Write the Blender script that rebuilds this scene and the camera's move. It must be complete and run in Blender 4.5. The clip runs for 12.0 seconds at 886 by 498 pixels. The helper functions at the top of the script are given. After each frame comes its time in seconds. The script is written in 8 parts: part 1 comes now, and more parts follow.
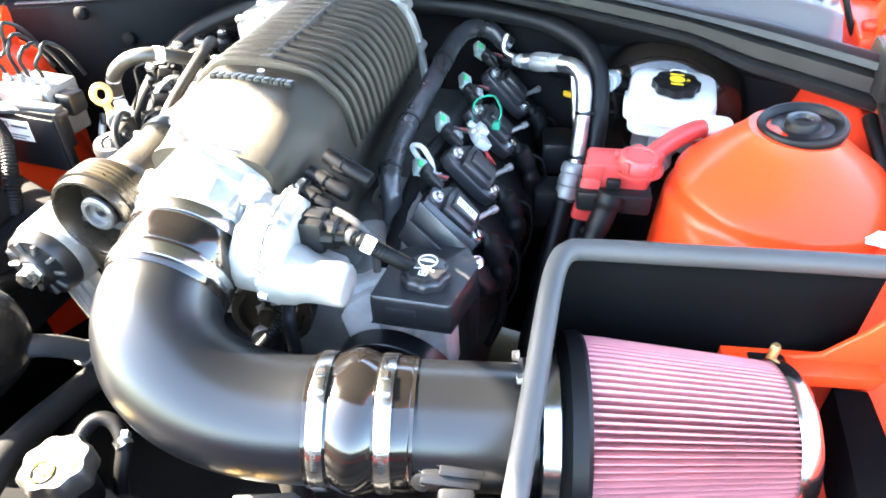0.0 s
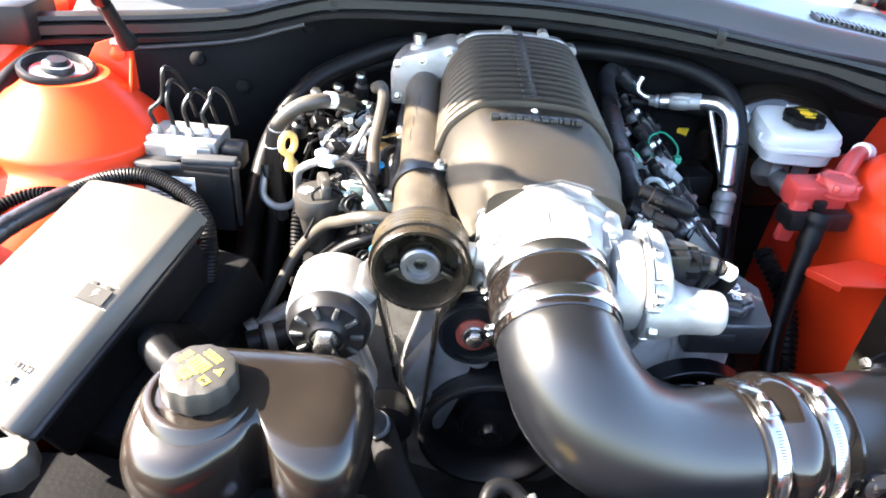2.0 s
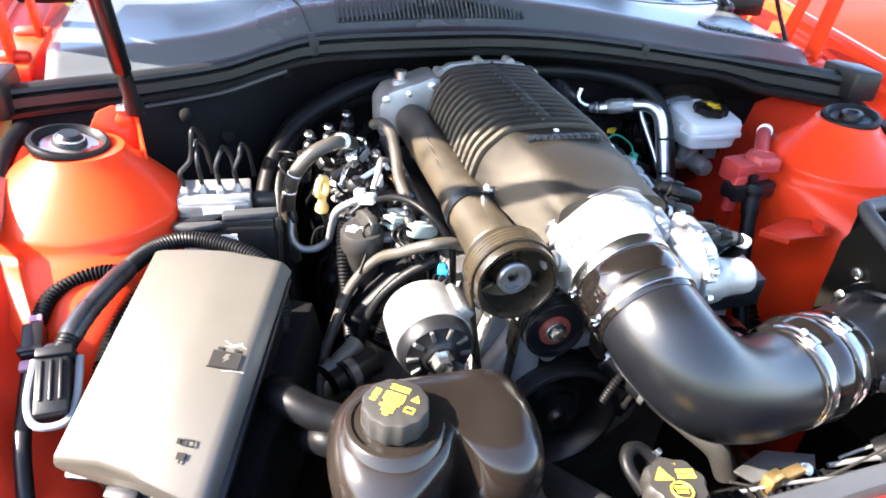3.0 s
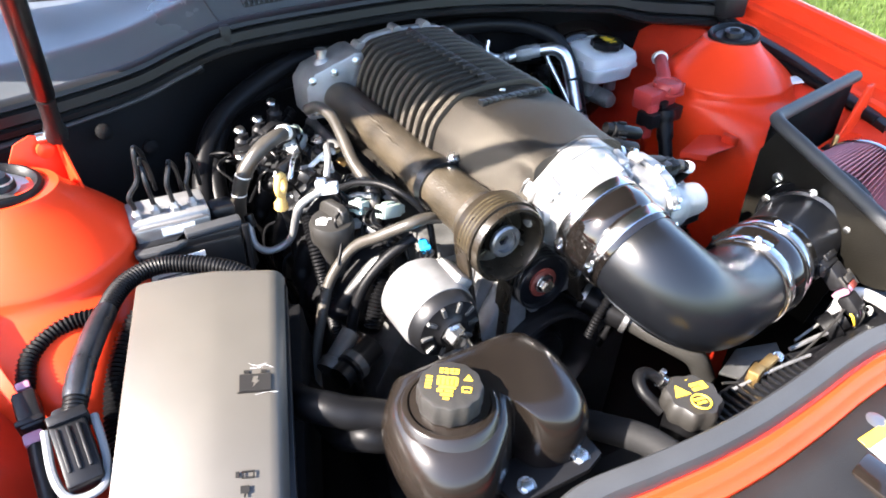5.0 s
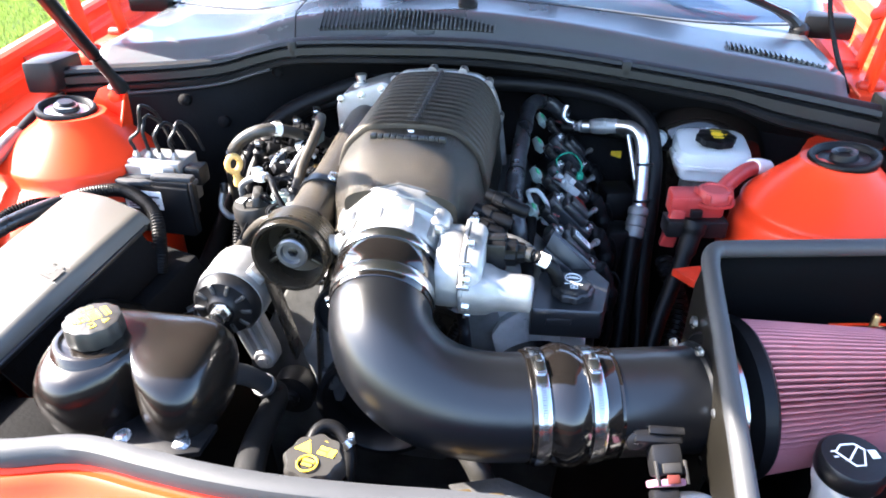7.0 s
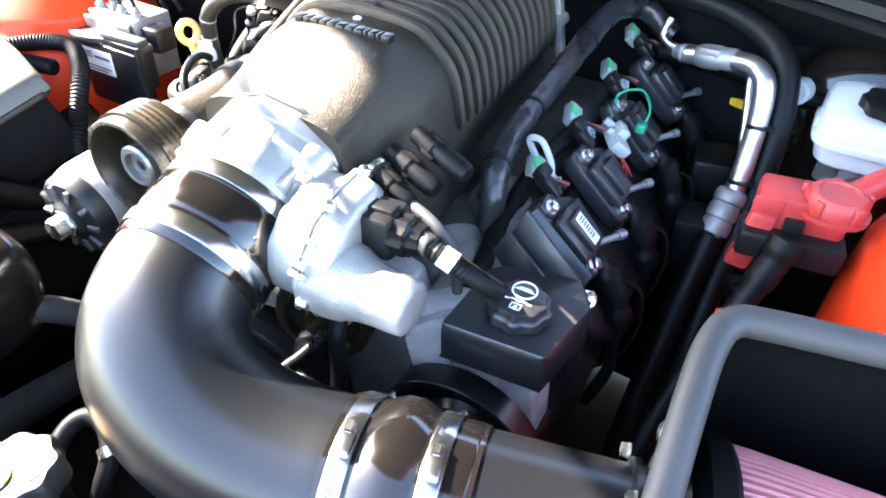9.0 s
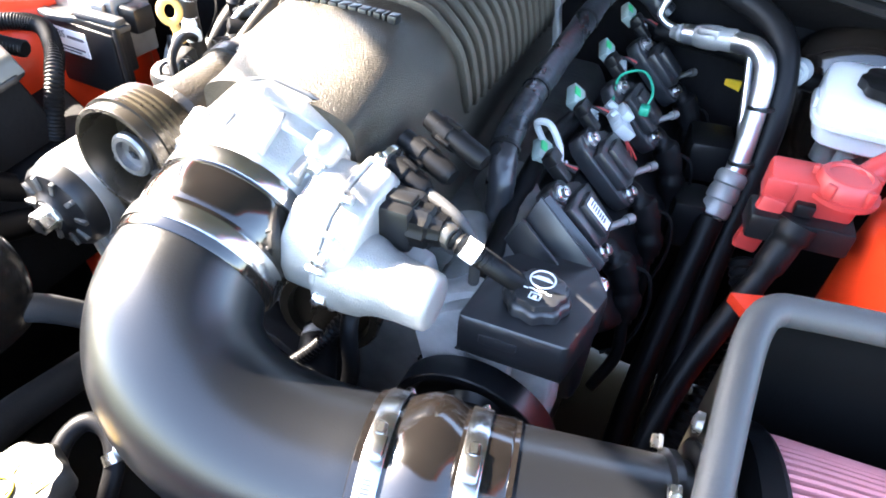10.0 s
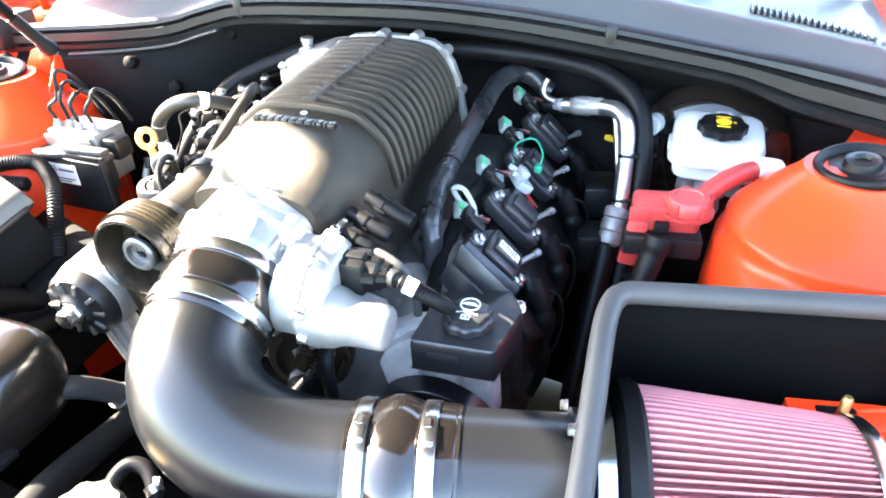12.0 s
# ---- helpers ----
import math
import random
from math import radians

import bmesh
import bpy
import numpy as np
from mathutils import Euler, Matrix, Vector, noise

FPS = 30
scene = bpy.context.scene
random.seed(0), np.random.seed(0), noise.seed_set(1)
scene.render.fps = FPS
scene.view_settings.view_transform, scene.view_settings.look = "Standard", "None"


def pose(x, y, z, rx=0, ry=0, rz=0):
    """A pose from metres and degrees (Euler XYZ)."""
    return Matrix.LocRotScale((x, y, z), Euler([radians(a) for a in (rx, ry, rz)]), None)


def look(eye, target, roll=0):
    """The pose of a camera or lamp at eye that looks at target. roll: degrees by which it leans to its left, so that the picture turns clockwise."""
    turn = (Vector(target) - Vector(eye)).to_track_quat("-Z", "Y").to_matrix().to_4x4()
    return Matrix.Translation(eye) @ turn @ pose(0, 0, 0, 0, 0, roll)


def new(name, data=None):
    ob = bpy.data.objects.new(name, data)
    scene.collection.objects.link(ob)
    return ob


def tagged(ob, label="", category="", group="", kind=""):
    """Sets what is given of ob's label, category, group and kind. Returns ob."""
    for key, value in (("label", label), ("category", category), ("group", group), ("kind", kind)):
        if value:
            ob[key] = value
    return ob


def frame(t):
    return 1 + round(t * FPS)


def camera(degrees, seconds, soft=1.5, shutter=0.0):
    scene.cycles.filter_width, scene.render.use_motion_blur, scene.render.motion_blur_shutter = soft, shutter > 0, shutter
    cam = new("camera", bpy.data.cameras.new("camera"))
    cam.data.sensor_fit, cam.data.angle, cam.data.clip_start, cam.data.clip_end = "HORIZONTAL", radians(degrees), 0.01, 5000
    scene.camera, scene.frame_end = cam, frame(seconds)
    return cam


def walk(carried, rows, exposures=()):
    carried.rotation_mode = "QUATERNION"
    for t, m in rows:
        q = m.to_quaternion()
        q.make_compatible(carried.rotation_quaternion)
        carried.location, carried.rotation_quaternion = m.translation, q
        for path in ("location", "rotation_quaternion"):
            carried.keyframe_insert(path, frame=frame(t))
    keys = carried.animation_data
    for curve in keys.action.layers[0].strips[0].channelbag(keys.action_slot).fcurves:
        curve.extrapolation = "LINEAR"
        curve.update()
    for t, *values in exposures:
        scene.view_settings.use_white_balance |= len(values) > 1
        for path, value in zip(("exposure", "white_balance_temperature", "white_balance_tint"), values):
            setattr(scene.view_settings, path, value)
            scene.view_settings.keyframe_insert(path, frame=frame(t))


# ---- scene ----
cam = camera(67.8, 12.0, soft=1.8)
METRES, EYE, TILT, LEAN, TURN = 2.5, 1.25, -38.0, 0.0, 15.85
ROWS = [
    (0.0, 0.0, 0.0, 0.0, 0.0, 0.0, -0.0),
    (0.5, -0.0395, -0.0235, -0.0167, -3.55, 5.08, -0.25),
    (1.0, -0.0922, -0.0394, -0.0326, -8.59, 7.72, 2.7),
    (1.5, -0.1436, 0.0009, -0.0148, -13.16, 6.32, 5.2),
    (2.0, -0.1928, 0.0268, 0.0047, -14.17, 3.55, 5.28),
    (2.5, -0.2573, 0.0245, 0.0151, -21.09, 3.52, 11.54),
    (2.7, -0.2755, 0.0283, 0.018, -24.07, 2.99, 13.0),
    (4.3, -0.3306, 0.0643, 0.059, -39.25, -3.36, 24.79),
    (4.5, -0.3311, 0.0645, 0.0562, -38.59, -3.76, 24.19),
    (5.0, -0.3349, 0.0572, 0.0518, -40.37, -6.33, 25.77),
    (5.5, -0.2939, 0.0102, 0.0147, -30.94, 4.67, 21.9),
    (6.0, -0.2329, -0.0285, -0.0211, -22.14, 6.32, 17.48),
    (6.5, -0.1705, -0.0276, -0.0175, -15.16, 5.78, 10.02),
    (7.0, -0.1038, -0.0421, -0.0316, -5.86, 8.08, 3.89),
    (7.5, -0.0349, -0.0569, -0.0416, 3.43, 8.48, -1.71),
    (7.7, -0.0211, -0.0446, -0.0353, 4.94, 8.35, -2.66),
    (9.3, -0.0081, 0.0735, 0.0088, 8.76, -3.05, -9.77),
    (9.5, -0.0137, 0.0748, 0.0083, 6.96, -3.43, -8.97),
    (10.0, -0.0179, 0.0691, 0.0083, 5.94, -2.47, -8.51),
    (10.5, -0.0154, 0.0619, 0.0086, 5.09, -1.08, -8.27),
    (11.0, -0.0224, 0.0547, 0.0076, 4.04, -0.97, -7.75),
    (11.5, -0.0275, 0.0344, 0.0014, 1.41, 0.44, -5.61),
    (12.0, -0.0049, 0.0077, -0.0026, 2.64, 4.3, -0.48),
]
EXPOSURES = [(0.0, 4.84, 6950, 7), (1.0, 4.56, 6850, 9), (1.5, 4.14, 6700, 10), (2.5, 3.42, 6400, 12), (4.5, 2.78, 6100, 13), (5.0, 2.76, 6100, 13), (5.5, 2.88, 5920, 13), (6.5, 3.10, 6020, 13), (7.5, 3.53, 6130, 12),
             (9.5, 4.24, 6550, 12), (10.5, 4.30, 6550, 12), (12.0, 4.63, 6900, 9)]
walk(cam, [(t, pose(0.3735, -0.70, EYE, TILT, LEAN, TURN) @ pose(METRES * x, METRES * y, METRES * z, 90 + pitch, roll, yaw)) for t, x, y, z, yaw, pitch, roll in ROWS], EXPOSURES)

# ---- light ----
SUN_AZ, SUN_EL = 0.5, 36.8      # degrees; azimuth 0: the sun stands over the car's right side (minus x), positive: further back
world = bpy.data.worlds.new("sky")
scene.world = world
world.use_nodes = True
wn = world.node_tree.nodes
sky = wn.new("ShaderNodeTexSky")
sky.sky_type, sky.sun_disc = "NISHITA", False
sky.dust_density, sky.ozone_density, sky.air_density = 1.2, 0.8, 0.95
sky.sun_elevation, sky.sun_rotation = radians(SUN_EL), radians(270 + SUN_AZ)
world.node_tree.links.new(sky.outputs[0], wn["Background"].inputs[0])
wn["Background"].inputs[1].default_value = 0.15
lamp = bpy.data.lights.new("sun", "SUN")
lamp.energy, lamp.angle, lamp.color = 5.6, radians(0.6), (1.0, 0.89, 0.75)
sun = new("sun", lamp)
SUN_WAY = Vector((-math.cos(radians(SUN_AZ)) * math.cos(radians(SUN_EL)), math.sin(radians(SUN_AZ)) * math.cos(radians(SUN_EL)), math.sin(radians(SUN_EL))))
sun.matrix_world = look(SUN_WAY * 20, (0, 0, 0))

# ---- materials ----


def mat(name, col, rough=0.5, metal=0.0, var=0.18, big=9.0, bump=0.15, fine=350.0, rvar=0.12, coat=0.0, spec=0.5, dirt=None):
    """A surface with slow stains (big), fine grain (fine) in relief, and uneven gloss."""
    m = bpy.data.materials.new(name)
    m.use_nodes = True
    nt = m.node_tree
    b = nt.nodes["Principled BSDF"]
    tc = nt.nodes.new("ShaderNodeTexCoord")
    n1 = nt.nodes.new("ShaderNodeTexNoise")
    n1.inputs["Scale"].default_value, n1.inputs["Detail"].default_value = big, 6
    n2 = nt.nodes.new("ShaderNodeTexNoise")
    n2.inputs["Scale"].default_value, n2.inputs["Detail"].default_value = fine, 3
    for n in (n1, n2):
        nt.links.new(tc.outputs["Object"], n.inputs["Vector"])
    ramp = nt.nodes.new("ShaderNodeValToRGB")
    lo = [c * (1 - var) for c in col] if dirt is None else dirt
    ramp.color_ramp.elements[0].position, ramp.color_ramp.elements[1].position = 0.32, 0.66
    ramp.color_ramp.elements[0].color = (*lo, 1)
    ramp.color_ramp.elements[1].color = (*[min(1, c * (1 + var * 0.6)) for c in col], 1)
    nt.links.new(n1.outputs["Fac"], ramp.inputs[0])
    nt.links.new(ramp.outputs[0], b.inputs["Base Color"])
    mr = nt.nodes.new("ShaderNodeMapRange")
    mr.inputs["To Min"].default_value, mr.inputs["To Max"].default_value = max(0.02, rough - rvar), min(1, rough + rvar)
    nt.links.new(n1.outputs["Fac"], mr.inputs["Value"])
    nt.links.new(mr.outputs[0], b.inputs["Roughness"])
    b.inputs["Metallic"].default_value = metal
    b.inputs["Specular IOR Level"].default_value = spec
    b.inputs["Coat Weight"].default_value = coat
    b.inputs["Coat Roughness"].default_value = 0.06
    if bump:
        bp = nt.nodes.new("ShaderNodeBump")
        bp.inputs["Strength"].default_value, bp.inputs["Distance"].default_value = bump, 0.0012
        nt.links.new(n2.outputs["Fac"], bp.inputs["Height"])
        nt.links.new(bp.outputs[0], b.inputs["Normal"])
    return m


RED = mat("red_paint", (0.75, 0.045, 0.0105), 0.36, 0.0, 0.08, 4, 0.03, 900, 0.06, coat=0.10, spec=0.16)
RED_DULL = mat("red_primer", (0.56, 0.034, 0.012), 0.45, 0.0, 0.2, 7, 0.06, 500, 0.1, coat=0.1, spec=0.3)
BLACK_WRINKLE = mat("wrinkle_black", (0.0105, 0.0092, 0.0078), 0.42, 0.0, 0.2, 8, 0.8, 900, 0.05, spec=0.52)
BLACK_WRINKLE.node_tree.nodes["Principled BSDF"].inputs["Specular Tint"].default_value = (1.0, 0.90, 0.74, 1)
BLACK_SATIN = mat("satin_black", (0.0045, 0.0050, 0.0062), 0.29, 0.0, 0.2, 6, 0.07, 700, 0.05, spec=0.5)
COIL = mat("coil_plastic", (0.018, 0.0185, 0.0205), 0.33, 0.0, 0.35, 14, 0.1, 1200, spec=0.6)
BLACK_PLASTIC = mat("black_plastic", (0.0075, 0.0075, 0.0083), 0.38, 0.0, 0.35, 14, 0.08, 1600, spec=0.28)
BLACK_GLOSS = mat("glossy_plastic", (0.010, 0.0075, 0.006), 0.11, 0.0, 0.3, 9, 0.04, 120, 0.05)
GRILLE = mat("dull_cover_plastic", (0.012, 0.012, 0.0125), 0.68, 0.0, 0.3, 12, 0.25, 900, spec=0.16)
RUBBER = mat("rubber", (0.0045, 0.0045, 0.005), 0.42, 0.0, 0.35, 18, 0.15, 900, spec=0.14)
RUBBER_GREY = mat("grey_rubber", (0.036, 0.037, 0.039), 0.55, 0.0, 0.15, 10, 0.15, 500, spec=0.3)
STRIP = mat("weathered_strip_rubber", (0.0085, 0.009, 0.0095), 0.42, 0.0, 0.25, 14, 0.2, 600, spec=0.28)
SILICONE = mat("black_silicone", (0.006, 0.005, 0.0045), 0.12, 0.0, 0.2, 25, 0.06, 90, 0.05, coat=0.15)
FOAM = mat("insulation", (0.0045, 0.0045, 0.005), 0.75, 0.0, 0.4, 8, 0.6, 160, spec=0.1)
COWL = mat("grey_cowl_plastic", (0.066, 0.073, 0.080), 0.28, 0.0, 0.15, 5, 0.12, 700, 0.06, spec=0.9)
FUSE = mat("dusty_black_lid", (0.074, 0.067, 0.056), 0.42, 0.0, 0.2, 6, 0.08, 1500, 0.06, spec=0.35)
ALU = mat("cast_aluminium", (0.29, 0.287, 0.283), 0.46, 0.6, 0.25, 30, 0.35, 700, 0.10)
TAPE = mat("taped_loom", (0.016, 0.017, 0.020), 0.30, 0.0, 0.4, 40, 0.5, 180, 0.12)
CAST_BLACK = mat("rough_black_casting", (0.036, 0.028, 0.0175), 0.40, 0.0, 0.35, 30, 0.7, 420, 0.08)
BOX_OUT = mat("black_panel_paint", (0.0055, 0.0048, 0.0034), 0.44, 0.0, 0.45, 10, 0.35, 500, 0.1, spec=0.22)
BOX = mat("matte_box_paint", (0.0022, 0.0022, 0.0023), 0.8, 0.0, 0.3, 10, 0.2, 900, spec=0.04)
CLAMP = mat("stainless_band", (0.52, 0.52, 0.53), 0.20, 1.0, 0.12, 40, 0.05, 300, 0.06)
PULLEY = mat("worn_dark_pulley", (0.020, 0.0155, 0.0105), 0.28, 0.2, 0.3, 25, 0.1, 500, 0.08)
TAN = mat("tan_belt_print", (0.034, 0.026, 0.013), 0.40, 0.0, 0.3, 80, 0.1, 500)
TANK = mat("sooty_tank_plastic", (0.0115, 0.009, 0.0072), 0.22, 0.0, 0.4, 12, 0.05, 200, 0.06, coat=0.04, spec=0.40)
CAST_PALE = mat("pale_rough_casting", (0.58, 0.58, 0.58), 0.5, 0.25, 0.3, 25, 0.4, 300, 0.1)
PRESSED = mat("pressed_mark", (0.012, 0.011, 0.010), 0.6, 0.0, 0.1, 10, 0.05, 900, spec=0.2)
ALU_BRIGHT = mat("machined_aluminium", (0.74, 0.74, 0.75), 0.33, 1.0, 0.12, 30, 0.2, 300, 0.10)
DARK_METAL = mat("dark_machined_steel", (0.22, 0.22, 0.225), 0.35, 0.8, 0.25, 40, 0.1, 400)
ALU_DARK = mat("dull_aluminium", (0.27, 0.27, 0.27), 0.5, 0.8, 0.35, 22, 0.5, 250)
ZINC = mat("zinc_bolt", (0.70, 0.70, 0.69), 0.28, 1.0, 0.2, 60, 0.1, 300)
FILTER = mat("pink_filter_gauze", (0.42, 0.150, 0.158), 0.75, 0.0, 0.15, 10, 0.5, 1500)
WHITE_PLASTIC = mat("translucent_white_tank", (0.60, 0.62, 0.62), 0.35, 0.0, 0.08, 12, 0.08, 300)
WHITE_LABEL = mat("white_label", (0.80, 0.80, 0.78), 0.5, 0.0, 0.05, 20, 0.0)
INK = mat("label_ink", (0.10, 0.10, 0.12), 0.6, 0.0, 0.1, 20, 0.0)
YELLOW = mat("yellow_print", (0.80, 0.52, 0.03), 0.5, 0.0, 0.12, 60, 0.0)
YELLOW_LOOP = mat("yellow_plastic", (0.66, 0.42, 0.13), 0.4, 0.0, 0.1, 30, 0.05)
GREEN_CONN = mat("green_connector", (0.03, 0.42, 0.15), 0.4, 0.0, 0.2, 40, 0.05)
SHELL = mat("translucent_grey_shell", (0.27, 0.33, 0.30), 0.4, 0.0, 0.15, 40, 0.05)
CAP = mat("dull_cap_plastic", (0.021, 0.0195, 0.0175), 0.46, 0.0, 0.25, 14, 0.2, 500, spec=0.5)
GREY_CONN = mat("grey_connector", (0.34, 0.36, 0.36), 0.45, 0.0, 0.15, 40, 0.05)
LEVER = mat("lever_grey", (0.17, 0.18, 0.19), 0.45, 0.0, 0.15, 40, 0.05)
BLUE_CONN = mat("blue_connector", (0.02, 0.28, 0.58), 0.4, 0.0, 0.2, 40, 0.05)
PINK_CONN = mat("pink_connector", (0.36, 0.17, 0.25), 0.4, 0.0, 0.2, 40, 0.05)
GREEN_WIRE = mat("green_wire", (0.01, 0.22, 0.13), 0.4, 0.0, 0.1, 40, 0.0)
RED_CONN = mat("red_plastic", (0.40, 0.036, 0.032), 0.45, 0.0, 0.15, 20, 0.1, 400)
GREY_HOSE = mat("dusty_hose", (0.024, 0.023, 0.021), 0.36, 0.0, 0.25, 16, 0.25, 500)
# paler, browner copy of the dusty hose, with sunlight put into the colour
SUNLIT_DUSTY_HOSE = mat("sunlit_dusty_hose", (0.042, 0.037, 0.030), 0.40, 0.0, 0.25, 16, 0.25, 500)
BLOCK = mat("engine_casting", (0.095, 0.095, 0.092), 0.5, 0.5, 0.5, 18, 0.6, 200)
DUST_DISC = mat("dark_red_disc", (0.10, 0.018, 0.012), 0.5, 0.0, 0.3, 30, 0.2, 300)
ORANGE = mat("orange_tag", (0.80, 0.20, 0.02), 0.5, 0.0, 0.1, 20, 0.0)
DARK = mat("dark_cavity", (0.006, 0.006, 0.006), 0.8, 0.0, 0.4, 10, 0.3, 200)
BRASS = mat("aged_brass", (0.45, 0.30, 0.12), 0.4, 0.9, 0.3, 30, 0.2, 300)

# ---- building ----
HOME = {}


def thing(name, at, label, category, group="", kind=""):
    """An Empty at the foot of a thing; its parts hang under it."""
    ob = new(name)
    ob.empty_display_size = 0.03
    ob.location = at
    HOME[ob.name] = Vector(at)
    return tagged(ob, label, category, group, kind)


def mesh_of(name, bm, m, home, smooth=40):
    bmesh.ops.recalc_face_normals(bm, faces=bm.faces)
    if home.length:
        bmesh.ops.translate(bm, verts=bm.verts, vec=-home)
    me = bpy.data.meshes.new(name)
    bm.to_mesh(me)
    bm.free()
    me.materials.append(m)
    if smooth:
        me.polygons.foreach_set("use_smooth", [True] * len(me.polygons))
        me.set_sharp_from_angle(angle=radians(smooth))
    return me


def part(name, bm, m, parent, label="", smooth=40, thick=0.0):
    """Links a bmesh, given in the place's own metres, as one mesh under a thing or a part."""
    home = HOME[parent.name]
    ob = new(name, mesh_of(name, bm, m, home, smooth))
    ob.parent = parent
    HOME[ob.name] = home
    if thick:
        so = ob.modifiers.new("thickness", "SOLIDIFY")
        so.thickness, so.offset = thick, 0
    return tagged(ob, label)


def single(name, bm, m, label, category, group="", kind="", smooth=40, thick=0.0):
    """A thing, or a piece of the setting, that is one mesh."""
    lo = Vector((min(v.co.x for v in bm.verts), min(v.co.y for v in bm.verts), min(v.co.z for v in bm.verts)))
    hi = Vector((max(v.co.x for v in bm.verts), max(v.co.y for v in bm.verts), max(v.co.z for v in bm.verts)))
    home = Vector(((lo.x + hi.x) / 2, (lo.y + hi.y) / 2, lo.z))
    ob = new(name, mesh_of(name, bm, m, home, smooth))
    ob.location = home
    HOME[ob.name] = home
    if thick:
        so = ob.modifiers.new("thickness", "SOLIDIFY")
        so.thickness, so.offset = thick, 0
    return tagged(ob, label, category, group, kind)


def frame_of(axis, up=(0, 0, 1)):
    a = Vector(axis).normalized()
    u = Vector(up)
    if abs(a.dot(u.normalized())) > 0.97:
        u = Vector((0, 1, 0))
    s = u.cross(a).normalized()
    return s, a.cross(s).normalized(), a


def spline(pts, k=8):
    """Catmull-Rom through the points."""
    p = [Vector(q) for q in pts]
    if len(p) < 3:
        return [p[0].lerp(p[-1], i / k) for i in range(k + 1)]
    p = [2 * p[0] - p[1], *p, 2 * p[-1] - p[-2]]
    out = []
    for i in range(1, len(p) - 2):
        for j in range(k):
            t = j / k
            a, b, c, d = p[i - 1:i + 3]
            out.append(0.5 * (2 * b + (c - a) * t + (2 * a - 5 * b + 4 * c - d) * t * t + (3 * b - a - 3 * c + d) * t ** 3))
    out.append(p[-2])
    return out


def rings(bm, rows, cap=True, closed=True):
    """Skins rows of points, one ring after the other."""
    vs = [[bm.verts.new(q) for q in r] for r in rows]
    n = len(vs[0])
    for a, b in zip(vs, vs[1:]):
        for i in range(n if closed else n - 1):
            j = (i + 1) % n
            bm.faces.new((a[i], a[j], b[j], b[i]))
    if cap and closed:
        bm.faces.new(list(reversed(vs[0])))
        bm.faces.new(vs[-1])
    return vs


def sweep(bm, pts, r, n=10, cap=True, flat=1.0):
    """A round bar along points; r: one radius or one for each point; flat: height over width."""
    pts = [Vector(p) for p in pts]
    rr = r if isinstance(r, (list, tuple)) else [r] * len(pts)
    t0 = (pts[1] - pts[0]).normalized()
    s, u, _ = frame_of(t0)
    rows = []
    for i, p in enumerate(pts):
        t = (pts[min(i + 1, len(pts) - 1)] - pts[max(i - 1, 0)]).normalized()
        s = (s - t * s.dot(t)).normalized()
        u = t.cross(s)
        rows.append([p + rr[i] * (math.cos(2 * math.pi * k / n) * s + flat * math.sin(2 * math.pi * k / n) * u) for k in range(n)])
    return rings(bm, rows, cap)


def hose(bm, pts, r, k=8, n=10):
    sweep(bm, spline(pts, k), r, n)


def loom(bm, pts, r, pitch=0.0045, n=8, depth=0.13):
    """A corrugated sleeve."""
    dense = spline(pts, 14)
    path, total = [dense[0]], 0.0
    for a, b in zip(dense, dense[1:]):
        total += (b - a).length
    steps = max(6, int(total / pitch) * 2)
    acc, seg, want = 0.0, 0, total / steps
    out, d = [dense[0]], 0.0
    for a, b in zip(dense, dense[1:]):
        ln = (b - a).length
        while acc + ln >= want * len(out) and len(out) <= steps:
            out.append(a.lerp(b, (want * len(out) - acc) / max(ln, 1e-9)))
        acc += ln
    sweep(bm, out, [r * (1 + (depth if i % 2 else -depth)) for i in range(len(out))], n)


def lathe(bm, o, axis, prof, n=32, up=(0, 0, 1), lobes=0, lobe=0.0):
    """Turns a profile of (height, radius) about an axis through o; lobes makes the rim wavy."""
    s, u, a = frame_of(axis, up)
    o = Vector(o)
    rows = []
    for h, r in prof:
        rows.append([o + a * h + max(r, 1e-4) * (1 + lobe * math.cos(lobes * 2 * math.pi * k / n)) * (math.cos(2 * math.pi * k / n) * s + math.sin(2 * math.pi * k / n) * u) for k in range(n)])
    return rings(bm, rows)


def box(bm, c, size, b=0.003, rot=None, seg=2):
    """A box with rounded edges; rot: a 3x3 turn, or degrees about z."""
    r = rot if isinstance(rot, Matrix) else Euler((0, 0, radians(rot or 0))).to_matrix()
    got = bmesh.ops.create_cube(bm, size=1.0)
    vs = got["verts"]
    bmesh.ops.scale(bm, vec=size, verts=vs)
    if b:
        es = list({e for v in vs for e in v.link_edges})
        got = bmesh.ops.bevel(bm, geom=es, offset=min(b, min(size) * 0.45), segments=seg, profile=0.5, affect="EDGES")
        vs = list({v for f in got["faces"] for v in f.verts} | {v for v in vs if v.is_valid})
    bmesh.ops.transform(bm, matrix=Matrix.Translation(c) @ r.to_4x4(), verts=vs)
    return vs


def turn(rx=0, ry=0, rz=0):
    return Euler((radians(rx), radians(ry), radians(rz))).to_matrix()


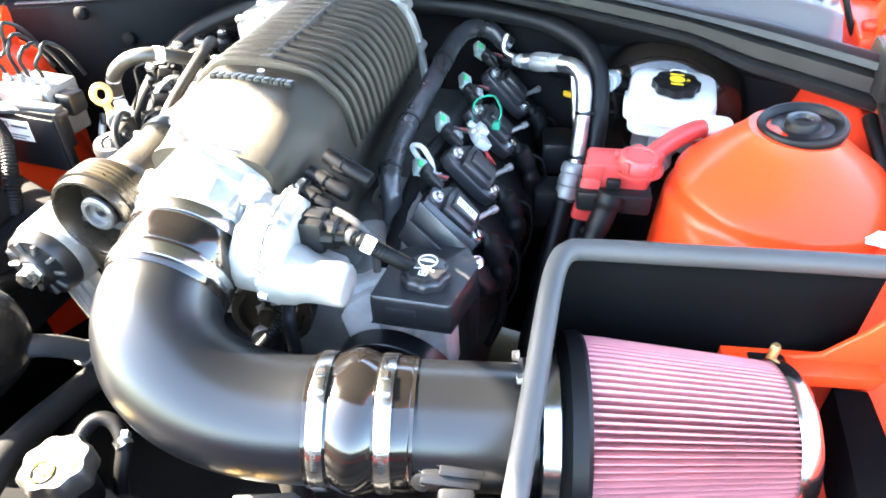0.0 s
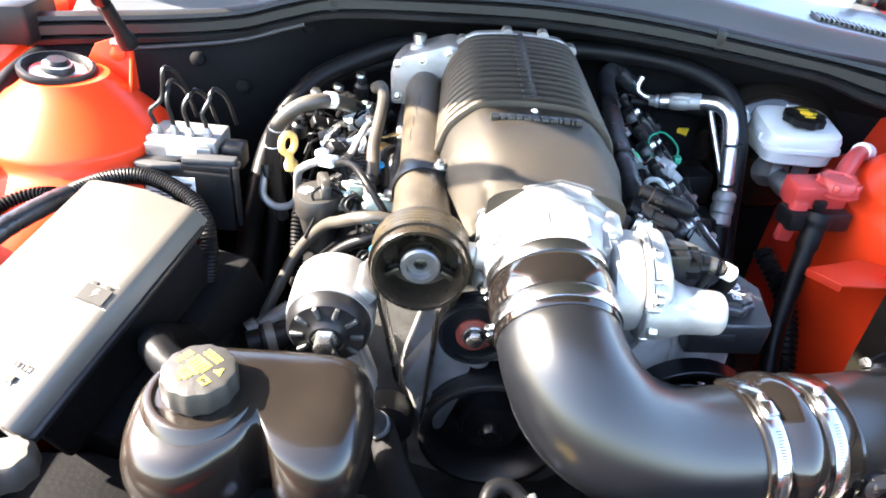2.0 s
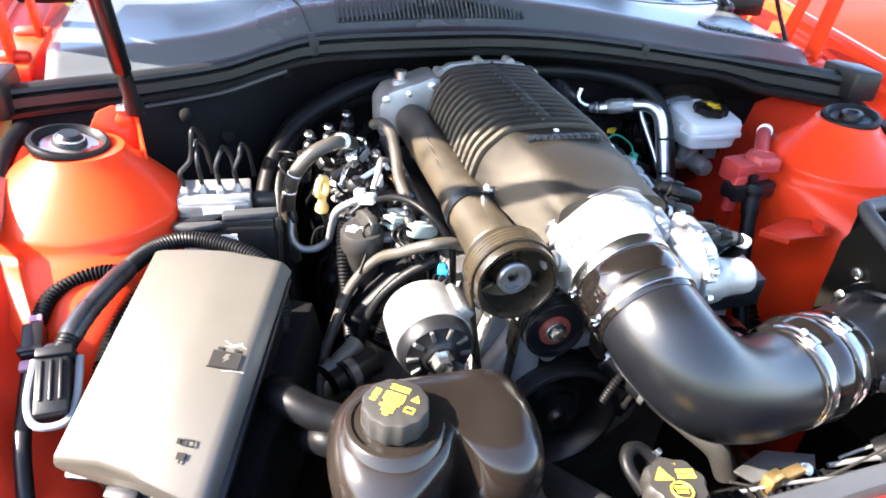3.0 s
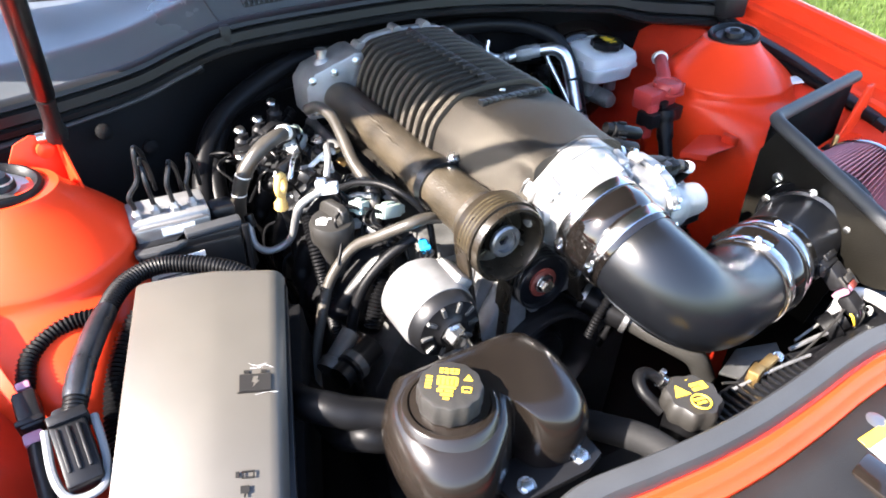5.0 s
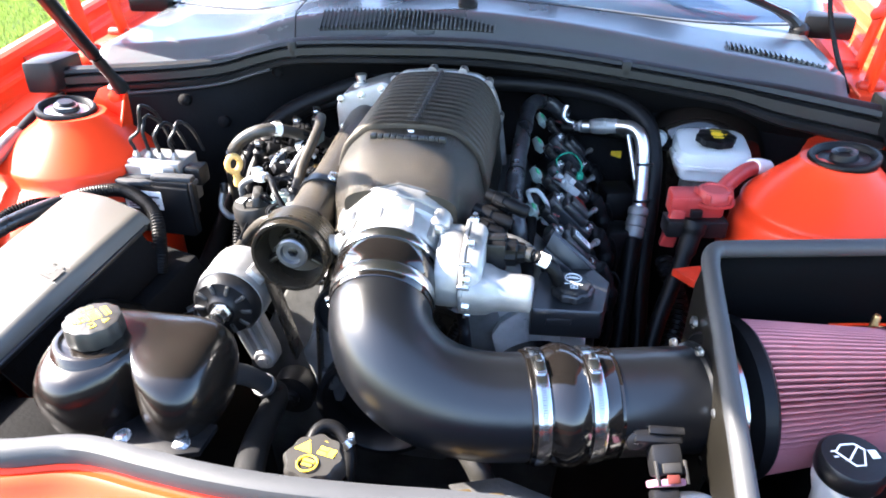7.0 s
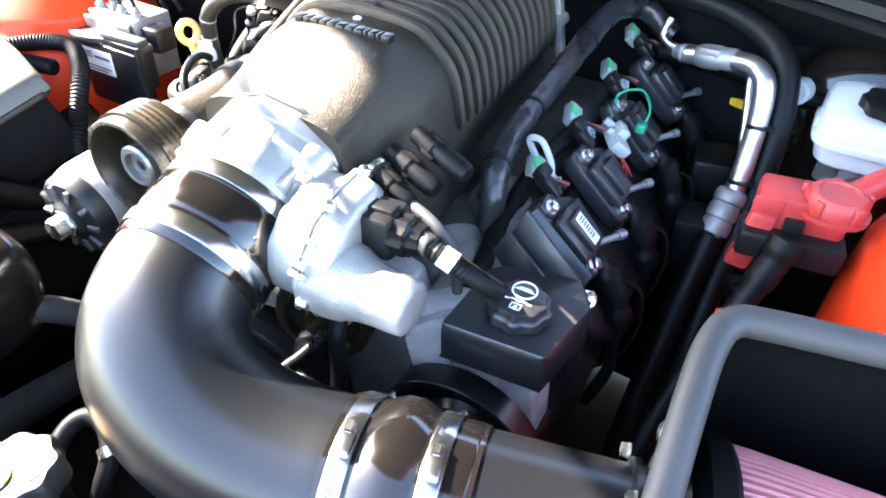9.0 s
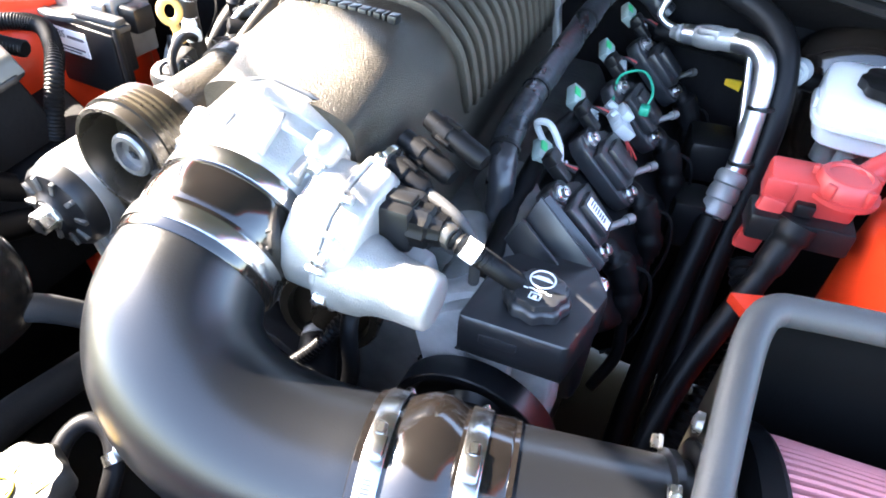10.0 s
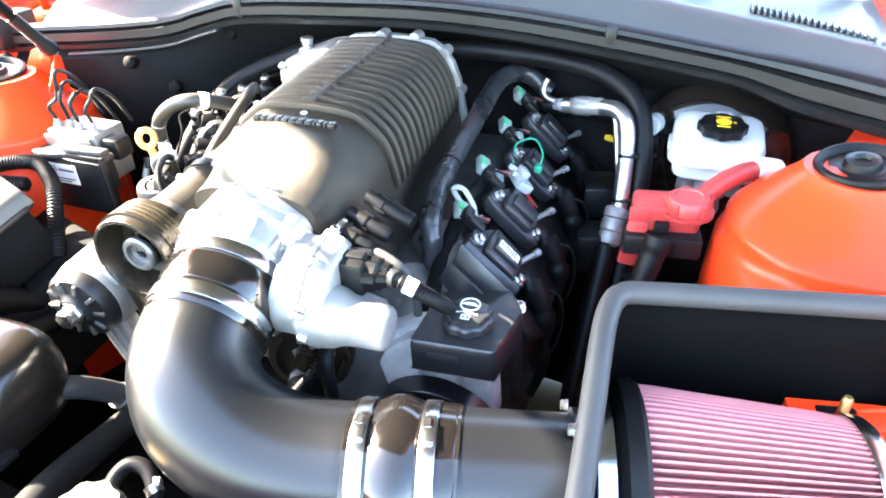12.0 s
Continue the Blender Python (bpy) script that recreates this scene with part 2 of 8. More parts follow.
def slab(bm, poly, z0, z1, b=0.0, m=None, seg=2):
    """A plate with the outline poly (x, y) from z0 to z1, set in the world by m."""
    tmp = bmesh.new()
    lo = [tmp.verts.new((x, y, z0)) for x, y in poly]
    hi = [tmp.verts.new((x, y, z1)) for x, y in poly]
    tmp.faces.new(list(reversed(lo)))
    tmp.faces.new(hi)
    n = len(poly)
    for i in range(n):
        j = (i + 1) % n
        tmp.faces.new((lo[i], lo[j], hi[j], hi[i]))
    bmesh.ops.recalc_face_normals(tmp, faces=tmp.faces)
    if b:
        bmesh.ops.bevel(tmp, geom=list(tmp.edges), offset=b, segments=seg, profile=0.5, affect="EDGES", clamp_overlap=True)
    if m is not None:
        bmesh.ops.transform(tmp, matrix=m, verts=tmp.verts)
    merge(bm, tmp)


def merge(bm, other):
    me = bpy.data.meshes.new("piece")
    other.to_mesh(me)
    other.free()
    bm.from_mesh(me)
    bpy.data.meshes.remove(me)


def oval(w, h, n=20, p=2.6):
    """A rounded oblong outline."""
    out = []
    for k in range(n):
        a = 2 * math.pi * k / n
        c, s = math.cos(a), math.sin(a)
        out.append((w * math.copysign(abs(c) ** (2 / p), c), h * math.copysign(abs(s) ** (2 / p), s)))
    return out


def bolt(bm, o, axis, r=0.005, h=0.005, washer=1.35):
    if washer:
        lathe(bm, o, axis, [(0, r * washer), (h * 0.3, r * washer)], 14)
    lathe(bm, o, axis, [(h * 0.3, r), (h * 0.95, r), (h, r * 0.85)], 6)


def axes(o, x, y):
    """The pose with origin o whose x and y run along the given ways."""
    x = Vector(x).normalized()
    z = x.cross(Vector(y)).normalized()
    y = z.cross(x)
    return Matrix(((x.x, y.x, z.x, o[0]), (x.y, y.y, z.y, o[1]), (x.z, y.z, z.z, o[2]), (0, 0, 0, 1)))


def bars(bm, m, rows, h=0.0005):
    """Print too small to read: flat bars (x, y, width, height) on a surface set by m."""
    for x, y, w, t in rows:
        slab(bm, [(x, y), (x + w, y), (x + w, y + t), (x, y + t)], 0.0, h, 0, m)


def words(name, text, m, size, mt, parent):
    """Letters of the built-in font, as a thin mesh on a surface set by m."""
    cu = bpy.data.curves.new("text", "FONT")
    cu.body, cu.size, cu.extrude, cu.align_x, cu.align_y = text, size, 0.0003, "CENTER", "CENTER"
    tmp = bpy.data.objects.new("text", cu)
    scene.collection.objects.link(tmp)
    bpy.context.view_layer.update()
    me = bpy.data.meshes.new_from_object(tmp.evaluated_get(bpy.context.evaluated_depsgraph_get()))
    bpy.data.objects.remove(tmp)
    bm = bmesh.new()
    bm.from_mesh(me)
    bmesh.ops.transform(bm, matrix=m, verts=bm.verts)
    return part(name, bm, mt, parent, smooth=0)

# ---- ground ----
GRASS = mat("grass", (0.080, 0.108, 0.028), 0.9, 0.0, 0.45, 3.0, 0.8, 60)
BLADE = mat("grass_blade", (0.090, 0.130, 0.030), 0.6, 0.0, 0.35, 5.0, 0.0, 60, spec=0.25)
# thin blades let some of the sun through
bt = BLADE.node_tree
bsdf, outp = bt.nodes["Principled BSDF"], bt.nodes["Material Output"]
leaf, blend = bt.nodes.new("ShaderNodeBsdfTranslucent"), bt.nodes.new("ShaderNodeMixShader")
leaf.inputs["Color"].default_value = (0.14, 0.21, 0.04, 1)
blend.inputs[0].default_value = 0.45
bt.links.new(bsdf.outputs[0], blend.inputs[1])
bt.links.new(leaf.outputs[0], blend.inputs[2])
bt.links.new(blend.outputs[0], outp.inputs["Surface"])
MULCH = mat("bark_mulch", (0.10, 0.055, 0.03), 0.9, 0.0, 0.5, 9.0, 0.9, 40)
PAVE = mat("weathered_stone", (0.16, 0.16, 0.15), 0.85, 0.0, 0.2, 2.0, 0.6, 90)
bm = bmesh.new()
N = 40
grid = [[bm.verts.new(((i / N - 0.5) * abs(i / N - 0.5) * 8000, (j / N - 0.5) * abs(j / N - 0.5) * 8000, 0.0)) for j in range(N + 1)] for i in range(N + 1)]
for i in range(N):
    for j in range(N):
        bm.faces.new((grid[i][j], grid[i + 1][j], grid[i + 1][j + 1], grid[i][j + 1]))
single("ground", bm, GRASS, "sunlit green lawn stretching away round the car", "lawn", kind="structure", smooth=0)
for c, size, turned in (((-5.65, 3.75, 0.01), (0.6, 0.22, 0.05), 20), ((-6.7, 4.35, 0.01), (0.6, 0.22, 0.05), 12)):
    bm = bmesh.new()
    box(bm, c, size, 0.012, turned)
    single("stepping_stone", bm, PAVE, "pale grey stepping stone set into the lawn", "stepping stone", "stones in the lawn")
bm = bmesh.new()
rng = random.Random(8)
edge = [(-6.6 + 1.6 * math.cos(a) + rng.uniform(-0.1, 0.1), 6.9 + 1.5 * math.sin(a) + rng.uniform(-0.1, 0.1)) for a in [2 * math.pi * k / 28 for k in range(28)]]
slab(bm, edge, 0.0, 0.035)
single("mulch_bed", bm, MULCH, "brown mulch bed at the lawn's edge", "flower bed", kind="structure")
for sx, sy, h in ((-6.2, 6.3, 0.5), (-7.2, 6.6, 0.6), (-5.6, 7.0, 0.55), (-6.7, 7.4, 0.7)):
    vs, fs = [], []
    for _ in range(900):
        a, b, r = rng.uniform(0, 6.283), rng.uniform(-0.2, 1.4), h * 0.75 * rng.uniform(0.55, 1.08) ** 0.6
        p = Vector((sx + r * math.cos(a) * math.cos(b), sy + r * math.sin(a) * math.cos(b), 0.10 + h * 0.3 + r * math.sin(b) * 0.9))
        d, e = Vector((rng.uniform(-1, 1), rng.uniform(-1, 1), rng.uniform(-0.3, 1))).normalized() * 0.035, Vector((rng.uniform(-1, 1), rng.uniform(-1, 1), rng.uniform(-1, 1))).normalized() * 0.016
        k = len(vs)
        vs += [p - d, p + e, p + d, p - e]
        fs.append((k, k + 1, k + 2, k + 3))
    me = bpy.data.meshes.new("shrub")
    me.from_pydata([v - Vector((sx, sy, 0)) for v in vs], [], fs)
    me.materials.append(BLADE)
    sh = thing("shrub", (sx, sy, 0.03), "small leafy green shrub in the mulch bed", "shrub", "shrubs in the bed")
    ob = new("leaves", me)
    ob.parent, ob.location = sh, (0, 0, 0)
    bm = bmesh.new()
    for k in range(5):
        a = k * 1.26
        sweep(bm, spline([(sx, sy, 0.02), (sx + 0.05 * math.cos(a), sy + 0.05 * math.sin(a), h * 0.4), (sx + 0.2 * math.cos(a), sy + 0.2 * math.sin(a), h * 0.8)], 4), [0.012] * 4 + [0.006] * 5, 6)
    part("stem", bm, MULCH, sh)


def grass_patch(name, x0, x1, y0, y1, count, seed):
    rng = random.Random(seed)
    vs, fs = [], []
    for _ in range(count):
        x, y = rng.uniform(x0, x1), rng.uniform(y0, y1)
        a, h, w = rng.uniform(0, 6.283), rng.uniform(0.03, 0.085), rng.uniform(0.003, 0.006)
        dx, dy = math.cos(a) * w, math.sin(a) * w
        lx, ly = rng.uniform(-0.035, 0.035), rng.uniform(-0.035, 0.035)
        k = len(vs)
        vs += [(x - dx, y - dy, 0), (x + dx, y + dy, 0), (x + lx * 0.4 + dx * 0.6, y + ly * 0.4 + dy * 0.6, h * 0.6), (x + lx, y + ly, h)]
        fs += [(k, k + 1, k + 2), (k, k + 2, k + 3)]
    me = bpy.data.meshes.new(name)
    me.from_pydata(vs, [], fs)
    me.materials.append(BLADE)
    return tagged(new(name, me), "short uneven green grass blades on the lawn", "grass", kind="stuff")


grass_patch("grass", 1.0, 6.5, -0.4, 6.5, 110000, 3)
grass_patch("grass", -8.0, -1.0, 0.0, 7.0, 120000, 4)

# ---- car body ----
car = thing("car_body", (0, 0, 0.0), "bright red car body with its bonnet open over the engine", "car")


def crest(y):
    return 0.952 + 0.158 * y - 0.05 * max(0.0, -y - 0.3) ** 1.5


for side, sx in (("left", 1), ("right", -1)):
    # fender: outer skin, crest, channel and inner ledge
    bm = bmesh.new()
    rows = []
    for i in range(25):
        y = -0.60 + 1.40 * i / 24
        zc = crest(y)
        tuck = max(0.0, -y - 0.30) * 0.35
        prof = [(0.915, 0.12), (0.935, 0.30), (0.955, 0.55), (0.95, 0.72), (0.925, zc - 0.115), (0.87, zc - 0.045), (0.82, zc - 0.016), (0.785, zc - 0.002), (0.772, zc), (0.764, zc - 0.003),
                (0.759, zc - 0.010), (0.757, zc - 0.026), (0.753, zc - 0.031), (0.741, zc - 0.033), (0.737, zc - 0.037), (0.735, zc - 0.054), (0.731, zc - 0.060), (0.70, zc - 0.061), (0.688, zc - 0.061), (0.681, zc - 0.065), (0.677, zc - 0.09)]
        rows.append([(sx * (x - tuck * (0.2 + 0.8 * (x - 0.66) / 0.3)), y, z) for x, z in prof])
    rings(bm, rows, cap=False, closed=False)
    part("fender", bm, RED, car, "bright red painted fender with an inner channel", thick=0.0025, smooth=25)

    # inner apron
    bm = bmesh.new()
    rows = []
    for i in range(21):
        y = -0.54 + 0.86 * i / 20
        zc = crest(y)
        low = 0.06 * max(0.0, min(1.0, (-y - 0.12) / 0.15))
        prof = [(0.50, 0.30), (0.505, 0.55), (0.515, 0.70 - low), (0.53, 0.755 - low), (0.56, 0.785 - low), (0.60, 0.80 - low), (0.635, zc - 0.10), (0.655, zc - 0.085), (0.674, zc - 0.084)]
        rows.append([(sx * x, y, z) for x, z in prof])
    rings(bm, rows, cap=False, closed=False)
    part("apron", bm, RED_DULL, car, "red painted inner apron beside the engine", thick=0.002)
    bm = bmesh.new()
    y1 = -0.26 if sx > 0 else -0.34
    rings(bm, [[(sx * x, y, z) for x, z in ((0.47, 0.30), (0.475, 0.60), (0.485, 0.690), (0.53, 0.705), (0.58, 0.715))] for y in (-0.54, -0.42, y1)], cap=False, closed=False)
    part("splash_liner", bm, BLACK_PLASTIC, car, "black plastic splash liner", thick=0.003)
    if sx < 0:
        bm = bmesh.new()
        rings(bm, [[(x, y, z) for x, z in ((-0.462, 0.29), (-0.468, 0.48), (-0.476, 0.60))] for y in (-0.335, -0.15, 0.02)], cap=False, closed=False)
        part("lower_shroud", bm, FOAM, car, "matte black shroud low beside the engine", thick=0.003)
    if sx > 0:
        bm = bmesh.new()
        rings(bm, [[(x, y, z) for x, z in ((0.46, 0.30), (0.465, 0.60), (0.47, 0.735))] for y in (-0.54, -0.4, -0.235)], cap=False, closed=False)
        part("side_shroud", bm, FOAM, car, "matte black shroud beside the engine", thick=0.003)

    # strut tower
    bm = bmesh.new()
    rows = []
    for z, r in ((0.45, 0.125), (0.60, 0.122), (0.70, 0.121), (0.76, 0.120), (0.80, 0.1185), (0.828, 0.1165), (0.835, 0.114), (0.840, 0.1105), (0.848, 0.1095), (0.8545, 0.1095), (0.858, 0.1085), (0.8605, 0.1065), (0.866, 0.102), (0.880, 0.0885), (0.895, 0.0735), (0.906, 0.0620), (0.913, 0.0550), (0.919, 0.0505), (0.9235, 0.0475), (0.9235, 0.02)):
        f = min(1.0, max(0.0, (0.920 - z) / 0.075))
        g = min(1.0, max(0.0, (0.842 - z) / 0.05))
        row = []
        for k in range(72):
            a = 2 * math.pi * k / 72
            c, s = math.cos(a), math.sin(a)
            row.append((sx * (0.56 + r * c * (1 + (0.45 * f + 0.30 * g) * max(0.0, c))), r * s * (1 + (0.05 * f + 0.75 * g) * max(0.0, -s)), z))
        rows.append(row)
    rings(bm, rows)
    part("strut_tower", bm, RED, car, "smooth red domed strut tower with a stepped shoulder")

# ribs, bolt and bracket pressed into the towers
bm = bmesh.new()
slab(bm, [(0.350, -0.110), (0.378, -0.142), (0.446, -0.140), (0.458, -0.095), (0.430, -0.080)], 0.796, 0.799, 0.001)
slab(bm, [(0.350, -0.110), (0.378, -0.142), (0.380, -0.139), (0.353, -0.108)], 0.788, 0.798, 0.001)
slab(bm, [(0.440, -0.135), (0.452, -0.140), (0.452, -0.110), (0.440, -0.115)], 0.795, 0.812, 0.002)
part("bracket", bm, RED_DULL, car, "red sheet-metal bracket on the tower's wall")
bm = bmesh.new()
slab(bm, [(-0.030, -0.05), (0.026, -0.05), (0.026, 0.02), (0.018, 0.038), (0.0, 0.044), (-0.018, 0.038), (-0.030, 0.018)], 0, 0.0035, 0.001, axes((-0.528, 0.056, 0.908), (1, 0.25, 0), (0, 0.12, 1)))
slab(bm, [(0.0, -0.03), (0.085, -0.055), (0.08, -0.045), (0.01, 0.035), (0.0, 0.030)], 0, 0.0035, 0.001, axes((-0.503, 0.062, 0.908), (0.25, -1, 0.05), (0, 0.1, 1)))
lathe(bm, (-0.518, 0.052, 0.936), (0.2, -1, 0.1), [(0, 0.009), (0.006, 0.009), (0.008, 0.005)], 14)
part("strut_bracket", bm, RED, car, "red bracket that carries the gas strut")

# cross wall under the cowl
WALL = [(-0.66, 0.105), (-0.55, 0.125), (-0.45, 0.165), (-0.36, 0.215), (-0.26, 0.265), (-0.12, 0.295), (0.02, 0.30), (0.16, 0.295), (0.30, 0.28), (0.42, 0.29), (0.55, 0.288), (0.62, 0.282), (0.66, 0.275)]
SEAL = [(-0.675, 0.125, 0.950), (-0.60, 0.145, 0.953), (-0.50, 0.168, 0.957), (-0.40, 0.19, 0.966), (-0.33, 0.20, 0.985), (-0.26, 0.207, 1.000), (-0.12, 0.21, 1.007), (0.03, 0.21, 1.010), (0.16, 0.212, 1.003), (0.28, 0.210, 0.991), (0.42, 0.205, 0.974), (0.52, 0.188, 0.964), (0.60, 0.160, 0.957), (0.665, 0.132, 0.952)]
bm = bmesh.new()
top = spline(SEAL, 4)
flat = spline([(x, y, 0) for x, y in WALL], 4)


def along(path, x):
    for a, b in zip(path, path[1:]):
        if a.x <= x <= b.x:
            return a.lerp(b, (x - a.x) / max(1e-6, b.x - a.x))
    return path[0] if x < path[0].x else path[-1]


rows = []
for i in range(61):
    x = -0.66 + 1.32 * i / 60
    t, w = along(top, x), along(flat, x)
    bulge = 0.012 * math.sin(x * 19)
    rows.append([(x, t.y + 0.012, t.z - 0.022), (x, (t.y + w.y) / 2 - 0.004, t.z - 0.048), (x, w.y + bulge, t.z - 0.095), (x, w.y + bulge * 1.5, 0.80), (x, w.y - 0.01, 0.65), (x, w.y - 0.03, 0.30)])
rings(bm, rows, cap=False, closed=False)
part("bulkhead", bm, FOAM, car, "matte black insulated wall behind the engine", thick=0.004)
for x, z in ((-0.452, 0.905), (-0.31, 0.94), (0.33, 0.93), (-0.40, 0.86)):
    bm = bmesh.new()
    y = along(flat, x).y - 0.025
    lathe(bm, (x, y + 0.01, z), (0.1, -1, 0.3), [(0, 0.010), (0.012, 0.010), (0.014, 0.008), (0.015, 0.001)], 18)
    part("push_pin", bm, FOAM, car, "round black push pin in the insulation")

# floor of the bay, closing it below
bm = bmesh.new()
box(bm, (0, -0.12, 0.28), (1.2, 0.95, 0.03), 0.004)
part("undertray", bm, DARK, car, "dark undertray far below the engine")

# front header: painted strip, black cover and slam panel
FRONT = [(-0.66, -0.49, 0.815), (-0.50, -0.535, 0.810), (-0.38, -0.550, 0.807), (-0.29, -0.546, 0.806), (-0.22, -0.529, 0.806), (-0.15, -0.536, 0.806), (-0.09, -0.542, 0.806), (-0.025, -0.544, 0.806), (0.05, -0.541, 0.806), (0.12, -0.536, 0.806), (0.18, -0.536, 0.806), (0.25, -0.549, 0.806), (0.36, -0.540, 0.806), (0.50, -0.520, 0.810), (0.66, -0.49, 0.815)]
front = spline(FRONT, 5)
bm = bmesh.new()
rows = [[(p.x, p.y + 0.012, p.z - 0.035), (p.x, p.y + 0.004, p.z - 0.014), (p.x, p.y - 0.008, p.z - 0.0135), (p.x, p.y - 0.012, p.z - 0.0168), (p.x * 1.005, p.y - 0.0145, p.z - 0.0164), (p.x * 1.01, p.y - 0.018, p.z - 0.0150), (p.x * 1.012, p.y - 0.0215, p.z - 0.0165), (p.x * 1.012, p.y - 0.025, p.z - 0.0215), (p.x * 1.012, p.y - 0.0285, p.z - 0.0285), (p.x * 1.012, p.y - 0.0315, p.z - 0.0310), (p.x * 1.012, p.y - 0.0330, p.z - 0.050)] for p in front]
rings(bm, rows, cap=False, closed=False)
part("header_panel", bm, RED, car, "glossy red header strip along the front of the bay", thick=0.002)
bm = bmesh.new()
rows = [[(p.x, p.y + 0.010, p.z - 0.036), (p.x, p.y + 0.035, p.z - 0.085), (p.x, p.y + 0.06, p.z - 0.095), (p.x, p.y + 0.085, p.z - 0.10), (p.x, p.y + 0.09, p.z - 0.16), (p.x, p.y + 0.09, 0.30)] for p in front]
rings(bm, rows, cap=False, closed=False)
part("slam_panel", bm, BLACK_PLASTIC, car, "black radiator support with ribs", thick=0.003)
for i in range(16):
    bm = bmesh.new()
    x = 0.02 + i * 0.011
    p = along(front, x)
    box(bm, (x, p.y + 0.060, p.z - 0.093), (0.004, 0.040, 0.008), 0.001)
    part("slam_rib", bm, BLACK_PLASTIC, car, "row of fine moulded ribs")
bm = bmesh.new()
rows = [[(p.x * 1.012, p.y - 0.034, p.z - 0.034), (p.x * 1.02, p.y - 0.055, p.z - 0.036), (p.x * 1.03, p.y - 0.14, p.z - 0.046), (p.x * 1.03, p.y - 0.25, p.z - 0.070), (p.x * 1.0, p.y - 0.30, p.z - 0.15), (p.x * 0.98, p.y - 0.32, p.z - 0.30), (p.x * 0.98, p.y - 0.30, 0.15)] for p in front]
rings(bm, rows, cap=False, closed=False)
cover = part("grille_cover", bm, GRILLE, car, "dark grey plastic cover in front of the header", thick=0.003)
for x, y in ((-0.21, -0.66), (0.30, -0.665), (-0.42, -0.655), (0.42, -0.655), (0.0, -0.70), (0.108, -0.590), (-0.131, -0.590)):
    bm = bmesh.new()
    z = 0.764 if y < -0.60 else 0.769
    lathe(bm, (x, y, z), (0, -0.1, 1), [(0, 0.013), (0.002, 0.013), (0.003, 0.009), (0.0035, 0.008), (0.004, 0.004)], 18)
    part("cover_clip", bm, DARK_METAL, cover, "dull metal clip in the cover")
bm = bmesh.new()
box(bm, (-0.30, -0.69, 0.764), (0.10, 0.03, 0.012), 0.004, turn(-6, 0, -8))
box(bm, (-0.16, -0.72, 0.760), (0.11, 0.03, 0.014), 0.005, turn(-6, 0, 4))
box(bm, (0.18, -0.72, 0.760), (0.12, 0.03, 0.014), 0.005, turn(-6, 0, -4))
part("cover_boss", bm, CAP, cover)
bm = bmesh.new()
slab(bm, [(0.030, -0.612), (0.066, -0.606), (0.066, -0.650), (0.030, -0.656)], 0.7600, 0.7720, 0.003)
part("latch_cover", bm, BLACK_GLOSS, cover, "square glossy black latch cover")
lab = axes((0.070, -0.594, 0.7708), (1, -0.01, 0), (0.01, 1, 0.105))
bm = bmesh.new()
slab(bm, [(0, -0.055), (0.11, -0.055), (0.11, 0), (0, 0)], 0, 0.0008, 0, lab)
sticker = part("sticker", bm, WHITE_LABEL, cover, "white and orange caution sticker with small print")
bm = bmesh.new()
slab(bm, [(0, -0.012), (0.11, -0.012), (0.11, 0), (0, 0)], 0.0008, 0.0014, 0, lab)
part("sticker_band", bm, YELLOW, sticker, "orange heading band")
bm = bmesh.new()
bars(bm, lab @ Matrix.Translation((0, 0, 0.0008)), [(0.03, -0.020 - 0.006 * i, 0.07 - 0.01 * (i % 3), 0.0022) for i in range(5)])
part("print", bm, INK, sticker)

# bonnet, open over the bay
HINGE, RISE = Vector((0, 0.42, 1.02)), 42.0
bm = bmesh.new()
rows = []
for i in range(13):
    f = i / 12
    row = []
    for j in range(17):
        u = j / 8 - 1
        start = 0.16 + 0.04 * u * u
        d = start + f * (1.30 - start)
        half = 0.76 - 0.10 * (min(d, 0.86) / 1.22) ** 2 + 0.06 * max(0.0, d - 0.86)
        dd = d * (1 - 0.10 * abs(u) ** 3)
        nose = 0.42 * max(0.0, dd - 0.80) ** 1.15
        arch = 0.05 * (1 - u * u) + 0.02 * (1 - abs(u)) * (i > 2)
        row.append((u * half, HINGE.y - dd * math.cos(radians(RISE)) + arch * math.sin(radians(RISE)) * -1, HINGE.z - nose + dd * math.sin(radians(RISE)) + arch * math.cos(radians(RISE))))
    rows.append(row)
rows = [[Vector(q) + Vector((0, 0.110, 0.032)) for q in rows[0]], [Vector(q) + Vector((0, 0.055, 0.019)) for q in rows[0]]] + rows
rings(bm, rows, cap=False, closed=False)
bonnet = part("bonnet", bm, RED, car, "open red bonnet", thick=0.02)
LINER = mat("bonnet_liner", (0.03, 0.03, 0.03), 0.8, 0.0, 0.2, 6, 0.4, 200)
bm = bmesh.new()
down = Vector((0, -math.sin(radians(RISE)), -math.cos(radians(RISE)))) * 0.022
rings(bm, [[Vector(q) + down for q in row[1:-1]] for row in rows[1:]], cap=False, closed=False)
part("bonnet_liner", bm, LINER, bonnet, "dark insulating liner", thick=0.012)

